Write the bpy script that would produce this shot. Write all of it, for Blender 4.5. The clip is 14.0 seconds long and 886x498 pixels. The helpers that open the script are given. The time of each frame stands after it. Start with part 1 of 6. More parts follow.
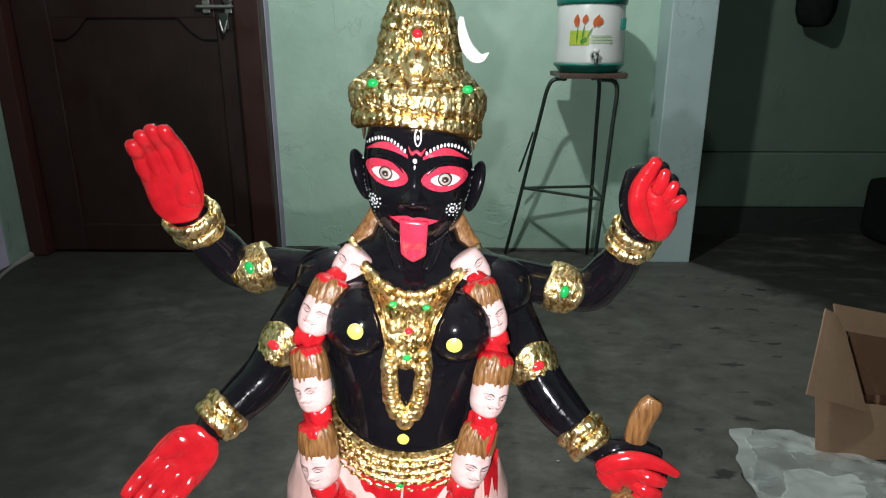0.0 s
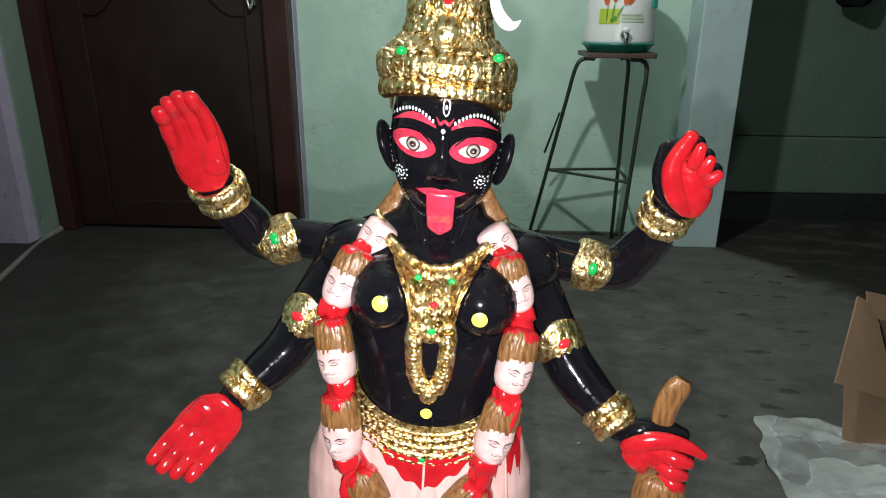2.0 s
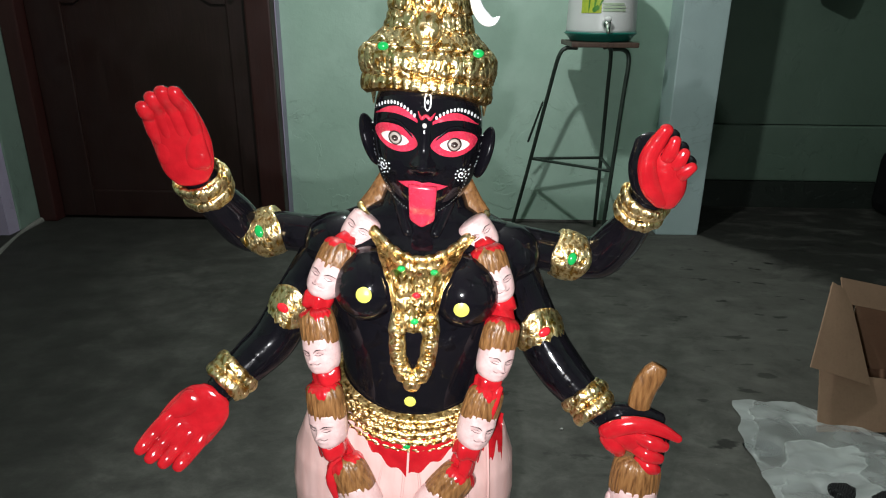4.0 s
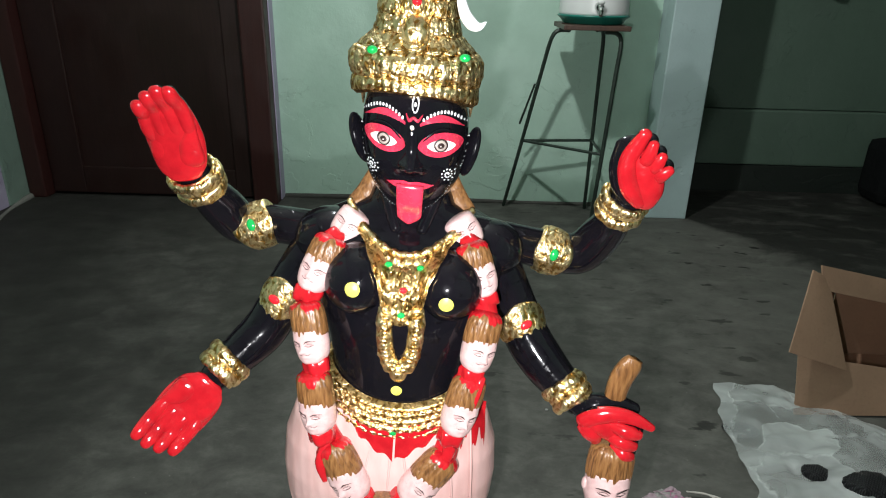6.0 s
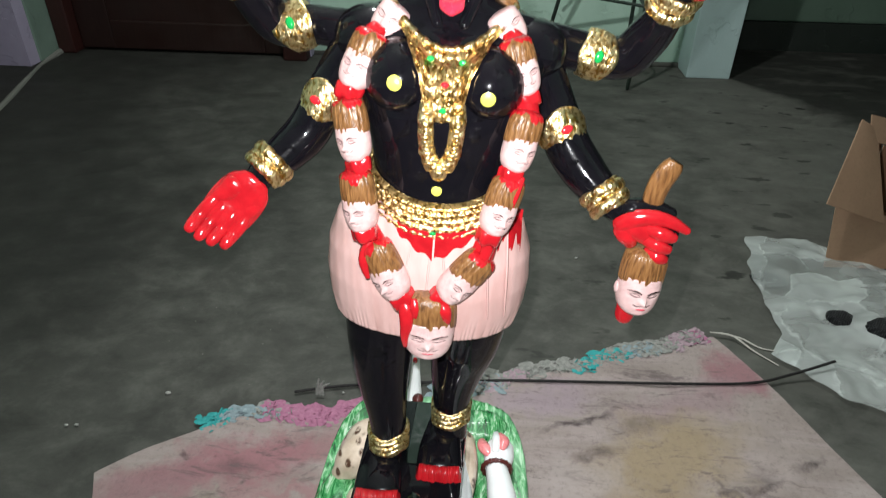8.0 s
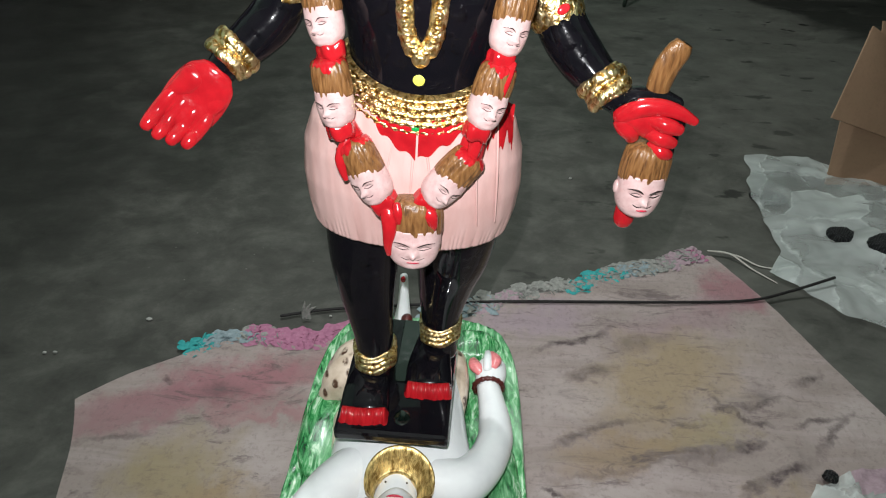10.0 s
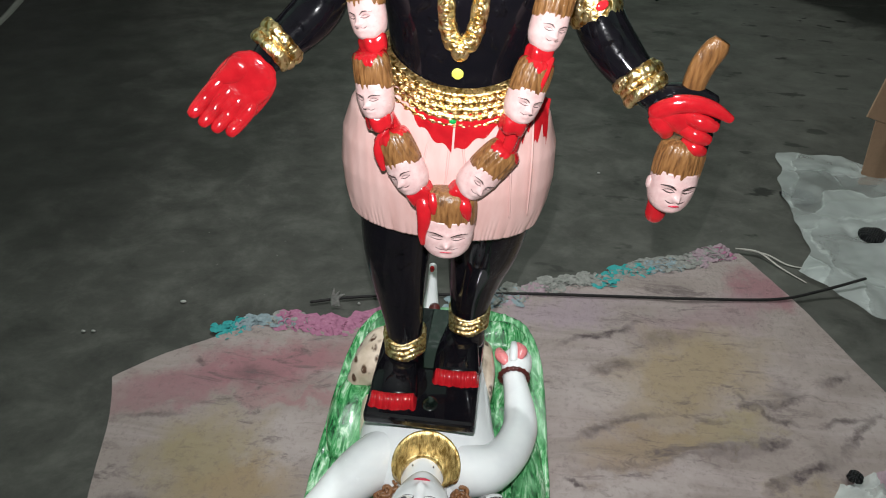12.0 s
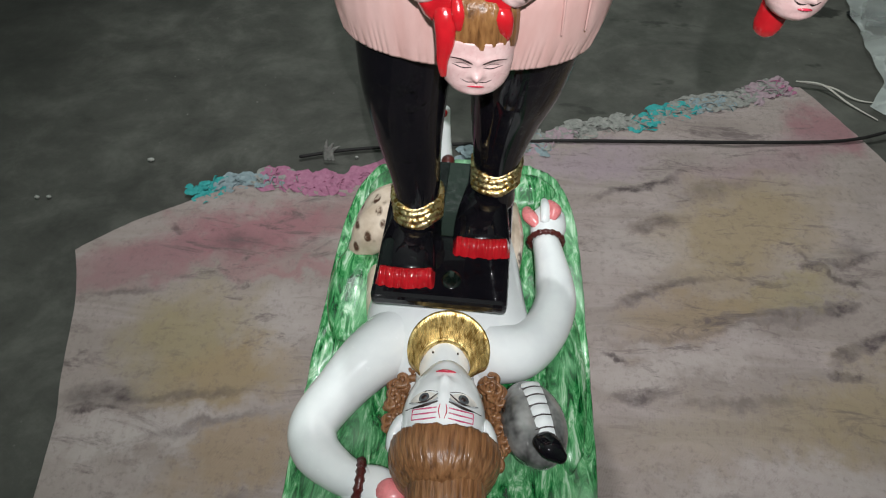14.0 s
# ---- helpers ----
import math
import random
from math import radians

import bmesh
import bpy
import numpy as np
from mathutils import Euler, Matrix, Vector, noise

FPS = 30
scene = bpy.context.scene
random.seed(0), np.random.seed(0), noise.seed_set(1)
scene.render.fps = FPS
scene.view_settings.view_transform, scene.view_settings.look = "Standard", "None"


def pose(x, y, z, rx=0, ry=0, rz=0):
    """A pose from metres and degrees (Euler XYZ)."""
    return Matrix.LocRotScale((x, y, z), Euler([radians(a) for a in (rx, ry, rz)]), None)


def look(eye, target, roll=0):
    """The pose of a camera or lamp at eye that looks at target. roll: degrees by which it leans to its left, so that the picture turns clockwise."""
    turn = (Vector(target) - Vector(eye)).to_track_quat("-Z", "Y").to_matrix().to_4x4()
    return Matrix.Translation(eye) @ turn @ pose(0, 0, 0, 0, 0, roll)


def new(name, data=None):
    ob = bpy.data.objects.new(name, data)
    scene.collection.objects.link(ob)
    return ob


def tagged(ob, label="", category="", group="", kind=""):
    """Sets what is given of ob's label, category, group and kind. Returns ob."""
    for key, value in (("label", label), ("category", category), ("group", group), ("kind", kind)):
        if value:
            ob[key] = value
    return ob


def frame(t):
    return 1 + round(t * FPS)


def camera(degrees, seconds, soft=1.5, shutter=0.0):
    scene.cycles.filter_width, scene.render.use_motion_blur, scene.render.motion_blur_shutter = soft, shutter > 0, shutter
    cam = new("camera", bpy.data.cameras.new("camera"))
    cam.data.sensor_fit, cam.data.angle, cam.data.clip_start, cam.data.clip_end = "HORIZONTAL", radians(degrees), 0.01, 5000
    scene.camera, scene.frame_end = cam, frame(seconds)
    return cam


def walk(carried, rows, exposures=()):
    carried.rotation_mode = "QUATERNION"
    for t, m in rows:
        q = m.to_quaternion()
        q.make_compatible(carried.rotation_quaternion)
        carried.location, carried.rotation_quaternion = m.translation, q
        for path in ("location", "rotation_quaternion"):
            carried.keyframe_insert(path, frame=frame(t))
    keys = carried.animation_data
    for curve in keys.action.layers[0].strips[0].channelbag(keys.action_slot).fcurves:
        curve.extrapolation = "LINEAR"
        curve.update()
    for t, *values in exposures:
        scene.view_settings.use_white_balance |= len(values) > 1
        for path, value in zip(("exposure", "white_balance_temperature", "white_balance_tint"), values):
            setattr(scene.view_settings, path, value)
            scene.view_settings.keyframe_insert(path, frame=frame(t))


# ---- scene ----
cam = camera(68.3, 14.0, 1.1, 0.4)
PATH = [
    (0, (0.032, 0.039, 0.909), (-0.004, 1.948, 0.311), 0.0),
    (0.5, (0.03, 0.047, 0.904), (-0.029, 1.937, 0.252), -0.2),
    (1, (0.027, 0.052, 0.9), (-0.026, 1.94, 0.244), 0.1),
    (1.5, (0.024, 0.048, 0.9), (-0.052, 1.935, 0.242), 0.0),
    (2, (0.028, 0.045, 0.899), (-0.074, 1.934, 0.25), 0.4),
    (2.5, (0.028, 0.045, 0.899), (-0.047, 1.922, 0.215), 0.3),
    (3, (0.031, 0.042, 0.899), (-0.024, 1.923, 0.221), 0.9),
    (5.3, (0.031, 0.031, 0.92), (-0.028, 1.894, 0.195), -0.1),
    (5.5, (0.031, 0.032, 0.922), (-0.016, 1.886, 0.173), 0.3),
    (6, (0.036, 0.022, 0.929), (0.007, 1.876, 0.181), 1.4),
    (6.4, (0.038, 0.007, 0.928), (-0.005, 1.82, 0.085), 2.0),
    (6.5, (0.036, 0.006, 0.923), (-0.006, 1.809, 0.06), 1.9),
    (7, (0.036, -0.014, 0.905), (-0.051, 1.752, -0.03), 0.7),
    (7.5, (0.033, -0.016, 0.887), (-0.078, 1.702, -0.13), 0.5),
    (8, (0.028, -0.015, 0.868), (-0.073, 1.665, -0.213), 1.0),
    (8.5, (0.023, 0.002, 0.834), (-0.087, 1.625, -0.33), 0.9),
    (9, (0.031, 0.003, 0.824), (-0.043, 1.613, -0.36), 1.2),
    (9.2, (0.034, 0.004, 0.821), (-0.016, 1.607, -0.374), 1.5),
    (11.3, (0.034, 0.01, 0.808), (-0.089, 1.514, -0.504), -0.6),
    (11.5, (0.032, 0.01, 0.809), (-0.082, 1.505, -0.515), 0.4),
    (12, (0.024, -0.005, 0.819), (-0.112, 1.545, -0.438), 0.6),
    (12.5, (0.012, 0.033, 0.8), (-0.097, 1.502, -0.553), 1.3),
    (13, (0.008, 0.075, 0.732), (-0.063, 1.434, -0.734), 0.3),
    (13.5, (-0.001, 0.109, 0.709), (-0.093, 1.379, -0.834), -2.6),
    (14, (-0.011, 0.113, 0.709), (-0.108, 1.337, -0.869), -0.4),
]
walk(cam, [(t, look(eye, target, roll)) for t, eye, target, roll in PATH],
     [(0, -0.04), (2, -0.03), (2.5, -0.24), (3, -0.26), (5.3, 0.0), (6.5, 0.12), (8, 0.18), (9.2, -0.02), (11.5, -0.10), (12.5, -0.06), (13.5, 0.12), (14, -0.18)])

# ---- light ----
world = bpy.data.worlds.new("night")
scene.world = world
world.use_nodes = True
world.node_tree.nodes["Background"].inputs[0].default_value = (0.05, 0.06, 0.08, 1)
world.node_tree.nodes["Background"].inputs[1].default_value = 0.02


def lamp(name, place, watts, size, colour):
    data = bpy.data.lights.new(name, "POINT")
    data.energy, data.shadow_soft_size, data.color = watts, size, colour
    ob = new(name, data)
    ob.location = place
    return ob


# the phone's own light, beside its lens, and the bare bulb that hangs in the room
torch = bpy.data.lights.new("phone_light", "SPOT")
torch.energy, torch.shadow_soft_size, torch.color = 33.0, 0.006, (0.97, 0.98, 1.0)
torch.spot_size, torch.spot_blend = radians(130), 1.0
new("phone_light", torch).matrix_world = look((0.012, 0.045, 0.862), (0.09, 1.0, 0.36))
lamp("room_bulb", (-0.14, 1.40, 2.05), 80.0, 0.035, (0.95, 0.98, 0.98))


# ---- materials ----
class Nodes:
    """A small wrapper that builds one node material."""

    def __init__(self, name):
        self.mat = bpy.data.materials.new(name)
        self.mat.use_nodes = True
        self.tree = self.mat.node_tree
        self.bsdf = self.tree.nodes["Principled BSDF"]
        self.place = self.tree.nodes.new("ShaderNodeTexCoord").outputs["Object"]

    def put(self, socket, value):
        if isinstance(value, bpy.types.NodeSocket):
            self.tree.links.new(value, socket)
        elif isinstance(value, (tuple, list)) and len(value) == 3 and socket.type == "RGBA":
            socket.default_value = (*value, 1)
        else:
            socket.default_value = value

    def stretch(self, scale, turn=(0, 0, 0)):
        n = self.tree.nodes.new("ShaderNodeMapping")
        self.put(n.inputs["Vector"], self.place)
        n.inputs["Scale"].default_value = scale
        n.inputs["Rotation"].default_value = [radians(a) for a in turn]
        return n.outputs[0]

    def noise(self, scale, detail=4, rough=0.55, vector=None, twist=0.0):
        n = self.tree.nodes.new("ShaderNodeTexNoise")
        self.put(n.inputs["Vector"], vector or self.place)
        n.inputs["Scale"].default_value, n.inputs["Detail"].default_value = scale, detail
        n.inputs["Roughness"].default_value, n.inputs["Distortion"].default_value = rough, twist
        return n.outputs["Fac"]

    def cells(self, scale, vector=None, feature="F1", out="Distance"):
        n = self.tree.nodes.new("ShaderNodeTexVoronoi")
        n.feature = feature
        self.put(n.inputs["Vector"], vector or self.place)
        n.inputs["Scale"].default_value = scale
        return n.outputs[out]

    def wave(self, scale, vector=None, twist=2.0, axis="X"):
        n = self.tree.nodes.new("ShaderNodeTexWave")
        n.bands_direction = axis
        self.put(n.inputs["Vector"], vector or self.place)
        n.inputs["Scale"].default_value, n.inputs["Distortion"].default_value = scale, twist
        n.inputs["Detail"].default_value = 3
        return n.outputs["Fac"]

    def ramp(self, value, *stops):
        n = self.tree.nodes.new("ShaderNodeValToRGB")
        self.put(n.inputs[0], value)
        while len(n.color_ramp.elements) < len(stops):
            n.color_ramp.elements.new(0.5)
        for e, (at, c) in zip(n.color_ramp.elements, stops):
            e.position, e.color = at, ((c, c, c, 1) if isinstance(c, (int, float)) else (*c, 1))
        return n.outputs[0]

    def mix(self, factor, a, b, blend="MIX"):
        n = self.tree.nodes.new("ShaderNodeMix")
        n.data_type, n.blend_type = "RGBA", blend
        self.put(n.inputs[0], factor), self.put(n.inputs[6], a), self.put(n.inputs[7], b)
        return n.outputs[2]

    def maths(self, kind, a, b):
        n = self.tree.nodes.new("ShaderNodeMath")
        n.operation = kind
        self.put(n.inputs[0], a), self.put(n.inputs[1], b)
        return n.outputs[0]

    def bump(self, height, strength, distance=0.001, under=None):
        n = self.tree.nodes.new("ShaderNodeBump")
        n.inputs["Strength"].default_value, n.inputs["Distance"].default_value = strength, distance
        self.put(n.inputs["Height"], height)
        if under:
            self.put(n.inputs["Normal"], under)
        return n.outputs[0]

    def done(self, **values):
        for key, value in values.items():
            self.put(self.bsdf.inputs[key.replace("_", " ")], value)
        return self.mat


def lacquer(name, colour, dark=None, rough=0.14, coat=0.6, lump=0.25, scale=90):
    """Brushed-on gloss paint: slight clouding of colour, uneven film."""
    n = Nodes(name)
    dark = dark or tuple(c * 0.72 for c in colour)
    cloud = n.ramp(n.noise(scale, 4), (0.32, dark), (0.62, colour))
    film = n.bump(n.noise(scale * 1.6, 3), lump, 0.0012, n.bump(n.noise(scale * 7, 3), lump * 0.6, 0.0005))
    return n.done(Base_Color=cloud, Roughness=n.ramp(n.noise(scale * 2.5, 3), (0.3, rough * 0.7), (0.75, rough * 1.9)),
                  Coat_Weight=coat, Coat_Roughness=0.05, Normal=film)


def gilt(name, dull=(0.50, 0.27, 0.06), bright=(1.0, 0.80, 0.44)):
    """Gold foil over pressed relief: smooth, bright, a little crumpled."""
    n = Nodes(name)
    crumple = n.noise(250, 2, 0.5, n.stretch((1, 1, 0.6)), 0.5)
    body = n.bump(crumple, 0.80, 0.0021, n.bump(n.noise(90, 2), 0.35, 0.0026, n.bump(n.noise(620, 2), 0.5, 0.0007)))
    # low parts of the crumple are browner: crease darkening put into the colour
    tone = n.mix(n.ramp(crumple, (0.38, 0.0), (0.54, 1.0)), dull, bright)
    return n.done(Base_Color=tone, Metallic=1.0, Roughness=n.ramp(n.noise(120, 3), (0.3, 0.26), (0.7, 0.42)), Normal=body)


def black_enamel():
    """Thick black gloss paint: runs and waves, with tiny grains caught in the film."""
    n = Nodes("black_enamel")
    grain = n.ramp(n.noise(95, 4, 0.6, None, 0.3), (0.55, 0.0), (0.72, 1.0))
    grain = n.maths("MULTIPLY", grain, n.ramp(n.noise(24, 3), (0.36, 0.0), (0.47, 1.0)))
    waves = n.bump(n.noise(34, 4, 0.55), 0.42, 0.0026)
    return n.done(Base_Color=n.ramp(n.noise(40), (0.3, (0.0035, 0.0035, 0.005)), (0.7, (0.006, 0.005, 0.007))), Roughness=0.2, Specular_IOR_Level=0.05, Coat_Weight=0.58, Coat_Roughness=0.035, Normal=n.bump(grain, 0.9, 0.0028, waves))


BLACK = black_enamel()
RED = lacquer("red_enamel", (0.46, 0.011, 0.017), (0.36, 0.008, 0.013), 0.12, 0.4, 0.42, 70)
ROSE = lacquer("rose_enamel", (0.64, 0.035, 0.075), None, 0.2, 0.4, 0.15)
SKIN = lacquer("pale_pink_paint", (0.60, 0.425, 0.41), (0.54, 0.34, 0.33), 0.3, 0.25, 0.3, 130)
WHITE = lacquer("white_enamel", (0.84, 0.86, 0.86), (0.78, 0.80, 0.81), 0.15, 0.5, 0.15, 40)
CREAM = lacquer("eye_white_paint", (0.82, 0.78, 0.72), None, 0.2)
YELLOW = lacquer("yellow_paint", (0.82, 0.80, 0.13), None, 0.25)
GREY = lacquer("iris_grey_paint", (0.42, 0.36, 0.32), None, 0.2)
GREEN_GEM = lacquer("green_gem_paint", (0.01, 0.38, 0.08), None, 0.12)
RED_GEM = lacquer("red_gem_paint", (0.75, 0.02, 0.03), None, 0.12)
MAROON = lacquer("maroon_paint", (0.09, 0.014, 0.012), None, 0.3, 0.2)
PINK = lacquer("coral_pink_paint", (0.85, 0.25, 0.26), None, 0.25)
SLATE = lacquer("slate_grey_paint", (0.10, 0.11, 0.12), None, 0.25)
BLUSH = lacquer("rose_line_paint", (0.62, 0.08, 0.19), None, 0.25)
ASH = lacquer("soft_grey_shading", (0.40, 0.42, 0.44), (0.52, 0.54, 0.55), 0.25, 0.3, 0.1, 160)
INK = lacquer("ink_line_paint", (0.03, 0.015, 0.014), None, 0.35, 0.1)
DUSK = lacquer("dark_green_enamel", (0.0022, 0.0055, 0.004), (0.002, 0.004, 0.0033), 0.16, 0.5, 0.3, 60)
GOLD = gilt("gold_foil")


def gilt_paint():
    """Brushed gold paint with fine hatching, duller than the foil."""
    n = Nodes("brushed_gold_paint")
    hatch = n.noise(210, 3, 0.6, n.stretch((1, 0.3, 1)), 0.3)
    return n.done(Base_Color=n.ramp(hatch, (0.36, (0.24, 0.14, 0.03)), (0.60, (0.86, 0.64, 0.27))), Metallic=0.7, Roughness=0.40, Normal=n.bump(hatch, 0.5, 0.0016))


GILT_PAINT = gilt_paint()
DARK_GOLD = gilt("dark_gold_foil", (0.27, 0.145, 0.035), (0.80, 0.56, 0.25))
# darker foil that carries the grooves' shade in its colour
GROOVE_GOLD = gilt("groove_gold_foil", (0.16, 0.085, 0.022), (0.34, 0.20, 0.06))


def cloth_paint():
    n = Nodes("pale_pink_cloth_paint")
    pleat = n.wave(30, n.stretch((1, 1, 0.06)), 1.5)
    tone = n.ramp(n.noise(60, 4, vector=n.stretch((1, 1, 0.25))), (0.3, (0.60, 0.355, 0.325)), (0.62, (0.68, 0.44, 0.41)))
    return n.done(Base_Color=tone, Roughness=0.36, Coat_Weight=0.2, Coat_Roughness=0.15,
                  Normal=n.bump(pleat, 0.10, 0.002, n.bump(n.noise(150, 4), 0.2, 0.001)))


def hair_paint(name, along, k=1.0, ash=1.0):
    n = Nodes(name)
    strand = n.noise(330, 3, vector=n.stretch(along))
    tone = n.ramp(strand, (0.30, (0.085 * k, 0.036 * k, 0.012 * k * ash)), (0.46, (0.18 * k, 0.080 * k, 0.027 * k * ash)), (0.66, (0.25 * k, 0.120 * k, 0.042 * k * ash)))
    return n.done(Base_Color=tone, Roughness=0.3, Coat_Weight=0.3, Normal=n.bump(strand, 0.8, 0.002))


def meadow_paint():
    n = Nodes("green_brushed_paint")
    stroke = n.noise(50, 6, 0.70, n.stretch((1.8, 0.45, 1), (0, 0, 22)), 1.2)
    cloud = n.noise(13, 3)
    tone = n.ramp(stroke, (0.38, (0.002, 0.040, 0.010)), (0.45, (0.012, 0.17, 0.040)), (0.54, (0.10, 0.38, 0.14)), (0.64, (0.52, 0.72, 0.52)))
    tone = n.mix(n.ramp(cloud, (0.45, 0.0), (0.68, 0.5)), tone, (0.34, 0.60, 0.38))
    return n.done(Base_Color=tone, Roughness=0.22, Coat_Weight=0.5, Normal=n.bump(stroke, 0.5, 0.002))


def leopard_paint():
    n = Nodes("spotted_hide_paint")
    spots = n.ramp(n.cells(62, n.stretch((1, 0.55, 1), (0, 0, 25))), (0.24, 1.0), (0.36, 0.0))
    spots = n.maths("MULTIPLY", spots, n.ramp(n.noise(150, 3), (0.36, 0.2), (0.5, 1.0)))
    tone = n.mix(spots, n.ramp(n.noise(60), (0.3, (0.52, 0.40, 0.30)), (0.7, (0.72, 0.60, 0.49))), (0.085, 0.040, 0.024))
    return n.done(Base_Color=tone, Roughness=0.3, Coat_Weight=0.3, Normal=n.bump(n.noise(90), 0.3, 0.002))


def smoke_paint():
    n = Nodes("grey_black_airbrushed_paint")
    tone = n.ramp(n.noise(34, 3), (0.36, (0.012, 0.012, 0.013)), (0.66, (0.34, 0.34, 0.33)))
    return n.done(Base_Color=tone, Roughness=0.14, Coat_Weight=0.6)


CLOTH, HAIR, HAIR_FLAT, MEADOW, LEOPARD, SMOKE = cloth_paint(), hair_paint("brown_hair_paint", (1, 1, 0.12)), hair_paint("brown_swept_hair_paint", (1, 0.14, 0.6), 1.25, 1.25), meadow_paint(), leopard_paint(), smoke_paint()


def plaster(name, a, b, rough=0.55, relief=0.35):
    """Oil-painted plaster with patches, hairline cracks and trowel waves."""
    n = Nodes(name)
    patch = n.ramp(n.noise(1.7, 6, 0.6, None, 0.6), (0.32, a), (0.68, b))
    patch = n.mix(n.ramp(n.noise(9, 5), (0.40, 0.0), (0.8, 0.35)), patch, tuple(c * 0.8 for c in a))
    crack = n.ramp(n.noise(1.9, 8, 0.62, None, 0.5), (0.494, 0.0), (0.499, 1.0), (0.501, 1.0), (0.506, 0.0))
    mask = n.ramp(n.noise(2.3, 2), (0.54, 0.0), (0.62, 0.22))
    crack = n.maths("MULTIPLY", crack, mask)
    tone = n.mix(crack, patch, tuple(c * 0.35 for c in a))
    flake = n.ramp(n.noise(4.2, 7, 0.6, None, 0.4), (0.50, 0.0), (0.515, 1.0))
    rim = n.maths("MULTIPLY", n.ramp(n.noise(4.2, 7, 0.6, None, 0.4), (0.494, 0.0), (0.502, 0.40), (0.510, 0.0)), n.ramp(n.noise(1.9, 3), (0.56, 0.0), (0.66, 1.0)))
    tone = n.mix(rim, tone, tuple(c * 0.55 for c in a))
    split = n.tree.nodes.new("ShaderNodeSeparateXYZ")
    n.put(split.inputs[0], n.place)
    low = n.maths("ADD", n.noise(1.9, 3), n.ramp(split.outputs[2], (0.2, 0.20), (0.75, 0.0)))
    waves = n.bump(n.noise(5, 5), relief, 0.02, n.bump(n.maths("MULTIPLY", flake, n.ramp(low, (0.54, 0.0), (0.66, 1.0))), 0.40, 0.005, n.bump(n.noise(120, 3), 0.25, 0.002)))
    return n.done(Base_Color=tone, Roughness=rough, Normal=waves)


WALL = plaster("mint_green_oil_paint", (0.39, 0.57, 0.46), (0.47, 0.65, 0.54), 0.42)
COLUMN = plaster("pale_blue_green_paint", (0.38, 0.50, 0.49), (0.43, 0.55, 0.54), 0.45)
# the mint wall paint again, with shade put into its colour
SHADE = plaster("shaded_mint_paint", (0.15, 0.22, 0.18), (0.20, 0.28, 0.23), 0.5)
LIME = plaster("pale_lime_mortar", (0.13, 0.135, 0.115), (0.21, 0.215, 0.19), 0.8)
LILAC = plaster("lilac_paint", (0.36, 0.32, 0.44), (0.42, 0.38, 0.50), 0.5)
# green with the hall's lack of light put into it
GLOOM = plaster("dimmed_green_paint", (0.086, 0.138, 0.100), (0.112, 0.166, 0.128), 0.6)
CEIL = plaster("whitewash", (0.64, 0.66, 0.63), (0.72, 0.73, 0.71), 0.7)
# near-black, standing in for places that get no light
UNLIT = plaster("unlit_black_paint", (0.012, 0.018, 0.014), (0.02, 0.026, 0.02), 0.6)


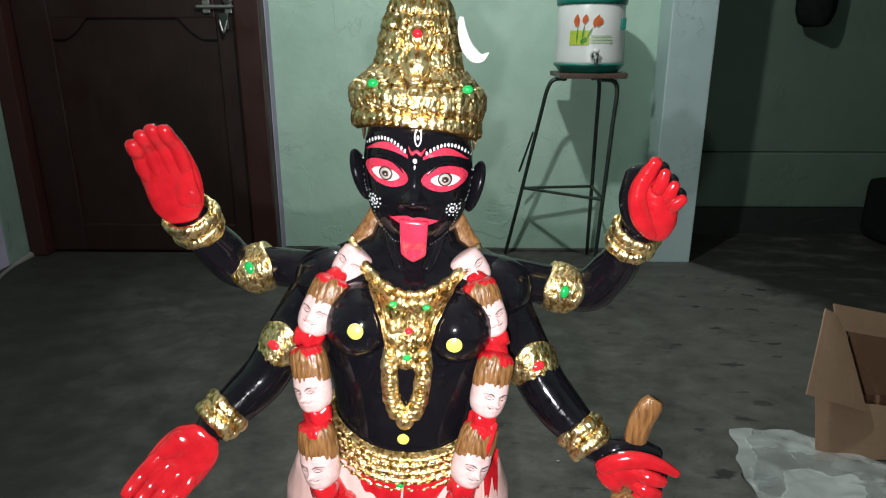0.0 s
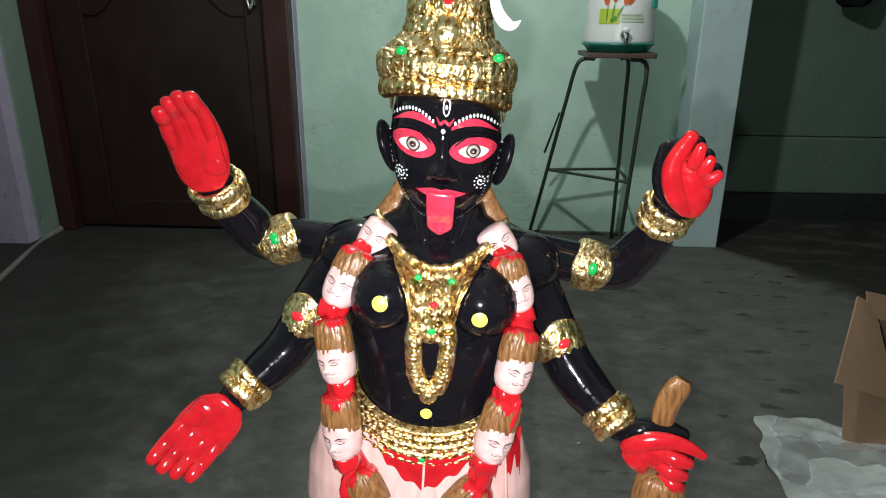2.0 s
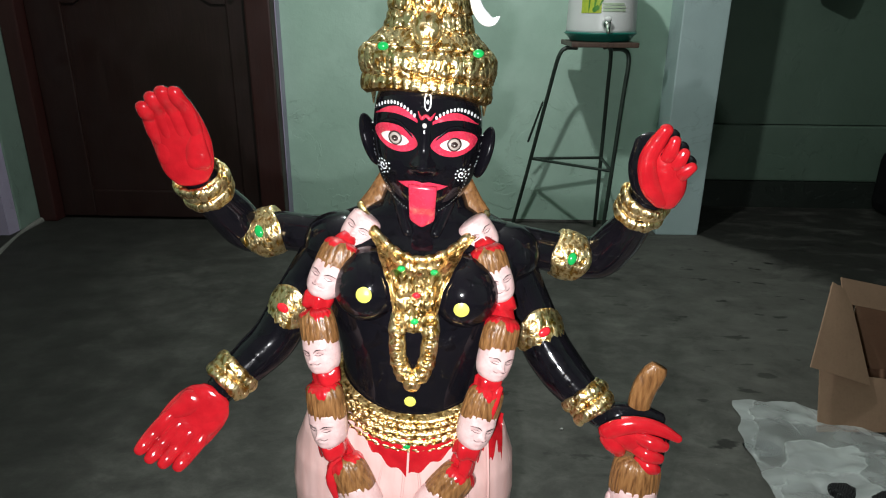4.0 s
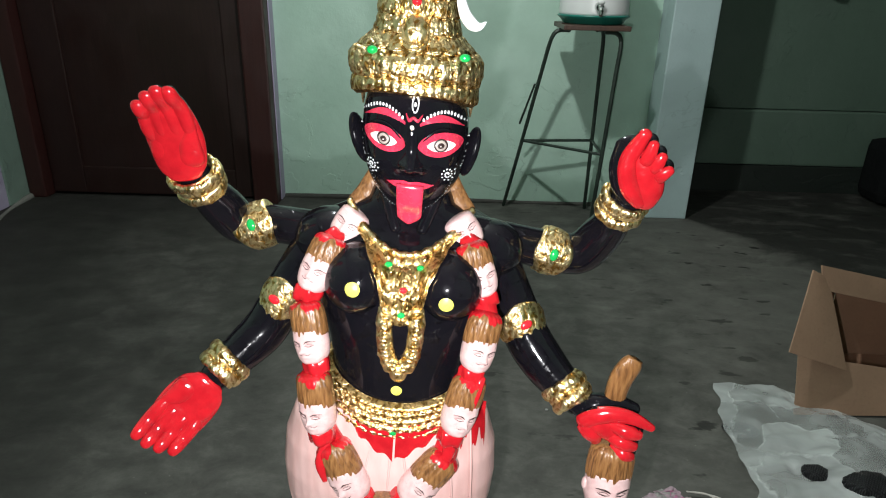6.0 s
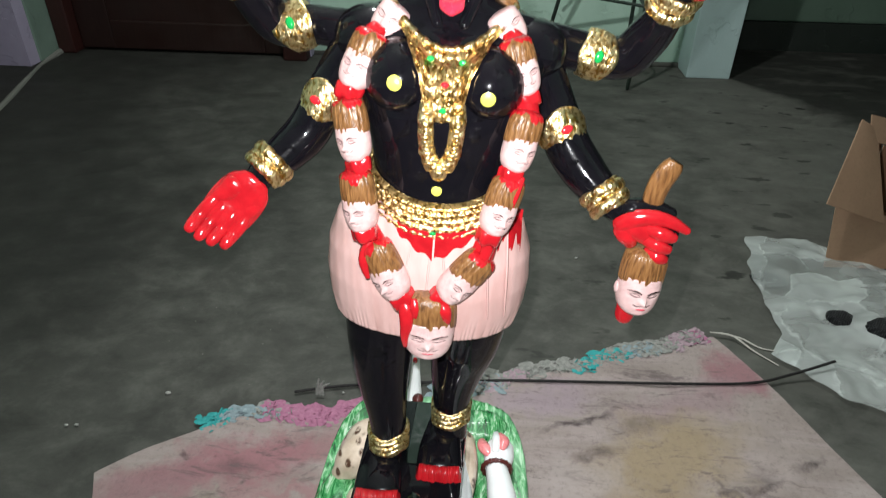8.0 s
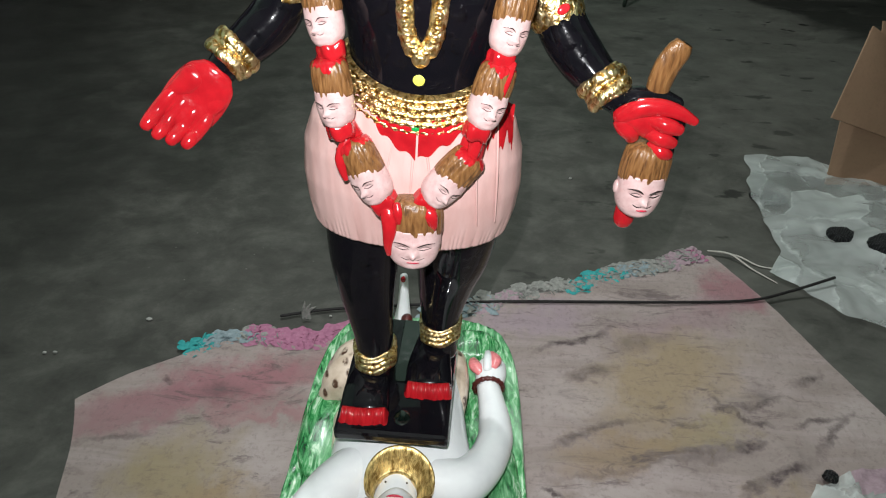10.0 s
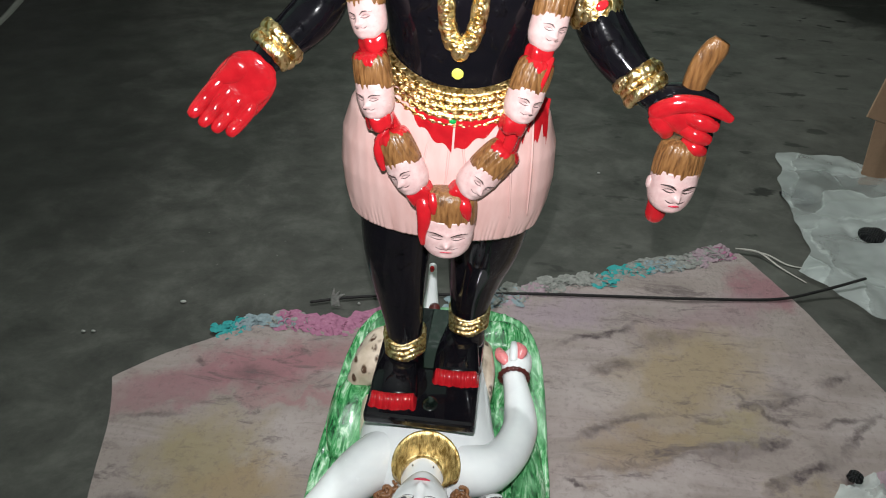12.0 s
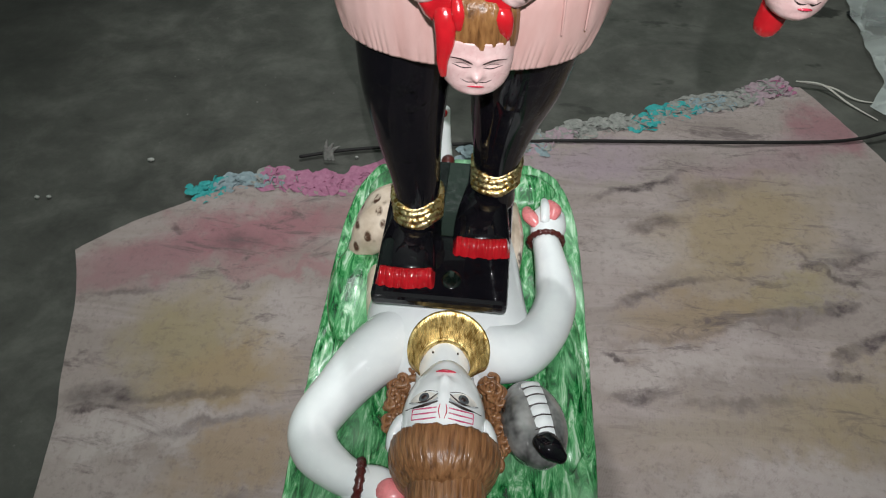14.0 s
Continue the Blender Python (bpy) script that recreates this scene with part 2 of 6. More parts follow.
def cement(name, a, b, stain_and_shade):
    """Trodden cement: cloudy wear, pale rubbed streaks, short black scuffs, and shade painted in at the left and
    towards the hall.
    """
    n = Nodes(name)
    split = n.tree.nodes.new("ShaderNodeSeparateXYZ")
    n.put(split.inputs[0], n.place)
    x, y = split.outputs[0], split.outputs[1]
    pale, bright = tuple(c * 1.5 for c in b), tuple(c * 2.1 for c in b)
    tone = n.ramp(n.noise(1.3, 7, 0.62, None, 0.8), (0.3, a), (0.7, b))
    # left-to-right mask: wear to the right, painted shade to the left
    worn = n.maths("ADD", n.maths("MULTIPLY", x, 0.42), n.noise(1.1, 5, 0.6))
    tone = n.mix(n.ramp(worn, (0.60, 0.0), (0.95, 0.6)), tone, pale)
    # cloudy mottling, hand-sized
    cloud = n.noise(8.5, 9, 0.70, n.stretch((1, 1.25, 1), (0, 0, -20)), 0.25)
    tone = n.mix(n.ramp(cloud, (0.48, 0.0), (0.66, 0.75)), tone, pale)
    tone = n.mix(n.ramp(cloud, (0.32, 0.45), (0.46, 0.0)), tone, stain_and_shade)
    # rubbed streaks, stronger where people walk
    rubbed = n.ramp(n.maths("ADD", n.maths("MULTIPLY", x, 0.28), n.noise(0.9, 3)), (0.42, 0.15), (0.85, 1.0))
    streak = n.noise(6, 10, 0.70, n.stretch((0.8, 1.6, 1), (0, 0, -24)), 0.6)
    tone = n.mix(n.maths("MULTIPLY", n.ramp(streak, (0.50, 0.0), (0.68, 0.55)), rubbed), tone, bright)
    scuff = n.noise(8.5, 4, 0.5, n.stretch((1.0, 2.2, 1), (0, 0, 18)), 0.1)
    tone = n.mix(n.maths("MULTIPLY", n.ramp(scuff, (0.64, 0.0), (0.675, 0.95)), rubbed), tone, stain_and_shade)
    dust = n.ramp(n.cells(38, None, "F1"), (0.035, 0.7), (0.07, 0.0))
    tone = n.mix(n.maths("MULTIPLY", dust, n.ramp(n.noise(2.6, 2), (0.5, 0.0), (0.62, 1.0))), tone, tuple(c * 2.6 for c in b))
    # darker to the left: the light's falloff there is put into the colour
    tone = n.mix(n.ramp(worn, (0.0, 0.75), (0.34, 0.0)), tone, stain_and_shade)
    # the hall's darkness painted past the wall end: sharp edge there, frayed further on
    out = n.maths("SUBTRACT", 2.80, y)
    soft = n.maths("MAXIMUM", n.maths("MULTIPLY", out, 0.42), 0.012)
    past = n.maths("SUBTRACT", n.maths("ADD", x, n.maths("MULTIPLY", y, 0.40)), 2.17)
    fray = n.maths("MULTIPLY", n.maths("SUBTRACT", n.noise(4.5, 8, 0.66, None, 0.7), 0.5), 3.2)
    hall_dark = n.ramp(n.maths("ADD", n.maths("DIVIDE", past, soft), fray), (0.0, 0.0), (1.0, 0.86))
    old = n.mix(n.ramp(streak, (0.50, 0.0), (0.68, 0.8)), stain_and_shade, b)
    tone = n.mix(hall_dark, tone, old)
    return n.done(Base_Color=tone, Roughness=n.ramp(n.noise(4, 5), (0.3, 0.55), (0.7, 0.8)), Specular_IOR_Level=0.22,
                  Normal=n.bump(n.noise(12, 7, 0.6), 0.3, 0.006, n.bump(n.noise(240, 3), 0.25, 0.001)))


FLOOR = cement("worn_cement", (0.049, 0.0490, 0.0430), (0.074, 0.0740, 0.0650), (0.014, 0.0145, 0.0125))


def timber(name, a, b):
    n = Nodes(name)
    grain = n.noise(16, 5, 0.6, n.stretch((7, 7, 0.5)), 0.6)
    tone = n.ramp(grain, (0.3, a), (0.7, b))
    return n.done(Base_Color=tone, Roughness=n.ramp(n.noise(8), (0.3, 0.34), (0.7, 0.55)), Normal=n.bump(grain, 0.18, 0.002))


WOOD = timber("dark_brown_painted_wood", (0.015, 0.006, 0.005), (0.025, 0.010, 0.008))
JAMB = timber("red_brown_painted_wood", (0.028, 0.008, 0.007), (0.040, 0.012, 0.010))
BOARD = timber("weathered_board", (0.05, 0.028, 0.02), (0.10, 0.058, 0.042))


def simple(name, a, b, scale=40, rough=0.5, metal=0.0, relief=0.1, coat=0.0, shine=0.5):
    n = Nodes(name)
    return n.done(Base_Color=n.ramp(n.noise(scale, 4), (0.3, a), (0.7, b)), Roughness=rough, Metallic=metal, Coat_Weight=coat, Specular_IOR_Level=shine,
                  Normal=n.bump(n.noise(scale * 3, 3), relief, 0.001))


IRON = simple("green_black_iron_paint", (0.012, 0.022, 0.016), (0.03, 0.045, 0.034), 30, 0.4)
STEEL = simple("dull_steel", (0.35, 0.34, 0.32), (0.5, 0.49, 0.47), 60, 0.35, 0.9)
PLASTIC_WHITE = simple("white_plastic", (0.66, 0.68, 0.66), (0.74, 0.76, 0.74), 8, 0.28)
PLASTIC_TEAL = simple("teal_plastic", (0.01, 0.16, 0.12), (0.015, 0.21, 0.16), 8, 0.3)
PRINT_RED = simple("print_orange_red", (0.50, 0.07, 0.02), (0.62, 0.16, 0.04), 60, 0.35)
PRINT_YELLOW = simple("print_yellow_green", (0.55, 0.60, 0.05), (0.35, 0.5, 0.06), 60, 0.35)
PRINT_GREEN = simple("print_leaf_green", (0.06, 0.22, 0.03), (0.12, 0.32, 0.05), 60, 0.35)
PRINT_PALE = simple("print_pale_green", (0.42, 0.55, 0.36), (0.52, 0.62, 0.46), 60, 0.35)
CHROME = simple("chrome", (0.6, 0.6, 0.6), (0.7, 0.7, 0.7), 20, 0.12, 1.0)
RUBBER = simple("black_cable_rubber", (0.010, 0.009, 0.009), (0.022, 0.020, 0.020), 60, 0.6, shine=0.2)


def woven_black():
    """A black plastic net: crossing strands with dull gaps."""
    n = Nodes("black_woven_plastic")
    net = n.maths("MULTIPLY", n.wave(75, n.stretch((1, 1, 1), (0, 0, 35)), 1.2), n.wave(75, n.stretch((1, 1, 1), (0, 0, -50)), 1.2))
    tone = n.ramp(net, (0.10, (0.004, 0.004, 0.005)), (0.55, (0.035, 0.037, 0.038)))
    return n.done(Base_Color=tone, Roughness=0.45, Specular_IOR_Level=0.3, Normal=n.bump(net, 0.8, 0.004))


MESHBLACK = woven_black()
STRING = simple("dirty_white_string", (0.38, 0.36, 0.32), (0.52, 0.5, 0.45), 200, 0.8)
SPECK = simple("paper_scrap", (0.28, 0.28, 0.26), (0.40, 0.40, 0.37), 200, 0.8)
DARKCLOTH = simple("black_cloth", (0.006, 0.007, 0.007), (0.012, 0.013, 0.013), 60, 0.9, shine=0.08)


def card(name, a, b):
    n = Nodes(name)
    flute = n.wave(95, None, 0.3)
    tone = n.ramp(n.noise(9, 6), (0.3, a), (0.7, b))
    tone = n.mix(n.ramp(n.noise(120, 3), (0.5, 0.0), (0.9, 0.3)), tone, tuple(c * 0.6 for c in a))
    return n.done(Base_Color=tone, Roughness=0.75, Normal=n.bump(flute, 0.06, 0.001, n.bump(n.noise(22, 4), 0.2, 0.003)))


CARD = card("brown_cardboard", (0.24, 0.150, 0.094), (0.31, 0.195, 0.122))
CARD_IN = card("brown_cardboard_inside", (0.25, 0.140, 0.085), (0.32, 0.180, 0.108))


def film_plastic():
    """Thin milky polythene: see-through where it lies flat, white along its creases."""
    n = Nodes("crumpled_clear_polythene")
    fold = n.noise(5.5, 2, 0.45, n.stretch((1, 1.4, 1), (0, 0, 25)), 1.8)
    shake = n.tree.nodes.new("ShaderNodeTexNoise")
    n.put(shake.inputs["Vector"], n.place)
    shake.inputs["Scale"].default_value, shake.inputs["Detail"].default_value = 7, 4
    warp = n.tree.nodes.new("ShaderNodeVectorMath")
    warp.operation = "MULTIPLY_ADD"
    n.put(warp.inputs[0], shake.outputs["Color"])
    warp.inputs[1].default_value = (0.16, 0.16, 0.0)
    n.put(warp.inputs[2], n.place)
    layer = n.cells(7.5, warp.outputs[0], "F1", "Color")
    edge = n.ramp(n.cells(7.5, warp.outputs[0], "DISTANCE_TO_EDGE"), (0.0, 1.0), (0.045, 0.0))
    crinkle = n.noise(34, 5, 0.65, None, 0.5)
    milk = n.maths("ADD", n.ramp(layer, (0.15, 0.20), (0.8, 0.46)), n.ramp(fold, (0.36, -0.0), (0.66, 0.20)))
    milk = n.maths("ADD", milk, n.maths("MULTIPLY", n.maths("MULTIPLY", edge, 0.22), n.ramp(crinkle, (0.42, 0.0), (0.6, 1.0))))
    tone = n.ramp(n.noise(7, 4), (0.3, (0.56, 0.61, 0.59)), (0.7, (0.72, 0.76, 0.74)))
    return n.done(Base_Color=tone, Roughness=0.40, Alpha=milk, Specular_IOR_Level=0.35,
                  Normal=n.bump(crinkle, 0.30, 0.005, n.bump(edge, 0.5, 0.004)))


FILM = film_plastic()


def rug_weave():
    n = Nodes("stained_cotton_rug")
    shake = n.tree.nodes.new("ShaderNodeTexNoise")
    n.put(shake.inputs["Vector"], n.place)
    shake.inputs["Scale"].default_value, shake.inputs["Detail"].default_value = 13, 6
    shake.inputs["Roughness"].default_value = 0.66

    def warped(amount):
        m = n.tree.nodes.new("ShaderNodeVectorMath")
        m.operation = "MULTIPLY_ADD"
        n.put(m.inputs[0], shake.outputs["Color"])
        m.inputs[1].default_value = (amount, amount, 0)
        n.put(m.inputs[2], n.place)
        return m.outputs[0]

    loose, tight = warped(0.17), warped(0.07)

    def blot(x, y, rx, ry, turn, strength, vector, off, inner=0.35):
        m = n.tree.nodes.new("ShaderNodeMapping")
        m.vector_type = "TEXTURE"
        n.put(m.inputs["Vector"], vector)
        m.inputs["Location"].default_value = (x + off, y + off, 0)
        m.inputs["Rotation"].default_value = (0, 0, radians(turn))
        m.inputs["Scale"].default_value = (rx, ry, 100)
        k = n.tree.nodes.new("ShaderNodeVectorMath")
        k.operation = "LENGTH"
        n.put(k.inputs[0], m.outputs[0])
        return n.ramp(k.outputs["Value"], (inner, strength), (1.0, 0.0))

    tone = n.ramp(n.noise(3.0, 6, 0.6, None, 0.7), (0.30, (0.245, 0.20, 0.185)), (0.5, (0.305, 0.25, 0.23)), (0.7, (0.355, 0.295, 0.275)))
    streaky = n.noise(9, 7, 0.68, n.stretch((0.35, 2.4, 1), (0, 0, -14)), 0.7)
    tone = n.mix(n.ramp(streaky, (0.46, 0.0), (0.62, 0.55)), tone, (0.40, 0.33, 0.32))
    # washed-out dye: rose along the far edge, ochre and straw patches
    for x, y, rx, ry, turn, k, c in (
            (-0.33, 0.665, 0.24, 0.062, 18, 0.85, (0.30, 0.125, 0.145)), (-0.47, 0.600, 0.13, 0.05, 24, 0.6, (0.27, 0.14, 0.155)), (-0.25, 0.618, 0.12, 0.020, 8, 0.45, (0.30, 0.10, 0.125)),
            (0.53, 0.94, 0.10, 0.06, 40, 0.8, (0.29, 0.13, 0.15)), (0.15, 0.83, 0.16, 0.05, 14, 0.6, (0.33, 0.25, 0.30)), (0.42, 0.86, 0.16, 0.06, 22, 0.5, (0.29, 0.19, 0.21)),
            (-0.35, 0.50, 0.11, 0.10, 0, 0.7, (0.29, 0.23, 0.12)), (-0.29, 0.45, 0.11, 0.06, 10, 0.8, (0.30, 0.215, 0.125)), (-0.26, 0.35, 0.10, 0.04, 20, 0.7, (0.30, 0.21, 0.13)),
            (0.36, 0.72, 0.19, 0.11, 30, 0.85, (0.30, 0.225, 0.135)), (0.38, 0.605, 0.13, 0.030, 12, 0.6, (0.28, 0.225, 0.105)), (0.28, 0.58, 0.14, 0.045, 12, 0.7, (0.28, 0.20, 0.125)),
            (0.46, 0.46, 0.17, 0.07, 24, 0.75, (0.29, 0.22, 0.13)), (0.28, 0.42, 0.16, 0.05, 8, 0.4, (0.30, 0.235, 0.16)), (0.30, 0.24, 0.22, 0.05, 8, 0.5, (0.28, 0.18, 0.17)), (0.55, 0.30, 0.2, 0.06, 10, 0.5, (0.29, 0.22, 0.15))):
        tone = n.mix(blot(x, y, rx, ry, turn, k, loose, 0.085), tone, c)
    # rubbed pale areas
    for x, y, rx, ry, turn, k in ((-0.37, 0.375, 0.14, 0.035, 12, 0.8), (-0.24, 0.53, 0.06, 0.09, 0, 0.5), (0.22, 0.50, 0.16, 0.035, 8, 0.7), (0.62, 0.66, 0.10, 0.05, 20, 0.6), (0.20, 0.67, 0.10, 0.05, 15, 0.45), (0.35, 0.36, 0.2, 0.04, 6, 0.6)):
        tone = n.mix(blot(x, y, rx, ry, turn, k, loose, 0.085), tone, (0.43, 0.37, 0.355))
    # trodden-in dirt: smears and lines with broken edges
    broken = n.ramp(n.noise(42, 6, 0.7), (0.38, 0.45), (0.58, 1.0))
    # the lines along the folds also put crease shade into the colour
    for x, y, rx, ry, turn, k in (
            (0.225, 0.790, 0.105, 0.010, 23, 0.95), (0.24, 0.725, 0.06, 0.016, 15, 0.7), (0.33, 0.79, 0.09, 0.02, 20, 0.4), (0.487, 0.676, 0.068, 0.010, 26, 0.9), (0.500, 0.700, 0.035, 0.018, 20, 0.5), (0.428, 0.668, 0.026, 0.006, -75, 0.6), (0.585, 0.730, 0.045, 0.010, 33, 0.8), (0.435, 0.648, 0.016, 0.010, 0, 1.0), (0.477, 0.640, 0.055, 0.007, -10, 0.8), (0.575, 0.650, 0.065, 0.009, 18, 0.8), (0.588, 0.627, 0.065, 0.010, 47, 0.9), (0.452, 0.594, 0.035, 0.012, 10, 0.95), (0.37, 0.578, 0.10, 0.012, 7, 0.6), (0.30, 0.553, 0.20, 0.006, 10, 0.4),
            (0.23, 0.607, 0.115, 0.010, 25, 0.7), (0.481, 0.545, 0.085, 0.011, 31, 0.95), (0.437, 0.503, 0.030, 0.008, -6, 0.9), (0.545, 0.548, 0.022, 0.014, 20, 0.9), (0.195, 0.464, 0.05, 0.011, 8, 0.8), (0.165, 0.51, 0.018, 0.007, 10, 0.9), (0.30, 0.455, 0.10, 0.012, 4, 0.5),
            (-0.44, 0.412, 0.065, 0.022, 14, 0.75), (-0.411, 0.421, 0.016, 0.009, 30, 1.0), (-0.44, 0.395, 0.045, 0.006, 10, 0.9), (-0.34, 0.425, 0.09, 0.010, 5, 0.6), (-0.334, 0.65, 0.05, 0.030, 8, 0.45), (-0.43, 0.665, 0.02, 0.006, -20, 0.8),
            (-0.30, 0.385, 0.10, 0.010, 16, 0.5), (-0.47, 0.555, 0.07, 0.008, 14, 0.6), (-0.27, 0.30, 0.05, 0.015, 25, 0.7), (0.50, 0.40, 0.05, 0.012, 30, 0.6), (0.25, 0.34, 0.07, 0.008, 20, 0.6), (0.25, 0.30, 0.08, 0.010, 12, 0.6)):
        tone = n.mix(n.maths("MULTIPLY", blot(x, y, rx, ry, turn, k, tight, 0.035, 0.3), broken), tone, (0.07, 0.05, 0.052))
    smear = n.ramp(n.noise(18, 9, 0.75, n.stretch((0.5, 1.8, 1), (0, 0, -16)), 0.9), (0.54, 0.0), (0.63, 0.8))
    gate = n.ramp(n.noise(4.1, 3), (0.40, 0.0), (0.55, 1.0))
    tone = n.mix(n.maths("MULTIPLY", smear, gate), tone, (0.12, 0.09, 0.09))
    weave = n.wave(260, n.stretch((1, 1, 1), (0, 0, 18)), 0.6, "Y")
    fleck = n.noise(110, 6, 0.75)
    tone = n.mix(n.ramp(fleck, (0.52, 0.0), (0.70, 0.45)), tone, (0.13, 0.095, 0.095))
    grit = n.maths("MULTIPLY", n.ramp(n.noise(64, 4, 0.7), (0.60, 0.0), (0.70, 0.45)), n.ramp(n.noise(3.4, 3), (0.44, 0.0), (0.60, 1.0)))
    tone = n.mix(grit, tone, (0.075, 0.055, 0.055))
    return n.done(Base_Color=tone, Roughness=0.92, Normal=n.bump(weave, 0.4, 0.0012, n.bump(n.noise(60, 5), 0.6, 0.004)))


RUG = rug_weave()
YARN = {k: simple("yarn_" + k, a, b, 160, 0.95, 0, 0.5) for k, a, b in (
    ("grey_white", (0.17, 0.175, 0.16), (0.30, 0.295, 0.275)), ("turquoise", (0.015, 0.24, 0.24), (0.05, 0.34, 0.33)),
    ("magenta", (0.30, 0.11, 0.19), (0.40, 0.17, 0.26)), ("pale_blue", (0.17, 0.23, 0.25), (0.26, 0.32, 0.34)),
    ("dusty_pink", (0.27, 0.19, 0.22), (0.36, 0.27, 0.30)))}


# ---- building helpers ----
class Body:
    """Gathers surfaces with their materials into one mesh."""

    def __init__(self):
        self.verts, self.faces, self.slots, self.mats, self.flat = [], [], [], [], []

    def slot(self, mat):
        if mat not in self.mats:
            self.mats.append(mat)
        return self.mats.index(mat)

    def add(self, verts, faces, mat, flat=False):
        """mat: a material, or a function of a face's centre and normal that gives one."""
        base = len(self.verts)
        verts = [Vector(v) for v in verts]
        self.verts += verts
        for f in faces:
            self.faces.append([base + i for i in f])
            self.flat.append(flat)
            if callable(mat):
                a, b, c = verts[f[0]], verts[f[1]], verts[f[2]]
                d = verts[f[-1]]
                self.slots.append(self.slot(mat((a + b + c + d) / 4, (c - a).cross(d - b).normalized())))
            else:
                self.slots.append(self.slot(mat))
        return self

    def grid(self, rings, mat, closed=True, ends=True, flat=False):
        """A skin over rings of equally many points."""
        k = len(rings[0])
        verts = [v for r in rings for v in r]
        faces = []
        for i in range(len(rings) - 1):
            for j in range(k if closed else k - 1):
                a, b = i * k + j, i * k + (j + 1) % k
                faces.append((a, b, b + k, a + k))
        if closed and ends:
            faces.append(tuple(range(k))[::-1])
            faces.append(tuple((len(rings) - 1) * k + j for j in range(k)))
        return self.add(verts, faces, mat, flat)

    def sweep(self, rows, mat, n=18, flatten=1.0, side=(1, 0, 0), steps=6, round_ends=True, ribs=None):
        """A tube through rows of x, y, z, radius; across `side` it has the full radius, otherwise radius * flatten."""
        pts = [np.array(r[:3], float) for r in rows]
        rad = [r[3] for r in rows]
        fine, fr = [], []
        for i in range(len(pts) - 1):
            p0, p1, p2, p3 = pts[max(i - 1, 0)], pts[i], pts[i + 1], pts[min(i + 2, len(pts) - 1)]
            r0, r1, r2, r3 = rad[max(i - 1, 0)], rad[i], rad[i + 1], rad[min(i + 2, len(pts) - 1)]
            for s in range(steps + (i == len(pts) - 2)):
                t = s / steps
                h = lambda a, b, c, d: 0.5 * (2 * b + (c - a) * t + (2 * a - 5 * b + 4 * c - d) * t * t + (3 * b - a - 3 * c + d) * t ** 3)
                fine.append(h(p0, p1, p2, p3)), fr.append(max(h(r0, r1, r2, r3), 1e-4))
        fine, fr = np.array(fine), np.array(fr)
        tang = np.gradient(fine, axis=0)
        tang /= np.linalg.norm(tang, axis=1)[:, None] + 1e-12
        if round_ends:
            for end in (0, -1):
                t, p, r = tang[end] * (1 if end else -1), fine[end], fr[end]
                extra = [(p + t * r * flatten * math.sin(a), r * math.cos(a)) for a in (0.5, 0.95, 1.3, 1.52)]
                ps, rs = np.array([e[0] for e in extra]), np.array([e[1] for e in extra])
                tt = np.repeat(tang[end][None], 4, 0)
                if end:
                    fine, fr, tang = np.vstack([fine, ps]), np.concatenate([fr, rs]), np.vstack([tang, tt])
                else:
                    fine, fr, tang = np.vstack([ps[::-1], fine]), np.concatenate([rs[::-1], fr]), np.vstack([tt, tang])
        rings = []
        for i, (p, r, t) in enumerate(zip(fine, fr, tang)):
            a = np.array(side, float)
            a = a - t * a.dot(t)
            a /= np.linalg.norm(a) + 1e-12
            b = np.cross(t, a)
            ring = []
            for j in range(n):
                w = 2 * math.pi * j / n
                k = 1 + (ribs(w, i / (len(fine) - 1)) if ribs else 0)
                ring.append(p + k * r * (math.cos(w) * a + flatten * math.sin(w) * b))
            rings.append(ring)
        return self.grid(rings, mat)

    def ball(self, c, r, mat, turn=None, n=24, m=14, shape=None):
        rings = []
        for i in range(m + 1):
            e = -math.pi / 2 + math.pi * min(max(i / m, 0.004), 0.996)
            ring = []
            for j in range(n):
                w = 2 * math.pi * j / n
                v = Vector((r[0] * math.cos(e) * math.cos(w), r[1] * math.cos(e) * math.sin(w), r[2] * math.sin(e)))
                if shape:
                    v = shape(v)
                ring.append(Vector(c) + (turn @ v if turn else v))
            rings.append(ring)
        return self.grid(rings, mat)

    def box(self, lo, hi, mat, turn=None, bevel=0.0):
        """A box with chamfered edges."""
        bm = bmesh.new()
        bmesh.ops.create_cube(bm, size=1)
        size, mid = [h - l for l, h in zip(lo, hi)], [(l + h) / 2 for l, h in zip(lo, hi)]
        for v in bm.verts:
            v.co = Vector([v.co[i] * size[i] for i in range(3)])
        if bevel:
            bmesh.ops.bevel(bm, geom=bm.edges[:], offset=bevel, segments=2, affect="EDGES", profile=0.6)
        bm.verts.index_update()
        verts = [(turn @ v.co if turn else v.co) + Vector(mid) for v in bm.verts]
        self.add(verts, [[v.index for v in f.verts] for f in bm.faces], mat, True)
        bm.free()
        return self

    def make(self, name, parent=None, label="", at=None):
        mesh = bpy.data.meshes.new(name)
        mesh.from_pydata([tuple(v) for v in self.verts], [], self.faces)
        for m in self.mats:
            mesh.materials.append(m)
        for p, s, f in zip(mesh.polygons, self.slots, self.flat):
            p.material_index, p.use_smooth = s, not f
        mesh.update()
        ob = new(name, mesh)
        if at:
            ob.location = at
        ob.parent = parent
        if label:
            ob["label"] = label
        return ob


def empty(name, place=(0, 0, 0)):
    ob = new(name)
    ob.location = place
    ob.empty_display_size = 0.05
    return ob


def hold(parent, ob):
    """Keeps a mesh modelled in world metres where it is, under a parent that stands elsewhere."""
    ob.parent = parent
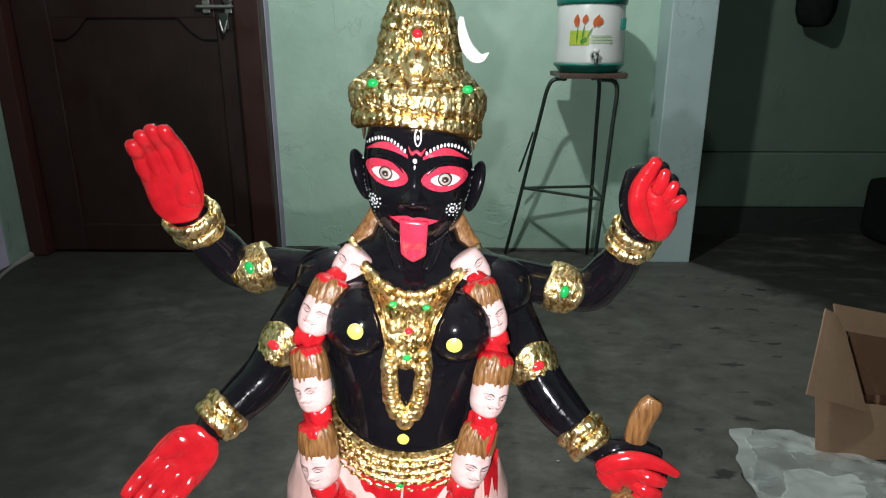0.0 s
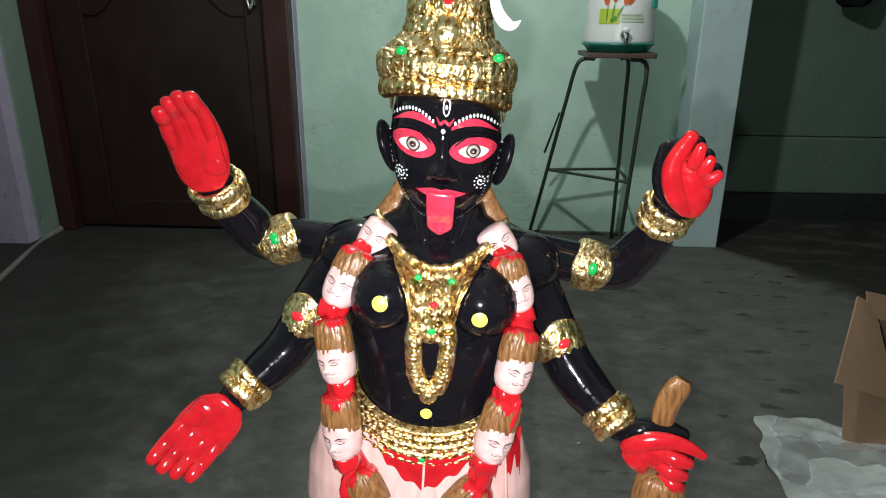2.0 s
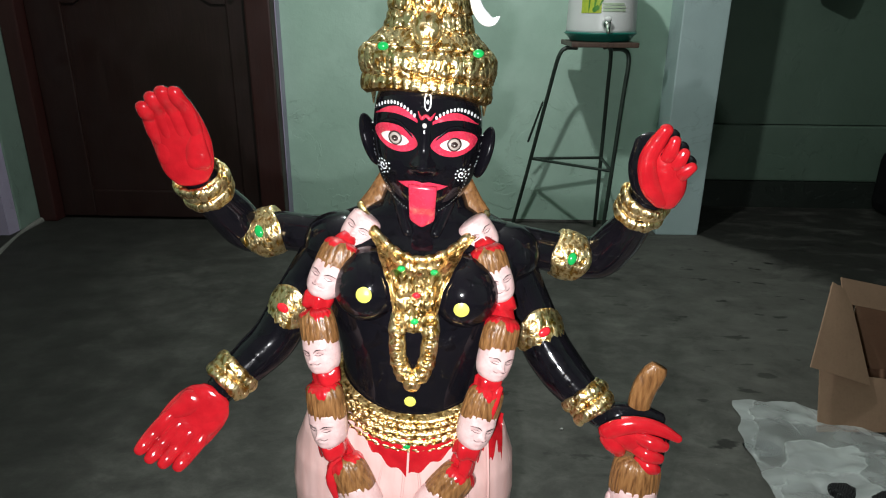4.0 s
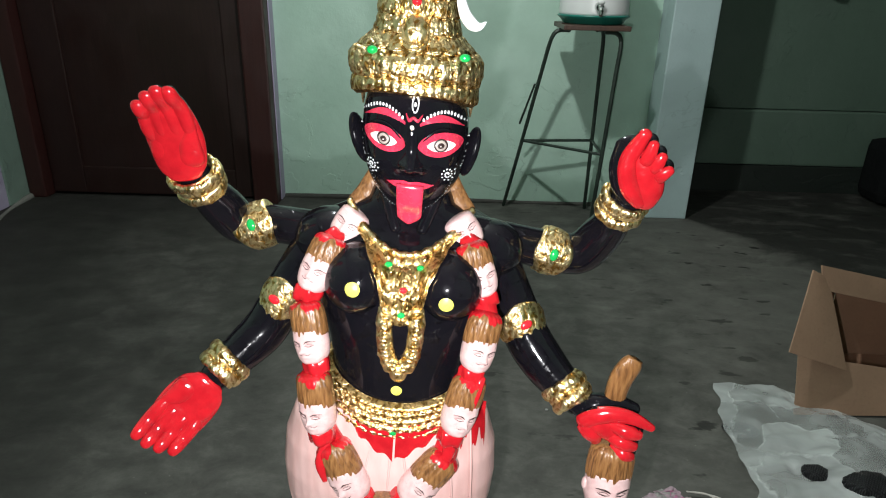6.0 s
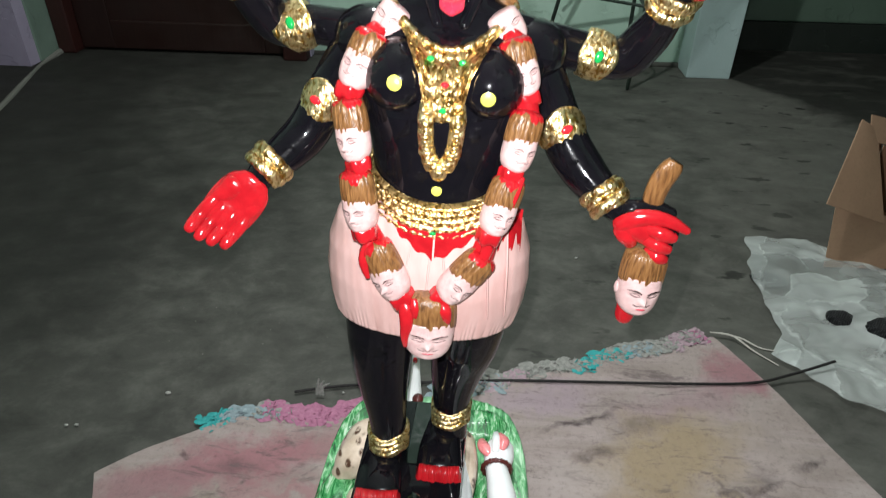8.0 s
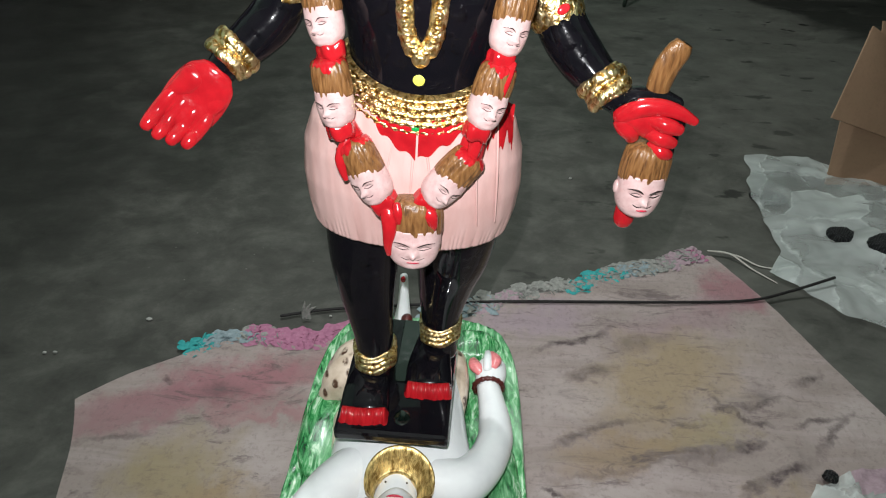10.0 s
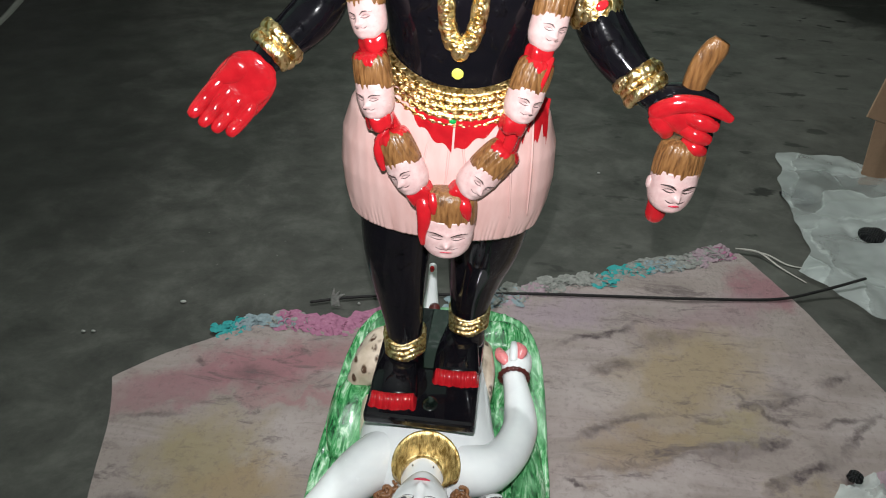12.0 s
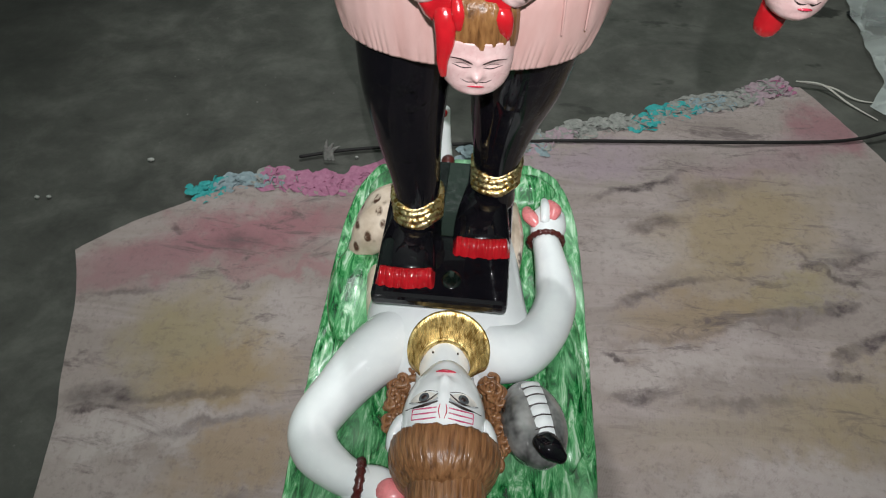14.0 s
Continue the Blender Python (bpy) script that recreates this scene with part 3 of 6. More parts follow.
    ob.matrix_parent_inverse = Matrix.Translation(parent.location).inverted()
    return ob


def slab(name, lo, hi, mat, kind="structure", label="", category="", bevel=0.0):
    ob = Body().box(lo, hi, mat, None, bevel).make(name)
    return tagged(ob, label, category, "", kind)


# ---- the room ----
BACK, LEFT, FRONT, TOP = 2.92, -1.90, -4.2, 3.3
slab("floor", (LEFT - 0.9, FRONT, -0.12), (5.2, 4.2, 0.0), FLOOR, label="worn grey cement floor, shade painted in at left and towards the hall", category="floor")
# back wall in three pieces round the door opening
slab("wall_back", (-0.752, BACK, 0), (0.875, BACK + 0.2, TOP), WALL, label="mint green oil-painted plaster wall, cracked and patched", category="wall")
slab("trim", (-0.7535, 2.862, 0.004), (-0.7485, BACK - 0.001, 2.05), LILAC, label="chipped lilac plaster lip beside the door jamb", category="trim")
slab("wall_over_door", (LEFT, BACK, 2.06), (-0.752, BACK + 0.2, TOP), WALL, label="mint green plaster above the door", category="wall")
# added backing, painted black for the darkness behind the door
slab("wall_behind_door", (LEFT - 0.3, BACK + 0.25, 0), (-0.6, BACK + 0.3, TOP), UNLIT, label="black-painted backing in place of the dark behind the closed door", category="wall")
slab("pilaster", (0.875, 2.763, 0), (1.056, BACK + 0.35, TOP), COLUMN, label="pale blue-green painted wall end beside the opening", category="wall", bevel=0.006)
slab("wall_left", (LEFT - 0.2, 2.668, 0), (LEFT + 0.02, BACK + 0.2, TOP), SHADE, label="narrow green return wall, its shade put into the paint colour", category="wall", bevel=0.006)
slab("jamb_lilac", (LEFT - 0.34, 2.60, 0), (LEFT + 0.013, 2.668, TOP), LILAC, label="lilac painted edge of a side opening", category="wall")
# the passage's darkness is this wall's black colour
slab("wall_side_far", (LEFT - 0.9, FRONT, 0), (LEFT - 0.85, BACK + 0.3, TOP), UNLIT, label="side passage wall, painted black for the darkness in there", category="wall")
slab("wall_left_near", (LEFT - 0.2, FRONT, 0), (LEFT - 0.02, 1.55, TOP), WALL, label="mint green painted side wall", category="wall")
# unseen wall, kept dark so little is mirrored in the black enamel
slab("wall_front", (LEFT - 0.9, FRONT - 0.2, 0), (5.2, FRONT, TOP), GLOOM, label="unseen wall behind the camera, dark green to weaken reflections", category="wall")
slab("wall_right_near", (1.62, FRONT, 0), (1.80, 0.4, TOP), WALL, label="mint green painted side wall", category="wall")
slab("ceiling", (LEFT - 0.9, FRONT, TOP), (5.2, 4.2, TOP + 0.15), CEIL, label="plain whitewashed ceiling", category="ceiling")
# the hall to the side: its darkness is put into the paint colours
slab("wall_hall", (1.0, 3.262, 0.41), (5.2, 3.5, TOP), GLOOM, label="green hall wall with the hall's darkness in its paint colour", category="wall")
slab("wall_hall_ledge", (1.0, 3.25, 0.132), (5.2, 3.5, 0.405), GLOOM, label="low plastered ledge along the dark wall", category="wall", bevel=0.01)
# the band's near-black colour holds the shade under the ledge
slab("dado_hall", (1.0, 3.235, 0), (5.2, 3.5, 0.13), UNLIT, label="near-black hall skirting, the ledge's shade put into its colour", category="wall")
slab("wall_hall_end", (5.0, FRONT, 0), (5.2, 4.2, TOP), GLOOM, label="unseen far end of the hall, in the same darkened paint", category="wall")


def skirting():
    """The hand-trowelled cement fillet at the foot of the walls."""
    b = Body()

    def run(points, mat=FLOOR):
        rows = [(*p, 0.013 + 0.004 * math.sin(i * 2.3)) for i, p in enumerate(points)]
        b.sweep(rows, mat, 10, 0.8, (0, 0, 1), 5)

    run([(-0.745, BACK, 0.004), (-0.2, BACK, 0.006), (0.4, BACK, 0.004), (0.87, BACK - 0.004, 0.005)])
    run([(LEFT + 0.02, 2.90, 0.0), (LEFT + 0.03, 2.78, 0.004), (LEFT + 0.05, 2.6, 0.0), (-1.76, 2.3, -0.003), (-1.69, 2.05, -0.004), (-1.6, 1.6, -0.004)], LIME)
    return tagged(b.make("baseboard"), "rough cement fillet along the foot of the wall", "skirting", "", "structure")


skirting()


def door():
    doorway = empty("door_1", (-1.3, 2.86, 0))
    tagged(doorway, "closed dark brown panelled wooden door with bolt", "door", "", "structure")
    hold(doorway, Body().box((-0.860, 2.80, 0), (-0.754, BACK - 0.003, 2.06), JAMB, None, 0.008).make("door_jamb", None, "red-brown painted jamb"))
    hold(doorway, Body().box((-1.878, 2.80, 0), (-1.80, BACK - 0.003, 2.06), JAMB, None, 0.008).make("door_jamb", None, "red-brown painted jamb"))
    hold(doorway, Body().box((-1.80, 2.80, 1.97), (-0.860, BACK - 0.003, 2.06), JAMB, None, 0.008).make("door_head", None, "red-brown painted head"))
    leaf = hold(doorway, Body().box((-1.797, 2.872, 0.012), (-0.863, 2.905, 1.967), WOOD, None, 0.003).make("door_leaf"))

    def rail(name, lo, hi):
        ob = Body().box(lo, hi, WOOD, None, 0.006).make(name)
        ob.parent = leaf

    rail("stile", (-1.797, 2.858, 0.012), (-1.645, 2.873, 1.967))
    rail("stile", (-0.955, 2.858, 0.012), (-0.863, 2.873, 1.967))
    rail("rail", (-1.645, 2.858, 0.012), (-0.955, 2.873, 0.135))
    rail("rail", (-1.645, 2.858, 1.012), (-0.955, 2.873, 1.16))
    rail("rail", (-1.645, 2.858, 1.84), (-0.955, 2.873, 1.967))
    # the stepped, slanting shoulders at the top of the lower panel
    for sgn, x0 in ((1, -1.645), (-1, -0.955)):
        b = Body()
        out = [(0, 0.93), (0.06, 0.93), (0.10, 0.955), (0.155, 1.013), (0, 1.013)]
        ring = lambda y: [(x0 + sgn * x, y, z) for x, z in out]
        b.grid([ring(2.873), ring(2.858)], WOOD, True, True, True)
        ob = b.make("panel_shoulder")
        ob.parent = leaf
    # sliding bolt, hasp and round knob
    bolt = Body()
    bolt.sweep([(-1.02, 2.842, 1.055, 0.008), (-0.83, 2.842, 1.055, 0.008)], STEEL, 10, 1, (0, 0, 1))
    bolt.box((-1.0, 2.846, 1.03), (-0.97, 2.858, 1.08), STEEL, None, 0.003)
    bolt.box((-0.91, 2.846, 1.03), (-0.88, 2.858, 1.08), STEEL, None, 0.003)
    hold(doorway, bolt.make("sliding_bolt", None, "dull steel bolt"))
    hasp = Body()
    hasp.box((-0.935, 2.840, 0.965), (-0.895, 2.858, 1.03), IRON, None, 0.006)
    hasp.sweep([(-0.93, 2.835, 1.00, 0.005), (-0.915, 2.828, 0.955, 0.005), (-0.90, 2.835, 1.00, 0.005)], STEEL, 8, 1, (0, 1, 0))
    hold(doorway, hasp.make("hasp", None, "small dark hasp"))
    knob = Body()
    knob.ball((-0.89, 2.842, 1.088), (0.026, 0.012, 0.026), STEEL)
    knob.ball((-0.89, 2.832, 1.088), (0.012, 0.008, 0.012), CHROME)
    hold(doorway, knob.make("knob", None, "round pale metal knob"))


door()


# ---- things along the back wall ----
def stool():
    top = empty("stool", (0.53, 2.66, 0))
    tagged(top, "tall three-legged dark iron stool with a worn board seat", "stool")
    seat = Body().box((0.412, 2.50, 0.790), (0.654, 2.78, 0.808), BOARD, None, 0.004)
    hold(top, seat.make("seat", None, "weathered wooden board"))
    feet = [((0.395, 2.66, 0.775), (0.262, 2.868, 0.0)), ((0.612, 2.765, 0.775), (0.628, 2.86, 0.0)), ((0.632, 2.54, 0.775), (0.600, 2.58, 0.0))]
    bars = []
    for (hx, hy, hz), (fx, fy, fz) in feet:
        mx, my = 0.53, 2.66
        rows = [(mx + (hx - mx) * 0.55, my + (hy - my) * 0.55, hz + 0.006, 0.008), (mx + (hx - mx) * 0.85, my + (hy - my) * 0.85, hz + 0.004, 0.008), (hx + (fx - hx) * 0.03, hy + (fy - hy) * 0.03, hz - 0.03, 0.008)]
        for s in (0.2, 0.45, 0.7, 1.0):
            rows.append((hx + (fx - hx) * s, hy + (fy - hy) * s, max(hz + (fz - hz) * s, 0.008), 0.008))
        hold(top, Body().sweep(rows, IRON, 10, 1, (0.7, 0.7, 0), 5).make("leg"))
        s = 1 - 0.325 / 0.775
        bars.append((hx + (fx - hx) * s, hy + (fy - hy) * s, 0.325))
    for i in range(3):
        a, b = bars[i], bars[(i + 1) % 3]
        hold(top, Body().sweep([(*a, 0.006), (*b, 0.006)], IRON, 8, 1, (0, 0, 1)).make("stretcher"))
    # a loose stick resting along one leg
    stick = Body().sweep([(0.303, 2.775, 0.40, 0.005), (0.345, 2.70, 0.57, 0.004)], IRON, 8, 1, (0, 0, 1))
    hold(top, stick.make("brace"))


stool()


def water_cooler():
    x, y, z = 0.538, 2.64, 0.809
    top = empty("water_cooler", (x, y, z))
    tagged(top, "round white and teal plastic water cooler with tulip print", "water cooler")

    def turned(name, profile, mat, label=""):
        b = Body()
        rings = [[(x + r * math.cos(2 * math.pi * j / 48), y + r * math.sin(2 * math.pi * j / 48), z + h) for j in range(48)] for r, h in profile]
        b.grid(rings, mat)
        return hold(top, b.make(name, None, label))

    turned("base", [(0.105, 0.0), (0.112, 0.004), (0.122, 0.018), (0.133, 0.026), (0.134, 0.03), (0.127, 0.032)], PLASTIC_TEAL, "teal plastic foot")
    turned("body", [(0.127, 0.03), (0.1285, 0.04), (0.1275, 0.06), (0.125, 0.14), (0.1235, 0.235), (0.121, 0.24)], PLASTIC_WHITE)
    turned("lid", [(0.121, 0.238), (0.129, 0.24), (0.130, 0.252), (0.129, 0.285), (0.118, 0.30), (0.06, 0.308), (0.02, 0.31)], PLASTIC_TEAL, "teal plastic lid")

    def label(name, mat, cells, lift=0.0012):
        b = Body()
        for x0, x1, z0, z1, lean in cells:
            rows = []
            for k in range(7):
                u = k / 6
                row = []
                for s in [q / 8 for q in range(9)]:
                    w = -math.pi / 2 + (x0 + (x1 - x0) * s + lean * u) / 0.126
                    bulge = math.sin(math.pi * u) if lean else 1
                    w += (0.5 - s) * (1 - bulge) * (x1 - x0) / 0.126
                    r = 0.1287 - 0.004 * ((z0 + (z1 - z0) * u) / 0.24) + lift
                    row.append((x + r * math.cos(w), y + r * math.sin(w), z + z0 + (z1 - z0) * u))
                rows.append(row)
            b.grid(rows, mat, False)
        return hold(top, b.make(name, None))

    label("tulip_print", PRINT_RED, [(-0.088, -0.066, 0.160, 0.205, 0.004), (-0.057, -0.034, 0.168, 0.203, 0.004), (-0.024, 0.0, 0.158, 0.202, 0.016), (-0.078, -0.060, 0.158, 0.196, -0.010), (-0.012, 0.014, 0.160, 0.192, 0.012)], 0.0022)
    label("grass_print", PRINT_YELLOW, [(-0.100, -0.026, 0.098, 0.148, 0)])
    label("stem_print", PRINT_GREEN, [(-0.074, -0.068, 0.10, 0.162, 0.002), (-0.055, -0.048, 0.11, 0.168, 0.006), (-0.064, -0.040, 0.10, 0.125, 0.012), (-0.040, -0.033, 0.115, 0.160, 0.020)], 0.0026)
    label("pale_print", PRINT_PALE, [(-0.022, 0.062, 0.104, 0.112, 0), (-0.022, 0.062, 0.115, 0.123, 0), (-0.022, 0.055, 0.126, 0.132, 0)])
    clasp = Body().box((x + 0.088, y - 0.108, z + 0.15), (x + 0.106, y - 0.094, z + 0.19), PLASTIC_TEAL, None, 0.003)
    hold(top, clasp.make("clasp"))
    tap = Body()
    tap.sweep([(x - 0.005, y - 0.125, z + 0.062, 0.017), (x - 0.005, y - 0.137, z + 0.062, 0.016)], CHROME, 20, 1, (1, 0, 0))
    tap.sweep([(x - 0.005, y - 0.135, z + 0.062, 0.009), (x - 0.005, y - 0.160, z + 0.055, 0.008), (x - 0.005, y - 0.164, z + 0.036, 0.007)], CHROME, 12, 1, (1, 0, 0))
    tap.ball((x - 0.005, y - 0.15, z + 0.078), (0.014, 0.008, 0.009), PLASTIC_WHITE)
    hold(top, tap.make("tap", None, "chrome tap"))


water_cooler()


def hall_things():
    b = Body()
    out = lambda z: [(1.64 + (0.085 + 0.02 * math.sin(3 * w)) * math.cos(w), 3.16 + 0.05 * math.sin(w), z) for w in [2 * math.pi * j / 20 for j in range(20)]]
    b.grid([[(1.64 + (p[0] - 1.64) * s, p[1], z) for p in out(z)] for z, s in ((0.985, 0.45), (1.0, 0.75), (1.05, 0.95), (1.15, 1.0), (1.3, 0.7), (1.5, 0.2), (2.1, 0.04), (TOP, 0.03))], DARKCLOTH)
    tagged(b.make("hanging_sack"), "black cloth sack hanging in the dark hall", "sack")
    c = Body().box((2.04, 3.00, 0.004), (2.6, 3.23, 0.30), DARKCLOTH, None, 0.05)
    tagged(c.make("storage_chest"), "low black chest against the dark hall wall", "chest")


hall_things()


# ---- carton, polythene and cable on the floor ----
def carton():
    c = Vector((1.08, 1.46, 0))
    top = empty("carton", c)
    tagged(top, "open brown cardboard carton with its flaps folded out", "box")

    def plate(name, pts, t, mat, label=""):
        """A board through four corners, t thick along its normal."""
        p = [Vector(q) for q in pts]
        nrm = (p[1] - p[0]).cross(p[3] - p[0]).normalized() * t
        b = Body()
        k = 9
        rows = [[p[0].lerp(p[1], i / k).lerp(p[3].lerp(p[2], i / k), j / k) + nrm * 1.2 * math.sin(2.2 * i / k + 1.3 * j / k) for i in range(k + 1)] for j in range(k + 1)]
        b.grid([r + [q - nrm for q in r[::-1]] for r in rows], mat, True, True, True)
        return hold(top, b.make(name, None, label))

    # it leans back a little; the mouth faces the room and the near flaps hang out over the low front side
    plate("front_side", [(0.858, 1.332, 0.004), (1.30, 1.352, 0.004), (1.30, 1.392, 0.075), (0.856, 1.377, 0.142)], 0.004, CARD)
    plate("left_side", [(1.06, 1.62, 0.004), (0.862, 1.338, 0.004), (0.866, 1.425, 0.330), (1.06, 1.62, 0.200)], 0.004, CARD_IN)
    plate("right_side", [(1.304, 1.36, 0.004), (1.304, 1.62, 0.004), (1.304, 1.62, 0.15), (1.304, 1.47, 0.22)], 0.004, CARD_IN)
    plate("back_side", [(1.30, 1.626, 0.004), (1.064, 1.626, 0.004), (1.064, 1.626, 0.198), (1.30, 1.626, 0.148)], 0.004, CARD_IN)
    plate("bottom", [(0.862, 1.345, 0.008), (1.296, 1.362, 0.008), (1.296, 1.615, 0.008), (1.07, 1.615, 0.008)], 0.004, CARD_IN)
    plate("top_side", [(0.890, 1.445, 0.325), (1.30, 1.520, 0.235), (1.30, 1.622, 0.150), (1.066, 1.622, 0.200)], 0.004, CARD)
    plate("edge_flap", [(0.897, 1.410, 0.295), (1.27, 1.473, 0.202), (1.27, 1.493, 0.257), (0.888, 1.430, 0.349)], 0.004, CARD, "pale upper edge flap")
    plate("side_flap", [(0.815, 1.340, 0.168), (0.968, 1.362, 0.112), (0.912, 1.420, 0.316), (0.866, 1.420, 0.341)], 0.004, CARD, "side flap hanging out")


carton()


def polythene():
    """A crumpled clear sheet with black woven bags inside it."""
    b = Body()
    left = [(0.708, 1.440), (0.672, 1.31), (0.664, 1.17), (0.653, 1.06), (0.615, 1.000), (0.658, 0.955), (0.698, 0.887), (0.768, 0.848), (0.86, 0.80)]
    rows = []
    n, m = 90, 70
    for i in range(n + 1):
        s = i / n * (len(left) - 1)
        k = min(int(s), len(left) - 2)
        f = s - k
        x0, y0 = [left[k][q] * (1 - f) + left[k + 1][q] * f for q in (0, 1)]
        row = []
        for j in range(m + 1):
            u = j / m
            x, y = x0 + u * (1.30 - x0), y0
            y -= 0.9 * max(0, x - 0.85) * max(0, y0 - 0.8) / 0.6
            v = Vector((x * 7, y * 7, 1.3))
            crest = (0.5 - abs(noise.noise(v))) * 0.012 + abs(noise.noise(v * 2.3)) * 0.012 + (0.4 - abs(noise.noise(v * 4.7))) * 0.010
            edge = min(1, u * 9, i / n * 8 + 0.25, (n - i) / n * 8 + 0.15)
            hump = 0.05 * math.exp(-((x - 0.93) / 0.14) ** 2 - ((y - 1.12) / 0.14) ** 2)
            row.append((x + 0.012 * noise.noise(v * 3), y + 0.012 * noise.noise(v * 3.3), 0.012 + edge * (crest + hump)))
        rows.append(row)
    b.grid(rows, FILM, False)
    ob = tagged(b.make("polythene_sheet"), "crumpled clear polythene bag lying on the cement floor", "plastic bag")
    for name, (x, y, z), r in (("black_bag", (0.786, 1.094, 0.034), (0.029, 0.021, 0.014)), ("black_bag", (0.860, 1.050, 0.044), (0.042, 0.034, 0.024)), ("black_bag", (0.707, 1.265, 0.006), (0.042, 0.030, 0.004))):
        c = Body()

        def lump(v):
            return v * (1 + 0.22 * noise.noise(v * 40 + Vector((x * 9, 0, 0))) + 0.05 * math.sin(v.x * 260))

        c.ball((x, y, z), r, MESHBLACK, None, 28, 16, lump)
        tagged(c.make(name), "small black woven bag inside clear polythene", "bag")
    return ob


polythene()


def rug():
    """A faded cotton rug, folded and stained, with ragged coloured yarn along one edge."""
    top = empty("rug", (0, 0.5, 0.0))
    tagged(top, "faded pink-beige cotton rug, stained and wrinkled, with ragged yarn edge", "rug")
    folds = [((0.13, 0.75), (0.32, 0.83), 0.005), ((0.42, 0.70), (0.438, 0.648), 0.008), ((0.438, 0.648), (0.60, 0.73), 0.008), ((0.13, 0.53), (0.44, 0.585), 0.009), ((0.137, 0.557), (0.33, 0.648), 0.005),
             ((0.42, 0.505), (0.53, 0.585), 0.007), ((0.52, 0.40), (0.66, 0.56), 0.008), ((0.14, 0.40), (0.70, 0.34), 0.006), ((-0.50, 0.555), (-0.22, 0.62), 0.004), ((-0.47, 0.39), (-0.2, 0.43), 0.006), ((-0.40, 0.34), (-0.2, 0.40), 0.005)]

    def height(x, y):
        z = 0.006 + 0.0022 * noise.noise((x * 9, y * 9, 0)) + 0.0012 * noise.noise((x * 30, y * 30, 4))
        for (ax, ay), (bx, by), h in folds:
            dx, dy = bx - ax, by - ay
            t = ((x - ax) * dx + (y - ay) * dy) / (dx * dx + dy * dy)
            if -0.05 < t < 1.05:
                off = ((x - ax) * dy - (y - ay) * dx) / math.hypot(dx, dy) + 0.01 * math.sin(t * 9)
                z += h * math.exp(-(off / 0.012) ** 2) * min(1, 8 * min(t + 0.05, 1.05 - t))
        return z

    n, m = 150, 130
    rows = []
    for i in range(n + 1):
        v = i / n
        lx, ly = (-0.556 + 0.36 * min(v, 0.24) + 0.06 * max(0, v - 0.24) + 0.006 * math.sin(v * 21), 0.622 - 0.99 * v)
        rx, ry = (0.520 + 0.62 * v ** 1.02 + 0.008 * math.sin(v * 17), 1.043 - 1.36 * v)
        row = []
        for j in range(m + 1):
            u = j / m
            x, y = lx + (rx - lx) * u, ly + (ry - ly) * u
            # the far corner is cut back in a bulge
            y += (1 - v) * 0.055 * math.sin(math.pi * min(u / 0.32, 1)) * (u < 0.32) + 0.004 * math.sin(u * 40) * (1 - v)
            row.append((x, y, height(x, y)))
        rows.append(row)
    b = Body().grid(rows, RUG, False)
    b.grid([[(p[0], p[1], 0.001) for p in rows[0]], rows[0]], RUG, False)
    hold(top, b.make("weave"))
    far = [rows[0][j] for j in range(m + 1)]
    rnd = random.Random(5)
    spans = [("turquoise", 0.125, 0.165, 16, 0.028, 0.011), ("pale_blue", 0.15, 0.235, 34, 0.042, 0.012), ("grey_white", 0.20, 0.27, 26, 0.045, 0.010), ("magenta", 0.215, 0.40, 120, 0.046, 0.016),
             ("pale_blue", 0.49, 0.60, 50, 0.030, 0.016), ("dusty_pink", 0.575, 0.645, 26, 0.034, 0.017), ("grey_white", 0.56, 0.97, 210, 0.044, 0.014), ("turquoise", 0.735, 0.83, 44, 0.018, 0.016),
             ("pale_blue", 0.83, 0.89, 24, 0.020, 0.013), ("dusty_pink", 0.91, 0.985, 40, 0.028, 0.012), ("magenta", 0.955, 0.985, 12, 0.026, 0.009)]
    for colour, u0, u1, count, reach, size in spans:
        b = Body()
        for k in range(count * 3 // 2):
            u = rnd.uniform(u0, u1)
            p = far[int(u * m)]
            deep = rnd.uniform(-0.010, reach) * (0.55 + 0.45 * noise.noise((u * 60, 3, 1)) if reach > 0.03 else 1)
            x, y, z = p[0] - 0.31 * deep + rnd.uniform(-0.004, 0.004), p[1] + 0.95 * deep, rnd.uniform(0.003, 0.008)
            w = rnd.uniform(0, 2 * math.pi)
            if k % 7 < 6:
                # a crumpled scrap of cloth
                big, long = size * rnd.uniform(0.5, 1.25), rnd.uniform(0.6, 1.3)
                grid = []
                for a in range(6):
                    row = []
                    for e in range(6):
                        px, py = (a / 5 - 0.5) * 2 * big, (e / 5 - 0.5) * 2 * big * long
                        v = Vector((px * 90 + k, py * 90, u * 70))
                        rim = 1 + 0.28 * noise.noise(v * 0.9 + Vector((5, 1, 0)))
                        px, py = px * rim * math.sqrt(1 - 2 * (e / 5 - 0.5) ** 2), py * rim * math.sqrt(1 - 2 * (a / 5 - 0.5) ** 2)
                        row.append((x + px * math.cos(w) - py * math.sin(w), y + 0.8 * (px * math.sin(w) + py * math.cos(w)), max(0.0015, z + 0.0050 * noise.noise(v) + 0.0022 * noise.noise(v * 2.3))))
                    grid.append(row)
                b.grid(grid, YARN[colour], False)
            else:
                # a loose strand
                ln = rnd.uniform(0.006, 0.016)
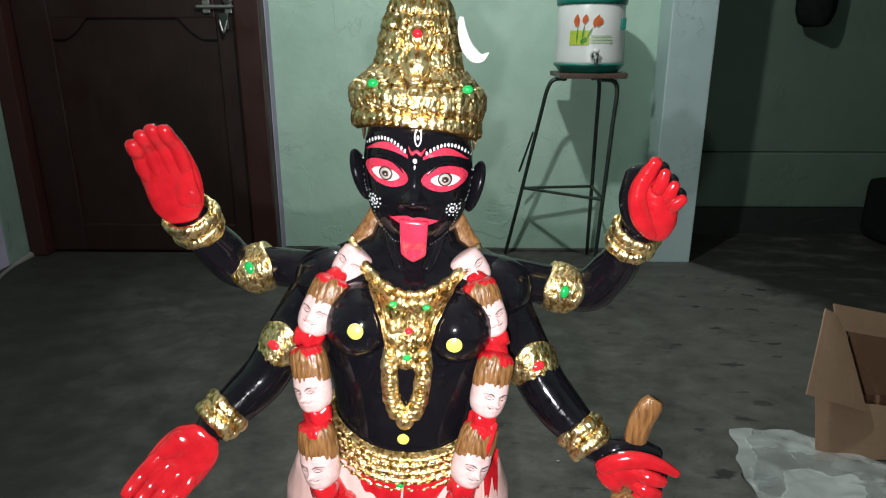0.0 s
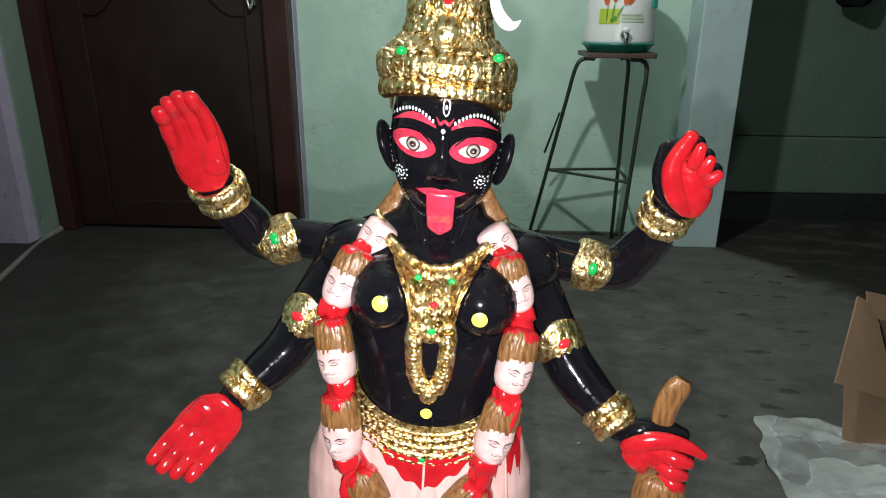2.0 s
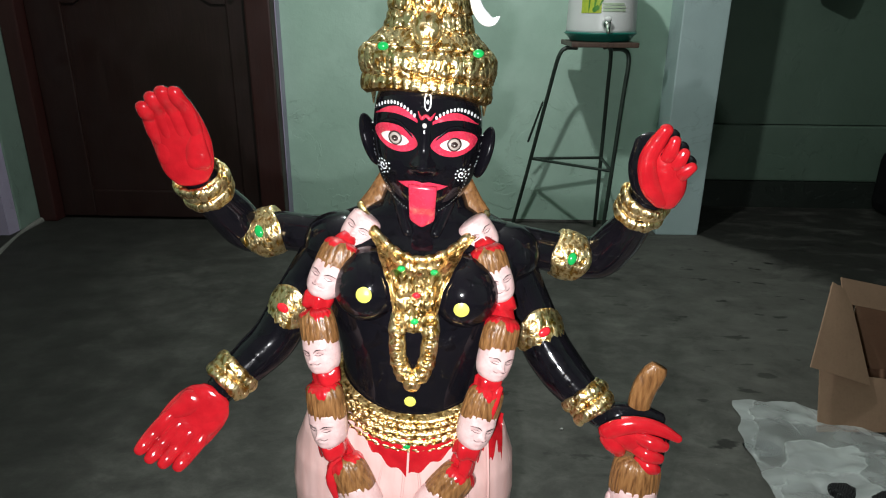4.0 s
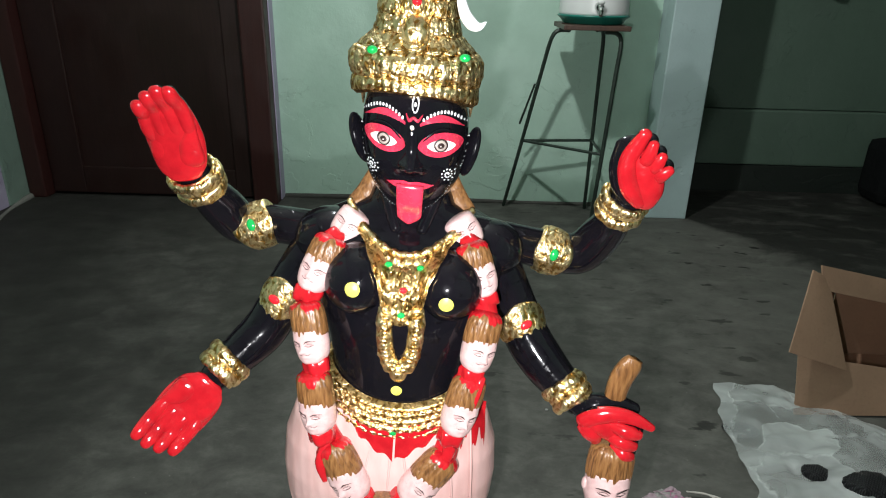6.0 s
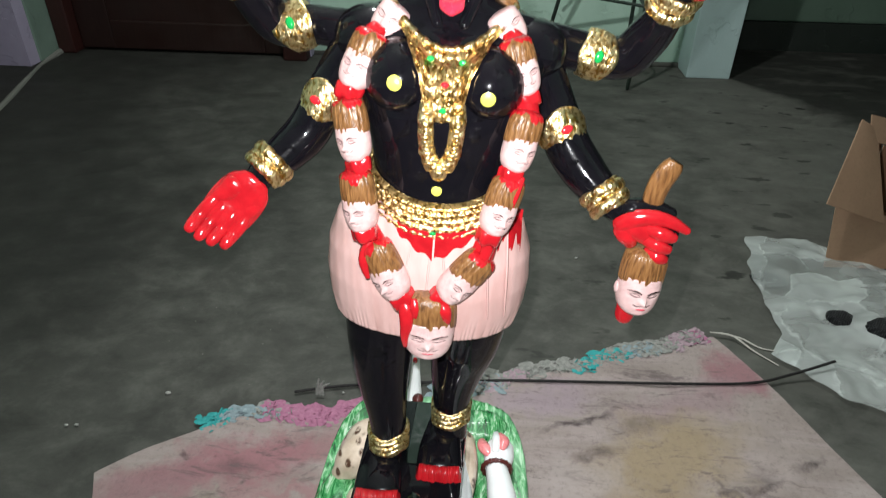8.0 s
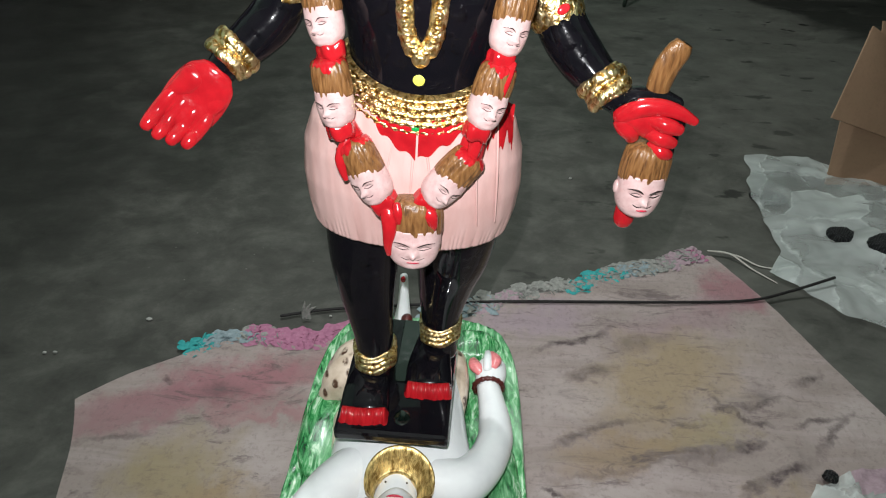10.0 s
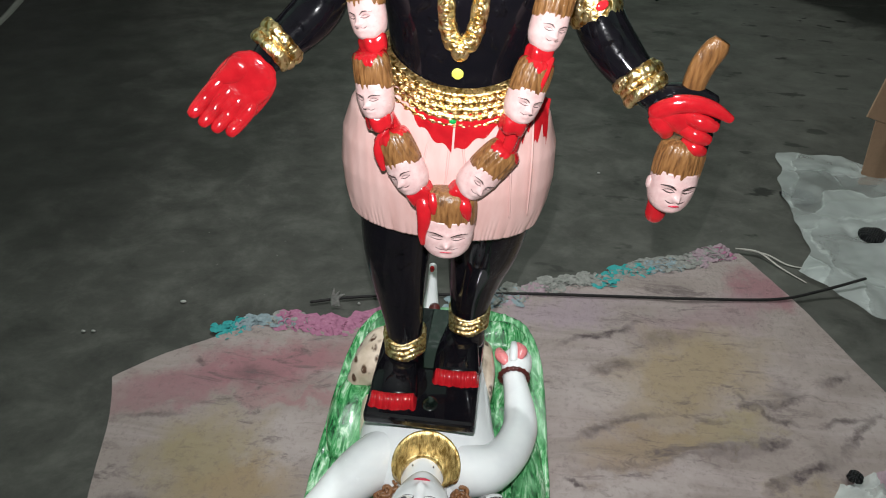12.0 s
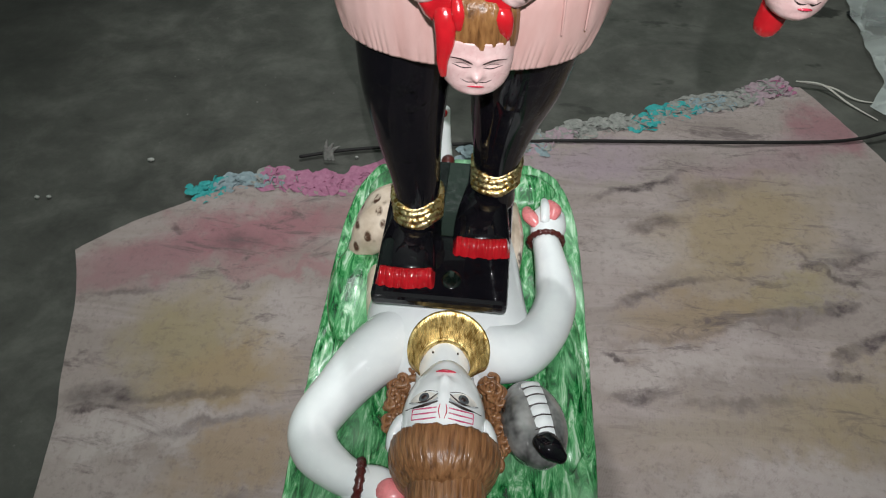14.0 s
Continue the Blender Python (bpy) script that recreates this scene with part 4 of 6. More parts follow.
                b.sweep([(x - ln * math.cos(w), y - ln * math.sin(w) * 0.7, z, 0.0006), (x - 0.3 * ln * math.cos(w + 0.7), y - 0.3 * ln * math.sin(w), z + rnd.uniform(0.001, 0.006), 0.0014),
                         (x + 0.4 * ln * math.cos(w - 0.5), y + 0.4 * ln * math.sin(w), z + rnd.uniform(0.001, 0.007), 0.0013), (x + ln * math.cos(w), y + ln * math.sin(w) * 0.7, z, 0.0005)], YARN[colour], 5, 0.7, (0, 0, 1), 3)
        ob = hold(top, b.make("yarn_fringe", None, "ragged " + colour.replace("_", " ") + " yarn"))
        ob["kind"] = "stuff"
    # two upright wisps
    b = Body()
    for k in range(3):
        b.sweep([(-0.246 + 0.006 * k, 0.818, 0.006, 0.003), (-0.244 + 0.004 * k, 0.822, 0.02, 0.004), (-0.240 + 0.009 * k, 0.824, 0.042 - 0.006 * k, 0.0008)], YARN["grey_white"], 6, 0.4)
    hold(top, b.make("yarn_wisp"))


rug()


def cable():
    pts = [(-0.285, 0.822, 0.0065), (-0.20, 0.845, 0.006), (-0.05, 0.866, 0.006), (0.10, 0.880, 0.0095), (0.27, 0.889, 0.0105), (0.42, 0.897, 0.011), (0.55, 0.910, 0.011), (0.63, 0.934, 0.016), (0.712, 0.955, 0.036)]
    tagged(Body().sweep([(*p, 0.0027) for p in pts], RUBBER, 10, 1, (0, 0, 1), 6).make("cable"), "thin black rubber cable lying across the rug", "cable")
    b = Body()
    b.sweep([(0.515, 1.052, 0.012, 0.002), (0.555, 1.045, 0.012, 0.0022), (0.59, 1.01, 0.004, 0.002), (0.625, 0.972, 0.003, 0.0012)], STRING, 6, 0.6)
    b.sweep([(0.515, 1.055, 0.01, 0.0016), (0.57, 1.045, 0.008, 0.002), (0.61, 1.02, 0.003, 0.0018), (0.665, 1.015, 0.003, 0.001)], STRING, 6, 0.6)
    tagged(b.make("string"), "loose dirty-white string at the rug corner", "string")


cable()


def packet():
    """A torn printed wrapper, crumpled, with a knotted corner."""
    b = Body()
    rows = []
    for i in range(25):
        row = []
        for j in range(21):
            u, w = i / 24 - 0.5, j / 20 - 0.5
            x, y = u * 0.135 + 0.02 * w, w * 0.085 + 0.25 * u * 0.135
            v = Vector((x * 34, y * 34, 2))
            x, y = x * (1 + 0.25 * noise.noise(v * 0.6)), y * (1 + 0.3 * noise.noise(v * 0.7 + Vector((3, 0, 0))))
            row.append((0.572 + x, 0.512 + y, 0.010 + 0.010 * abs(noise.noise(v)) + 0.008 * abs(noise.noise(v * 2.4))))
        rows.append(row)

    def print_of(c, n):
        if (c.x - 0.512) ** 2 + 3 * (c.y - 0.492) ** 2 < 0.00026:
            return RED
        if c.x > 0.555 and c.y < 0.495:
            return IRON
        if c.x > 0.580 and c.y > 0.525:
            return YARN["dusty_pink"]
        return FILM if c.x < 0.560 or c.y > 0.515 else SPECK

    b.grid(rows, print_of, False)
    b.ball((0.547, 0.546, 0.018), (0.011, 0.009, 0.008), MESHBLACK, None, 16, 10, lambda v: v * (1 + 0.3 * noise.noise(v * 160)))
    tagged(b.make("crumpled_packet"), "crumpled white and red plastic packet on the rug", "packet")
    for x, y, r in ((-0.515, 0.803, 0.006), (-0.638, 0.717, 0.004), (-0.655, 0.715, 0.004), (-0.20, 0.83, 0.003), (0.27, 1.32, 0.004)):
        c = Body().ball((x, y, 0.003), (r, r * 0.6, 0.0025), SPECK, None, 8, 5)
        tagged(c.make("paper_scrap"), "tiny white scrap on the cement floor", "scrap", "scraps on the floor")


packet()


# ---- the statue: one mesh, standing on its painted base ----
ARM_UL = [(-0.059, 0.600, 0.711, 0.0180), (-0.105, 0.618, 0.706, 0.0188), (-0.138, 0.625, 0.707, 0.0187), (-0.171, 0.625, 0.706, 0.0201), (-0.186, 0.615, 0.727, 0.0203), (-0.195, 0.602, 0.748, 0.0172), (-0.200, 0.590, 0.766, 0.0148)]
RING_UL = [(-0.200, 0.588, 0.769, 0.0255), (-0.197, 0.592, 0.760, 0.0267), (-0.196, 0.600, 0.749, 0.0240)]
ARM_UR = [(0.048, 0.600, 0.714, 0.0178), (0.096, 0.618, 0.698, 0.0185), (0.130, 0.628, 0.687, 0.0201), (0.161, 0.625, 0.686, 0.0208), (0.178, 0.614, 0.709, 0.0198), (0.185, 0.600, 0.730, 0.0167), (0.190, 0.590, 0.750, 0.0144)]
RING_UR = [(0.192, 0.590, 0.755, 0.0237), (0.189, 0.594, 0.747, 0.0249), (0.187, 0.600, 0.736, 0.0232)]
ARM_LL = [(-0.098, 0.610, 0.691, 0.0218), (-0.121, 0.598, 0.656, 0.0205), (-0.142, 0.586, 0.617, 0.0220), (-0.160, 0.570, 0.600, 0.0205), (-0.176, 0.553, 0.589, 0.0170), (-0.187, 0.543, 0.579, 0.0133)]
RING_LL = [(-0.171, 0.556, 0.596, 0.0243), (-0.176, 0.552, 0.591, 0.0249), (-0.182, 0.546, 0.586, 0.0233)]
ARM_LR = [(0.075, 0.612, 0.690, 0.0225), (0.099, 0.606, 0.639, 0.0210), (0.113, 0.594, 0.607, 0.0228), (0.131, 0.578, 0.585, 0.0218), (0.148, 0.563, 0.571, 0.0180), (0.162, 0.550, 0.560, 0.0131)]
RING_LR = [(0.146, 0.566, 0.573, 0.0242), (0.152, 0.560, 0.567, 0.0242), (0.158, 0.554, 0.560, 0.0226)]
HEADS = [
    ((-0.058, 0.592, 0.724), (-0.047, 0.596, 0.740), 0.0305),
    ((-0.084, 0.565, 0.689), (-0.076, 0.570, 0.706), 0.0315),
    ((-0.089, 0.545, 0.628), (-0.093, 0.550, 0.650), 0.0316),
    ((-0.084, 0.532, 0.562), (-0.087, 0.535, 0.586), 0.0329),
    ((-0.057, 0.526, 0.489), (-0.070, 0.530, 0.516), 0.0360),
    ((0.045, 0.594, 0.721), (0.034, 0.596, 0.737), 0.0305),
    ((0.061, 0.570, 0.686), (0.055, 0.573, 0.704), 0.0300),
    ((0.062, 0.545, 0.624), (0.067, 0.550, 0.646), 0.0309),
    ((0.047, 0.532, 0.564), (0.054, 0.537, 0.587), 0.0321),
    ((0.012, 0.526, 0.486), (0.036, 0.530, 0.514), 0.0350),
    ((-0.0175, 0.520, 0.426), (-0.0160, 0.525, 0.462), 0.0430),
]
HELD_HEAD = ((0.193, 0.538, 0.484), (0.196, 0.542, 0.519), 0.0545)


def lean(x, y, z):
    """The figure leans a little: its own upright coordinates to the room's."""
    tip = 0.055 + 0.05 * min(1, max(0, (z - 0.735) / 0.05))
    tip -= 0.035 * min(1, max(0, (z - 0.845) / 0.03))
    return Vector((x - 0.027 + 0.047 * (z - 0.24), y, z - tip * x))


TORSO = [(0.50, 0.085, 0.060, 0.592), (0.535, 0.077, 0.060, 0.592), (0.575, 0.067, 0.054, 0.588), (0.61, 0.070, 0.052, 0.585), (0.64, 0.077, 0.054, 0.585), (0.68, 0.088, 0.054, 0.590),
         (0.705, 0.096, 0.046, 0.604), (0.72, 0.088, 0.038, 0.613), (0.732, 0.062, 0.033, 0.616), (0.742, 0.041, 0.031, 0.616), (0.755, 0.035, 0.030, 0.616), (0.79, 0.034, 0.031, 0.616)]
SKIRT = [(0.560, 0.072, 0.060, 0.590), (0.545, 0.081, 0.064, 0.592), (0.52, 0.100, 0.070, 0.594), (0.49, 0.110, 0.073, 0.595), (0.455, 0.113, 0.072, 0.595), (0.425, 0.111, 0.068, 0.595), (0.410, 0.108, 0.065, 0.594), (0.397, 0.105, 0.063, 0.594)]
BUST = [((-0.041, 0.566, 0.678), (0.034, 0.041, 0.034)), ((0.039, 0.566, 0.678), (0.034, 0.041, 0.034))]


def section(table, z):
    rows = sorted(table)
    zs = [r[0] for r in rows]
    return [float(np.interp(z, zs, [r[k] for r in rows])) for k in (1, 2, 3)]


def front(x, z, table=TORSO):
    """Depth of the front of the body at x, z in the figure's own coordinates."""
    rx, ry, cy = section(table, z)
    y = cy - ry * math.sqrt(max(0.02, 1 - min(1, abs(x) / rx) ** 2.3))
    if table is TORSO:
        for c, r in BUST:
            q = 1 - ((x - c[0]) / r[0]) ** 2 - ((z - c[2]) / r[2]) ** 2
            if q > 0:
                y = min(y, c[1] - r[1] * math.sqrt(q))
    return y


def turned_body(b, table, mat, n=72, steps=5, relief=None, power=2.3, dx=0.0):
    rows = sorted(table)
    zs = np.interp(np.linspace(0, len(rows) - 1, (len(rows) - 1) * steps + 1), range(len(rows)), [r[0] for r in rows])
    rings = []
    for z in zs:
        rx, ry, cy = section(table, z)
        ring = []
        for j in range(n):
            w = 2 * math.pi * j / n
            c, s = math.cos(w), math.sin(w)
            k = (abs(c) ** power + abs(s) ** power) ** (-1 / power)
            k *= 1 + (relief(w, z) if relief else 0)
            ring.append(lean(dx + rx * k * c, cy + ry * k * s, z))
        rings.append(ring)
    b.grid(rings, mat)


def skin_patch(b, outline, mat, depth, lift, n=22, m=14, place=lean):
    """A raised patch: outline(u) gives x and the lower and upper z; depth(x, z) the surface under it."""
    rows, rim = [], []
    for i in range(n + 1):
        x, z0, z1 = outline(i / n)
        rows.append([place(x, depth(x, z0 + (z1 - z0) * j / m) - (lift(i / n, j / m) if callable(lift) else lift), z0 + (z1 - z0) * j / m) for j in range(m + 1)])
    b.grid(rows, mat, False)


def oval(cx, cz, hx, hz, tilt=0.0, point=1.0):
    """An almond: pointed at both ends when point < 1."""
    def out(u):
        a = -math.cos(math.pi * u)
        half = hz * max(1e-3, (1 - a * a)) ** (0.5 / point if point < 1 else 0.5)
        x = cx + hx * a
        return x, cz + tilt * hx * a - half, cz + tilt * hx * a + half
    return out


def dot(b, cx, cz, r, mat, depth, lift=0.0012, squash=1.0, place=lean):
    skin_patch(b, oval(cx, cz, r, r * squash), mat, depth, lambda u, v: lift * (1 + 0.9 * math.sin(math.pi * u) * math.sin(math.pi * v)), 10, 6, place)


def stroke(b, pts, r, mat, depth, place=lean, lift=0.0004, n=6):
    """A painted line that lies on the surface."""
    b.sweep([(*place(x, depth(x, z) - lift, z), k * r) for x, z, k in pts], mat, n, 0.6, (0, 0, 1), 4)


def palm_side(red, black):
    return lambda c, n: red if n.y < -0.12 else black


def open_hand(b, wrist, ahead, across, length, wide, thumb, spread=0.0):
    """A flat, open hand: a broad palm, four fingers side by side, the thumb's round mound at one edge; spread fans the fingers out."""
    d = Vector(ahead).normalized()
    s = Vector(across)
    s = (s - d * s.dot(d)).normalized()
    f = d.cross(s)
    f = f if f.y < 0 else -f
    mat = lambda c, n: RED if n.dot(f) > 0.10 else BLACK
    at = lambda v, u, out: Vector(wrist) + d * v * length + s * u * wide + f * (out + 0.009 * min(1, max(0, 0.34 - v) / 0.34))
    palm = ((0.0, 0.33), (0.08, 0.44), (0.20, 0.50), (0.36, 0.525), (0.54, 0.51), (0.70, 0.46))
    b.sweep([(*at(v, 0, 0), wide * k) for v, k in palm], mat, 30, 0.36, tuple(s), 6)
    for k, end in enumerate((0.84, 0.92, 0.96, 0.94) if thumb > 0 else (0.96, 0.97, 0.93, 0.86)):
        u = (k - 1.5) * 0.238
        tip, mid = u * (0.95 + spread), u * (1 + spread * 0.45)
        rows = [(*at(0.42, u * 0.92, 0.0030), wide * 0.105), (*at(0.53, u, 0.0042), wide * 0.134), (*at(0.53 + (end - 0.53) * 0.5, mid, 0.0040), wide * 0.136),
                (*at(end - 0.07, tip, 0.0090), wide * (0.134 - 0.10 * spread)), (*at(end, tip, 0.0105), wide * (0.115 - 0.16 * spread))]
        b.sweep(rows, mat, 16, 0.80, tuple(s), 5)
    # mound of the thumb with its folded tip, and the heel of the palm across from it
    b.sweep([(*at(0.08, 0.22 * thumb, 0.000), wide * 0.15), (*at(0.17, 0.23 * thumb, 0.0040), wide * 0.24), (*at(0.30, 0.26 * thumb, 0.0055), wide * 0.22), (*at(0.46, 0.36 * thumb, 0.0055), wide * 0.12), (*at(0.56, 0.40 * thumb, 0.0050), wide * 0.07)], mat, 18, 0.50, tuple(s), 6)
    b.sweep([(*at(0.10, -0.22 * thumb, -0.001), wide * 0.17), (*at(0.26, -0.27 * thumb, 0.003), wide * 0.21), (*at(0.44, -0.27 * thumb, 0.003), wide * 0.16)], mat, 18, 0.50, tuple(s), 5)


def curled_hand(b):
    """The raised hand: thumb ridge along one side, four short finger stubs stepping down."""
    mat = palm_side(RED, BLACK)
    b.sweep([(0.196, 0.582, 0.756, 0.0150), (0.193, 0.582, 0.772, 0.0195), (0.190, 0.582, 0.790, 0.0200), (0.187, 0.584, 0.806, 0.0135)], BLACK, 24, 0.55, (1, 0, 0), 6)
    b.sweep([(0.2035, 0.574, 0.7560, 0.0100), (0.2045, 0.571, 0.7680, 0.0130), (0.2010, 0.570, 0.7840, 0.0142), (0.1970, 0.570, 0.7985, 0.0118)], mat, 24, 0.65, (1, 0, 0.2), 6)
    b.sweep([(0.1985, 0.572, 0.7575, 0.0075), (0.1890, 0.569, 0.7690, 0.0090), (0.1835, 0.568, 0.7830, 0.0085), (0.1830, 0.568, 0.7960, 0.0078), (0.1885, 0.566, 0.8090, 0.0074), (0.1930, 0.563, 0.8185, 0.0060)], mat, 18, 0.8, (1, 0, 0.3), 6)
    for x0, z0, x1, z1 in ((0.1975, 0.7985, 0.2000, 0.8110), (0.2050, 0.7915, 0.2085, 0.8010), (0.2105, 0.7840, 0.2160, 0.7895)):
        b.sweep([(x0 - 0.002, 0.570, z0 - 0.006, 0.0062), (x0, 0.562, z0, 0.0063), (x1, 0.559, z1, 0.0046)], mat, 16, 0.8, (1, 0, -0.6), 5)
        b.ball((x1 + 0.001, 0.572, z1 + 0.001), (0.0060, 0.009, 0.0060), BLACK, None, 14, 10)


def gripping_hand(b):
    """The lower hand that holds the haft: forefinger stretched out, three thick fingers folded below it."""
    mat = palm_side(RED, BLACK)
    b.sweep([(0.166, 0.548, 0.556, 0.0135), (0.178, 0.546, 0.560, 0.0150), (0.196, 0.545, 0.562, 0.0125), (0.212, 0.544, 0.560, 0.0080)], BLACK, 20, 0.8, (0, 0, 1), 6)
    b.sweep([(0.1660, 0.537, 0.5510, 0.0095), (0.1760, 0.533, 0.5600, 0.0095), (0.1920, 0.530, 0.5640, 0.0082), (0.2080, 0.527, 0.5620, 0.0068), (0.2245, 0.524, 0.5545, 0.0040)], mat, 18, 0.85, (0, 0, 1), 6)
    b.sweep([(0.1690, 0.537, 0.5470, 0.0110), (0.1740, 0.534, 0.5400, 0.0105), (0.1770, 0.534, 0.5330, 0.0070)], mat, 18, 0.8, (1, 0, 0), 5)
    b.sweep([(0.1720, 0.536, 0.5500, 0.0120), (0.1840, 0.533, 0.5480, 0.0125), (0.1930, 0.533, 0.5420, 0.0110)], mat, 18, 0.7, (0, 0, 1), 5)
    for x0, z0, x1, z1, r in ((0.190, 0.5520, 0.2135, 0.5465, 0.0070), (0.190, 0.5395, 0.2105, 0.5335, 0.0070), (0.194, 0.5265, 0.2095, 0.5215, 0.0064)):
        b.sweep([(x0, 0.530, z0, r * 0.85), ((x0 + x1) / 2, 0.523, (z0 + z1) / 2 + 0.001, r * 1.05), (x1 - 0.001, 0.524, z1, r * 0.85)], mat, 16, 0.9, (0, 0, 1), 5)
        b.ball((x1 + 0.001, 0.534, z1), (0.0065, 0.009, r * 0.95), BLACK, None, 14, 10)


def hoop(b, rows, wide=0.0052):
    """Gold bangles threaded on an arm: rows of x, y, z, radius, along the arm's axis."""
    ends = np.array(rows)
    rows = [tuple(float(np.interp(t, (0, 0.5, 1), ends[:, q])) for q in range(4)) for t in (-0.04, 0.20, 0.50, 0.80, 1.0)]
    axis = (Vector(rows[-1][:3]) - Vector(rows[0][:3])).normalized()
    a = axis.cross(Vector((0, 1, 0))).normalized()
    c = axis.cross(a)
    for i, (x, y, z, r) in enumerate(rows):
        rr = []
        for j in range(97):
            w = 2 * math.pi * j / 96
            wob = 1 + 0.02 * math.sin(5 * w + i * 2) + 0.05 * ((0, 1, -0.6, 0.8, -0.2)[i])
            p = Vector((x, y, z)) + axis * 0.0018 * math.sin(w + 1.9 * i) + (0.95 * r - wide * 0.75) * wob * (math.cos(w) * a + 0.92 * math.sin(w) * c)
            rr.append((*p, wide * (0.62, 1.0, 0.8, 1.0, 0.6)[i] * (1 + 0.10 * math.sin(9 * w + i) + 0.14 * noise.noise((9 * w, 4 * i, 1)) + 0.08 * abs(math.sin(17 * w + i)))))
        b.sweep(rr, GOLD, 12, 0.62, tuple(axis), 2, False)


def cuff(b, c, axis, r, height, petal, gem, facing=(0, -1, 0)):
    """A gold armlet: a sleeve that rises to a leaf-shaped front with a painted gem."""
    axis = Vector(axis).normalized()
    f = Vector(facing)
    f = (f - axis * f.dot(axis)).normalized()
    s = axis.cross(f)
    rings = []
    for i in range(13):
        v = i / 12
        ring = []
        for j in range(48):
            w = 2 * math.pi * j / 48
            fr = max(0, math.cos(w)) ** 2
            h = (v - 0.5) * height * (0.58 + (petal + 0.12) * max(0, math.cos(w)) ** 3)
            q = (abs(math.sin(7 * w)) ** 2 + (2 * v - 1) ** 2)
            bulge = 1 + 0.03 * math.sin(math.pi * v) + 0.05 * max(0, 1 - q) - 0.03 * (0.45 < q < 0.65) + 0.02 * noise.noise((w * 5, v * 5, r * 90)) + 0.02 * fr
            ring.append(Vector(c) + axis * h + r * bulge * (math.cos(w) * f + math.sin(w) * s))
        rings.append(ring)
    b.grid(rings, GOLD)
    m = Matrix((s, axis, f)).transposed()
    b.ball(Vector(c) + f * r * 1.09, (0.0062, 0.0042, 0.0022), gem, m, 14, 8)


def small_head(b, face, hair, width, seed=0, neck=True, tall=1.0, turn=0.0, ears=False, broad=1.0):
    """A carved garland head: ribbed block of hair above, pink face with inked features, red neck below."""
    up = (Vector(hair) - Vector(face)).normalized()
    fwd = Vector((turn, -1, -0.10))
    fwd = (fwd - up * fwd.dot(up)).normalized()
    rgt = up.cross(fwd)
    m = Matrix((rgt, -fwd, up)).transposed()
    w = width * 1.04
    lift = tall * (1.12 if neck and seed not in (1, 6) else 1.0)
    face = Vector(face) + Vector((0, -0.006, 0)) - up * 0.08 * w
    at = lambda x, y, z: Vector(face) + m @ Vector((x * w * broad, y * w, z * w))
    levels = [-0.58, -0.55, -0.47, -0.36, -0.2, 0.0, 0.2, 0.42]
    halves = [0.12, 0.24, 0.35, 0.43, 0.48, 0.50, 0.50, 0.47]
    depths = [0.20, 0.30, 0.38, 0.41, 0.42, 0.44, 0.45, 0.44]

    def face_y(x, z):
        rx, ry = float(np.interp(z, levels, halves)), float(np.interp(z, levels, depths))
        y = -ry * max(0.0, 1 - min(1, abs(x) / rx) ** 2.5) ** 0.45
        g = lambda a, e, p, q: math.exp(-((x - a) / p) ** 2 - ((z - e) / q) ** 2)
        y -= 0.13 * g(0, -0.13, 0.055, 0.07) + 0.07 * math.exp(-(x / 0.05) ** 2) * (1 if -0.13 < z < 0.10 else math.exp(-((abs(z + 0.015) - 0.115) / 0.05) ** 2))
        y -= 0.05 * g(0, -0.29, 0.13, 0.05) + 0.04 * g(0, -0.45, 0.12, 0.07) + 0.03 * (g(-0.2, 0.15, 0.14, 0.05) + g(0.2, 0.15, 0.14, 0.05))
        return y + 0.05 * (g(-0.20, 0.05, 0.10, 0.06) + g(0.20, 0.05, 0.10, 0.06))

    rings = []
    for i in range(27):
        z = -0.58 + i / 26
        rx = float(np.interp(z, levels, halves))
        ring = []
        for j in range(40):
            t = 2 * math.pi * j / 40
            x = rx * math.cos(t)
            y = face_y(x, z) * min(1, abs(math.sin(t)) * 5) if math.sin(t) < 0 else 0.42 * rx / 0.49 * math.sin(t)
            ring.append(at(x, y, z))
        rings.append(ring)
    b.grid(rings, SKIN)
    if ears:
        for s in (-1, 1):
            b.ball(at(0.50 * s, 0.02, 0.02), (0.06 * w, 0.10 * w, 0.15 * w), SKIN, m, 12, 8)
    rings = []
    for z, r in ((0.24, 0.46), (0.25, 0.485), (0.32, 0.495), (0.50, 0.50), (0.75, 0.49), (0.92, 0.46), (1.02, 0.40), (1.08, 0.28), (1.10, 0.1)):
        ring = []
        for k in range(108):
            t = 2 * math.pi * k / 108
            rib = 1 + 0.05 * abs(math.sin(9 * t + 0.3 * seed)) ** 0.6 + 0.012 * math.sin(23 * t + seed)
            ring.append(at(r * (1 - 0.18 * (tall < 1)) * rib * math.cos(t), 0.86 * r * rib * math.sin(t), 0.3 + (z - 0.3) * lift + (0.03 * max(0, -math.sin(t)) + 0.004 * math.sin(9 * t)) * (z < 0.3)))
        rings.append(ring)
    if tall == 1.0:
        b.grid(rings, HAIR)
    else:
        b.ball(at(0, 0, 0.41), (0.46 * w, 0.42 * w, 0.13 * w), SKIN, m, 24, 12)
    rings = []
